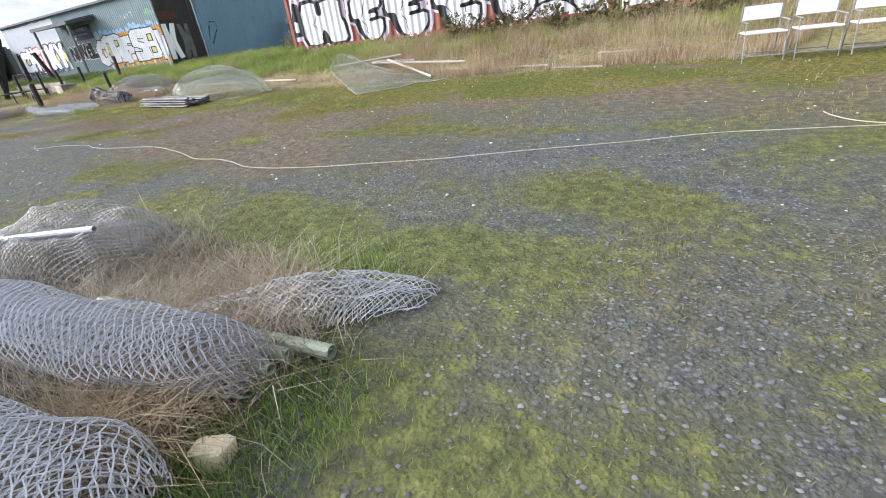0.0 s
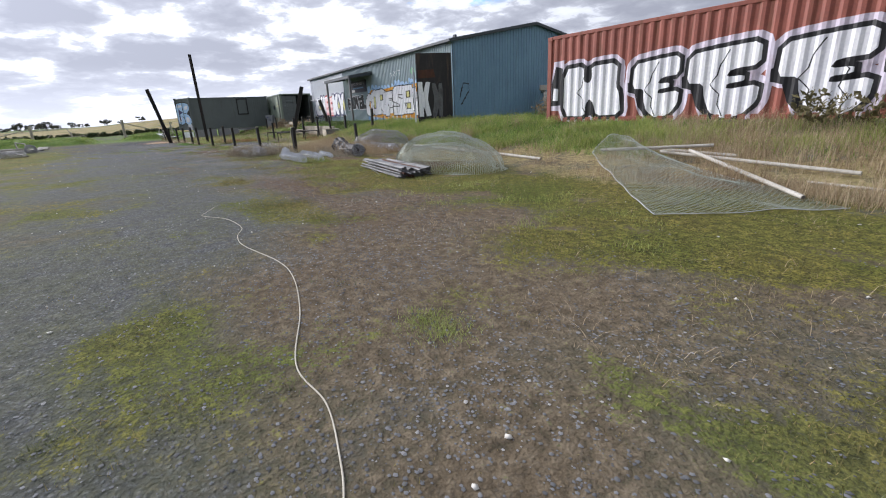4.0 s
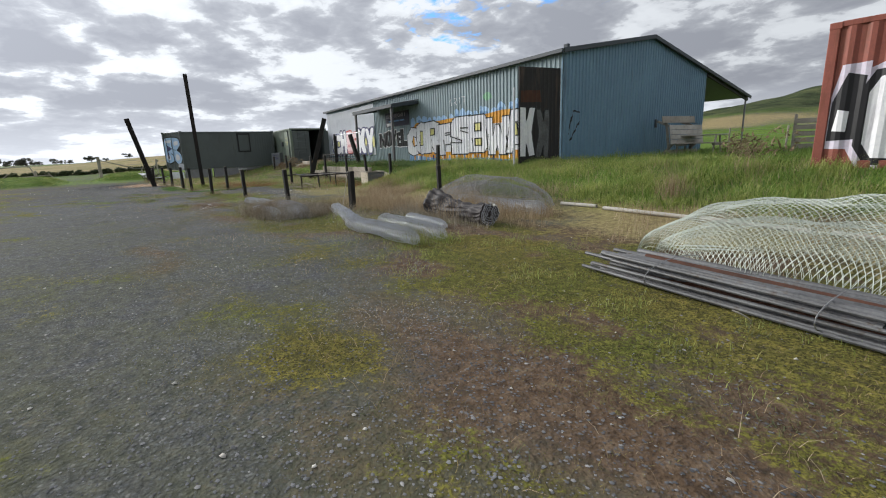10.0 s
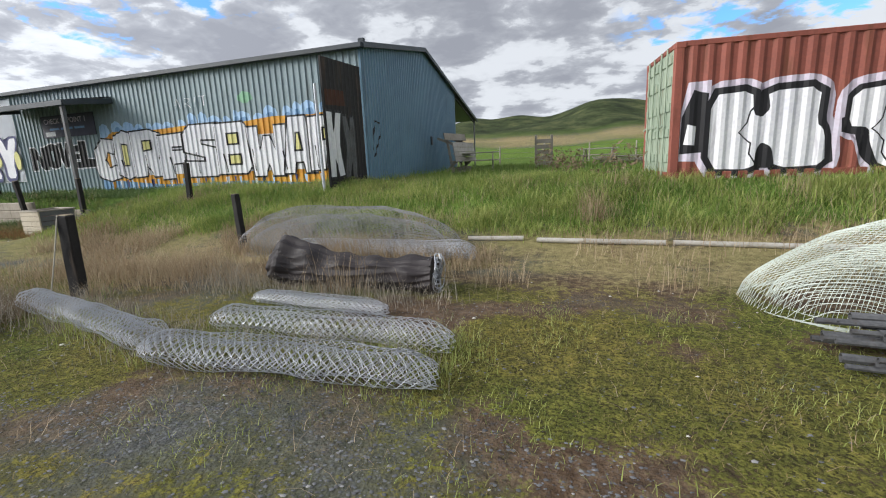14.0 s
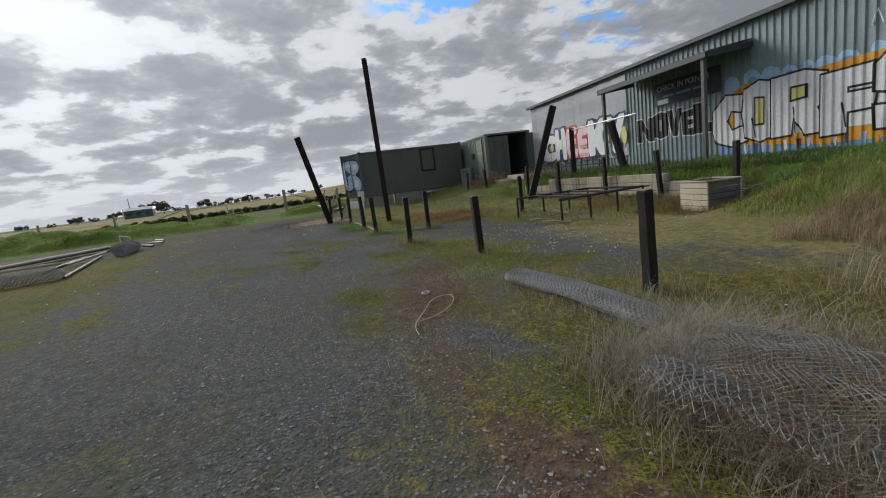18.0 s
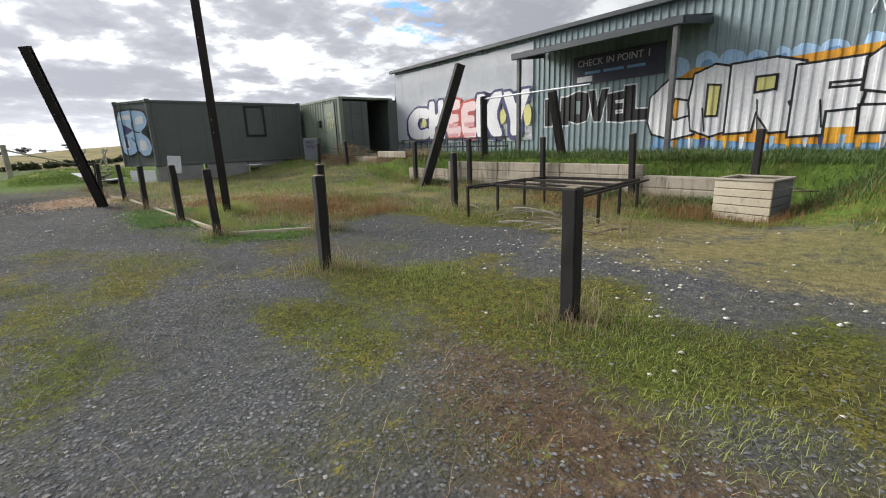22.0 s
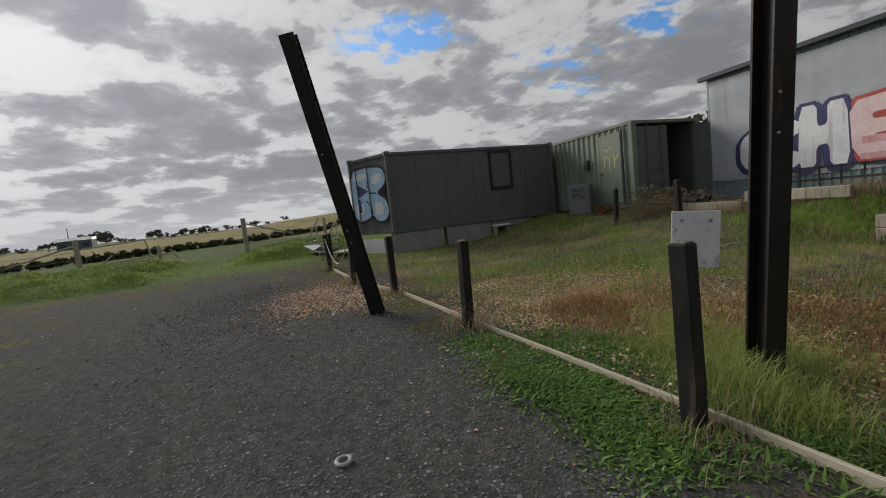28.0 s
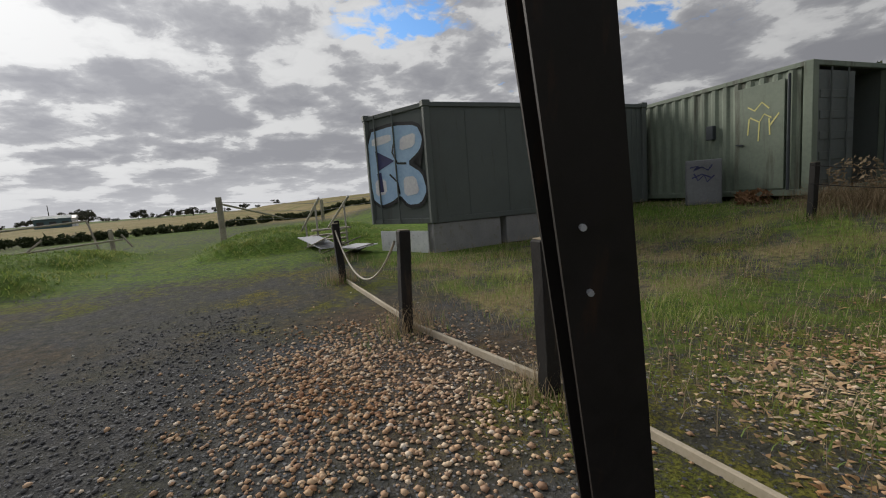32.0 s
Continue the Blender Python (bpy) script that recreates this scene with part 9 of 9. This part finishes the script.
blades("bank_tussock", "bright yellow-green tussocks on the bank", around(24000, clumps, 0.2, 26), GRASS_LIGHT, 0.14, 0.38, 0.013, 1.25, 26)
clumps = [(rng_bank.uniform(-27.2, -14.0), rng_bank.uniform(12.4, 15.8)) for _ in range(80)]
blades("bank_tussock", "deep green tussocks on the bank", around(9000, clumps, 0.2, 27), GRASS, 0.15, 0.36, 0.015, 1.25, 27)
blades("dead_stems", "tall dead stalks standing before the bank", around(700, [(-16.07, 12.4), (-16.0, 12.5), (-21.8, 9.95), (-17.3, 9.76), (-15.3, 14.1), (-12.6, 13.6), (-18.9, 9.1)], 0.16, 28), STRAW, 0.4, 0.9, 0.006, 0.7, 28)
blades("short_grass", "tufts of fresh grass along the open yard", around(5500, [(rng_bank.uniform(-19, -6), rng_bank.uniform(6.2, 9.0)) for _ in range(70)], 0.13, 29), GRASS_LIGHT, 0.03, 0.12, 0.005, 1.0, 29)
post_feet = [(-22.05, 8.66)] + [(p[0], p[1]) for p in POSTS]
blades("post_tuft", "tufts of grass at the feet of the posts", around(6500, post_feet, 0.17, 11), STRAW, 0.1, 0.4, 0.006, 0.8, 11)
blades("post_tuft", "green tufts at the feet of the posts", around(4200, post_feet, 0.2, 12), GRASS, 0.06, 0.22, 0.007, 0.8, 12)
blades("yard_grass", "rough grass inside the posts", scatter(26000, -48.5, -29.3, 7.5, 15.5, 13, lambda x, y: (x < -34.2 or y > 10.4 or (y > 8.6 and x < -33.5)) * (0.35 + 0.65 * max(0, n2(x, y, 0.5, 31) + 0.4))), GRASS, 0.05, 0.2, 0.008, 0.9, 13)
blades("yard_grass", "dry grass inside the posts", scatter(24000, -49, -29.3, 7.4, 15.4, 14, lambda x, y: (x < -34.2 or y > 10.4) * (0.3 + 0.7 * max(0, -n2(x, y, 0.4, 33) + 0.3))), STRAW, 0.08, 0.28, 0.006, 0.9, 14)
blades("dead_straw", "loose dead straw scattered over the yard", scatter(14000, -34, 2, 4.5, 10.8, 22, lambda x, y: max(0.05, 0.35 + n2(x, y, 0.7, 81))), STRAW, 0.04, 0.16, 0.004, 1.9, 22)
blades("leaf_litter", "orange-brown fallen leaves inside the posts", scatter(17000, -42.0, -36.2, 7.3, 11.6, 21, lambda x, y: math.exp(-(((x + 38.9) / 1.8) ** 2 + ((y - 8.9) / 1.15) ** 2)) * (0.4 + max(0, n2(x, y, 1.4, 71) + 0.3))), LITTER, 0.02, 0.05, 0.045, 2.2, 21)
blades("dead_grass_patch", "flattened red-brown dead grass inside the posts", scatter(17000, -39.5, -33.8, 7.8, 11.6, 18, lambda x, y: math.exp(-(((x + 35.9) / 1.6) ** 2 + ((y - 9.8) / 1.0) ** 2)) + 0.8 * math.exp(-(((x + 38.8) / 0.9) ** 2 + ((y - 8.4) / 0.6) ** 2))), BROWN_GRASS, 0.06, 0.2, 0.008, 1.1, 18)
blades("bright_tuft", "bright green tufts in the gravel", around(9000, [(-2.3, 0.95), (-2.55, 0.95), (-2.8, 0.95), (-2.0, -0.4), (-1.9, 0.05)], 0.17, 15), GRASS, 0.04, 0.13, 0.005, 0.8, 15)
blades("yard_grass", "pale yellow-green grass tufts inside the edging", around(6500, along(((-36.3, 7.7), (-37.6, 8.1)), 0.2) + along(((-36.6, 8.3), (-37.8, 8.6)), 0.25) + along(((-34.8, 7.7), (-35.6, 7.6)), 0.25), 0.17, 30), GRASS_LIGHT, 0.1, 0.3, 0.006, 1.1, 30)
blades("bright_tuft", "small bright green tuft in the gravel", around(1500, [(-6.24, 4.1), (-6.42, 4.07)], 0.09, 38), GRASS_LIGHT, 0.02, 0.08, 0.005, 1.0, 38)
blades("clover_belt", "dark green clover along the edging", around(30000, along(((-36.0, 7.5), (-38.3, 7.62)), 0.15) + along(((-36.6, 7.75), (-37.6, 7.9)), 0.2) + along(((-34.6, 7.75), (-33.6, 8.3)), 0.2) + along(((-37.2, 6.85), (-38.9, 6.9)), 0.2) + along(((-36.4, 6.75), (-38.3, 7.2)), 0.12) + along(((-34.5, 7.2), (-33.4, 7.85)), 0.15), 0.2, 16), CLOVER, 0.02, 0.07, 0.026, 1.5, 16)


blades("moss_and_short_grass", "short mossy grass over the gravel", strew(190000, -44, 4.5, -0.8, 10.5, 17, lambda x, y, c: beside_walk(x, y, 2.5) * np.clip(1.6 * (c[:, 0] - 0.22 + 0.5 * soft_noise(x, y, 3.0, 41) + 0.3 * soft_noise(x, y, 9.0, 42)), 0.05, 1)), MOSS_BLADE, 0.014, 0.05, 0.006, 1.2, 17, 1)
blades("short_grass", "short green grass over the gravel by the start", strew(34000, -7.5, 3.5, -0.8, 6.5, 31, lambda x, y, c: np.clip((x + 6.2) / 2.0, 0.12, 1) * np.clip(0.3 + 0.9 * soft_noise(x, y, 1.6, 43) + 0.6 * soft_noise(x, y, 6.0, 44), 0.04, 1)), FILM_GRASS, 0.010, 0.04, 0.006, 1.3, 31, 1)
blades("short_grass", "short mossy grass between the mesh rolls and the track", strew(44000, -28, -6, 4.6, 9.4, 32, lambda x, y, c: np.clip(1.7 * (c[:, 0] - 0.2 + 0.5 * soft_noise(x, y, 2.0, 47)), 0.04, 1)), MOSS_BLADE, 0.015, 0.06, 0.005, 1.1, 32, 1)
blades("short_grass", "patches of short grass round the posts", strew(30000, -37, -27, 3.2, 8.8, 33, lambda x, y, c: np.clip(1.9 * (c[:, 0] - 0.32 + 0.5 * soft_noise(x, y, 2.0, 49)), 0.01, 1)), GRASS, 0.015, 0.06, 0.0045, 1.1, 33, 1)
weeds = strew(620, -37, 3.5, -0.6, 9.0, 91, lambda x, y, c: beside_walk(x, y, 2.4) * np.clip(c[:, 0] + 0.2, 0, 1))
weeds = [(x, y) for x, y, _ in weeds]
blades("weed_rosettes", "small green weeds growing out of the gravel", around(24000, weeds, 0.055, 92), FILM_GRASS, 0.02, 0.06, 0.008, 1.4, 92, 1)


def stones(name, label, spots, material, lo, hi, seed, category="gravel"):
    """Loose stones, each a squashed eight-sided lump."""
    rng = np.random.default_rng(seed)
    n = len(spots)
    base = np.array(spots, dtype=float)
    size = lo + (hi - lo) * rng.random(n) ** 2
    unit = np.array([(1, 0, 0), (0.3, 0.9, 0.1), (-0.8, 0.5, 0), (-0.6, -0.7, 0.1), (0.5, -0.85, 0), (0.1, 0.1, 0.75), (0, 0, -0.5)])
    faces0 = np.array([(0, 1, 5), (1, 2, 5), (2, 3, 5), (3, 4, 5), (4, 0, 5)] + ([(1, 0, 6), (2, 1, 6), (3, 2, 6), (4, 3, 6), (0, 4, 6)] if hi > 0.036 else []))
    t = rng.uniform(0, 2 * np.pi, n)
    c, s = np.cos(t)[:, None], np.sin(t)[:, None]
    v = unit[None] * (1 + rng.uniform(-0.28, 0.28, (n, 7, 3)))
    v = np.stack([v[..., 0] * c - v[..., 1] * s, (v[..., 0] * s + v[..., 1] * c) * 0.8, v[..., 2] * (0.75 if hi > 0.036 else 0.6)], -1) * size[:, None, None] * 0.5
    v += base[:, None] + np.array([0, 0, 0.012 if hi > 0.036 else 0.008]) + np.array([0, 0, 1.0]) * (size * 0.08)[:, None, None]
    verts = v.reshape(-1, 3)
    faces = (np.arange(n)[:, None, None] * 7 + faces0[None]).reshape(-1, 3)
    me = bpy.data.meshes.new(name)
    me.vertices.add(len(verts))
    me.vertices.foreach_set("co", verts.astype(np.float32).ravel())
    me.loops.add(faces.size)
    me.loops.foreach_set("vertex_index", faces.astype(np.int32).ravel())
    me.polygons.add(len(faces))
    me.polygons.foreach_set("loop_start", np.arange(0, faces.size, 3, dtype=np.int32))
    me.update(calc_edges=True)
    me.materials.append(material)
    return tagged(new(name, me), label, category, kind="stuff")


stones("gravel_chips", "dark blue-grey gravel chips on the track", strew(170000, -44, 4.5, -0.8, 9.5, 21, lambda x, y, c: beside_walk(x, y) * np.clip(1.1 - 0.85 * c[:, 0] - 0.5 * c[:, 1] + 0.35 * soft_noise(x, y, 2.5, 22), 0.06, 1)), CHIP, 0.009, 0.029, 21)
stones("gravel_chips", "pale grey stones among the darker gravel", strew(5200, -44, 4.5, -0.8, 9.5, 27, lambda x, y, c: beside_walk(x, y) * np.clip((-2.0 - x) / 6.0, 0.12, 1) * np.clip(1.0 - 0.8 * c[:, 0], 0.1, 1)), PALE_CHIP, 0.014, 0.036, 27)
stones("tan_stones", "tan and orange river stones spilled by the column", around(4200, along(((-41.6, 5.6), (-43.2, 5.7), (-44.0, 6.2)), 0.2) + along(((-41.5, 6.4), (-43.6, 6.5)), 0.2), 0.45, 22), TAN_CHIP, 0.02, 0.062, 22)
stones("tan_stones", "tan river stones among the yard grass", around(6500, along(((-37.0, 7.9), (-39.8, 7.9)), 0.3) + along(((-37.4, 8.4), (-39.4, 8.8), (-41.5, 8.6)), 0.3) + along(((-38.0, 9.8), (-40.4, 10.2)), 0.3), 0.55, 23), TAN_CHIP, 0.018, 0.05, 23)
stones("pale_pebbles", "scattered pale pebbles", scatter(430, -46, 3, 0, 10, 24), PEBBLE, 0.02, 0.05, 24)
stones("pale_pebbles", "pale stones on bare ground by the bench frame", around(160, [(-29.5, 9.6), (-30.5, 9.9), (-28.6, 9.3)], 0.8, 25), PEBBLE, 0.03, 0.06, 25)
stones("gravel_chips", "gravel and pebbles along the track edge", around(2600, along(((-40.5, 4.9), (-43.0, 4.4), (-45.5, 4.9)), 0.3), 0.6, 26), CHIP, 0.02, 0.05, 26)


def brush_heap(x, y, n, seed, label):
    """Dry branches lying across one another."""
    rng = random.Random(seed)
    ob = thing("brush_heap", (x, y, land(x, y)), label, "branches", "dry branches")
    for _ in range(n):
        a, l = rng.uniform(0, 2 * math.pi), rng.uniform(0.35, 0.95)
        cx, cy, z = rng.gauss(0, 0.45), rng.gauss(0, 0.22), rng.uniform(0.02, 0.1)
        pts = [Vector((cx + math.cos(a + 0.35 * t) * l * (t - 0.5), cy + math.sin(a + 0.35 * t) * l * (t - 0.5), z + 0.05 * math.sin(3 * t))) for t in (0, 0.25, 0.5, 0.75, 1.0)]
        raw_part("twig", *tubes([pts], rng.uniform(0.006, 0.013), 5), CUT_TIMBER if rng.random() < 0.6 else GREY_TIMBER, ob)


brush_heap(-30.6, 10.7, 16, 1, "heap of dry branches under the bench frame")
brush_heap(-31.8, 11.3, 9, 2, "dry branches in the grass under the bench frame")
brush_heap(-28.1, 14.2, 8, 3, "dry twigs against the low sleeper wall")
brush_heap(-40.4, 13.0, 9, 4, "pale dry branches in the grass before the container")
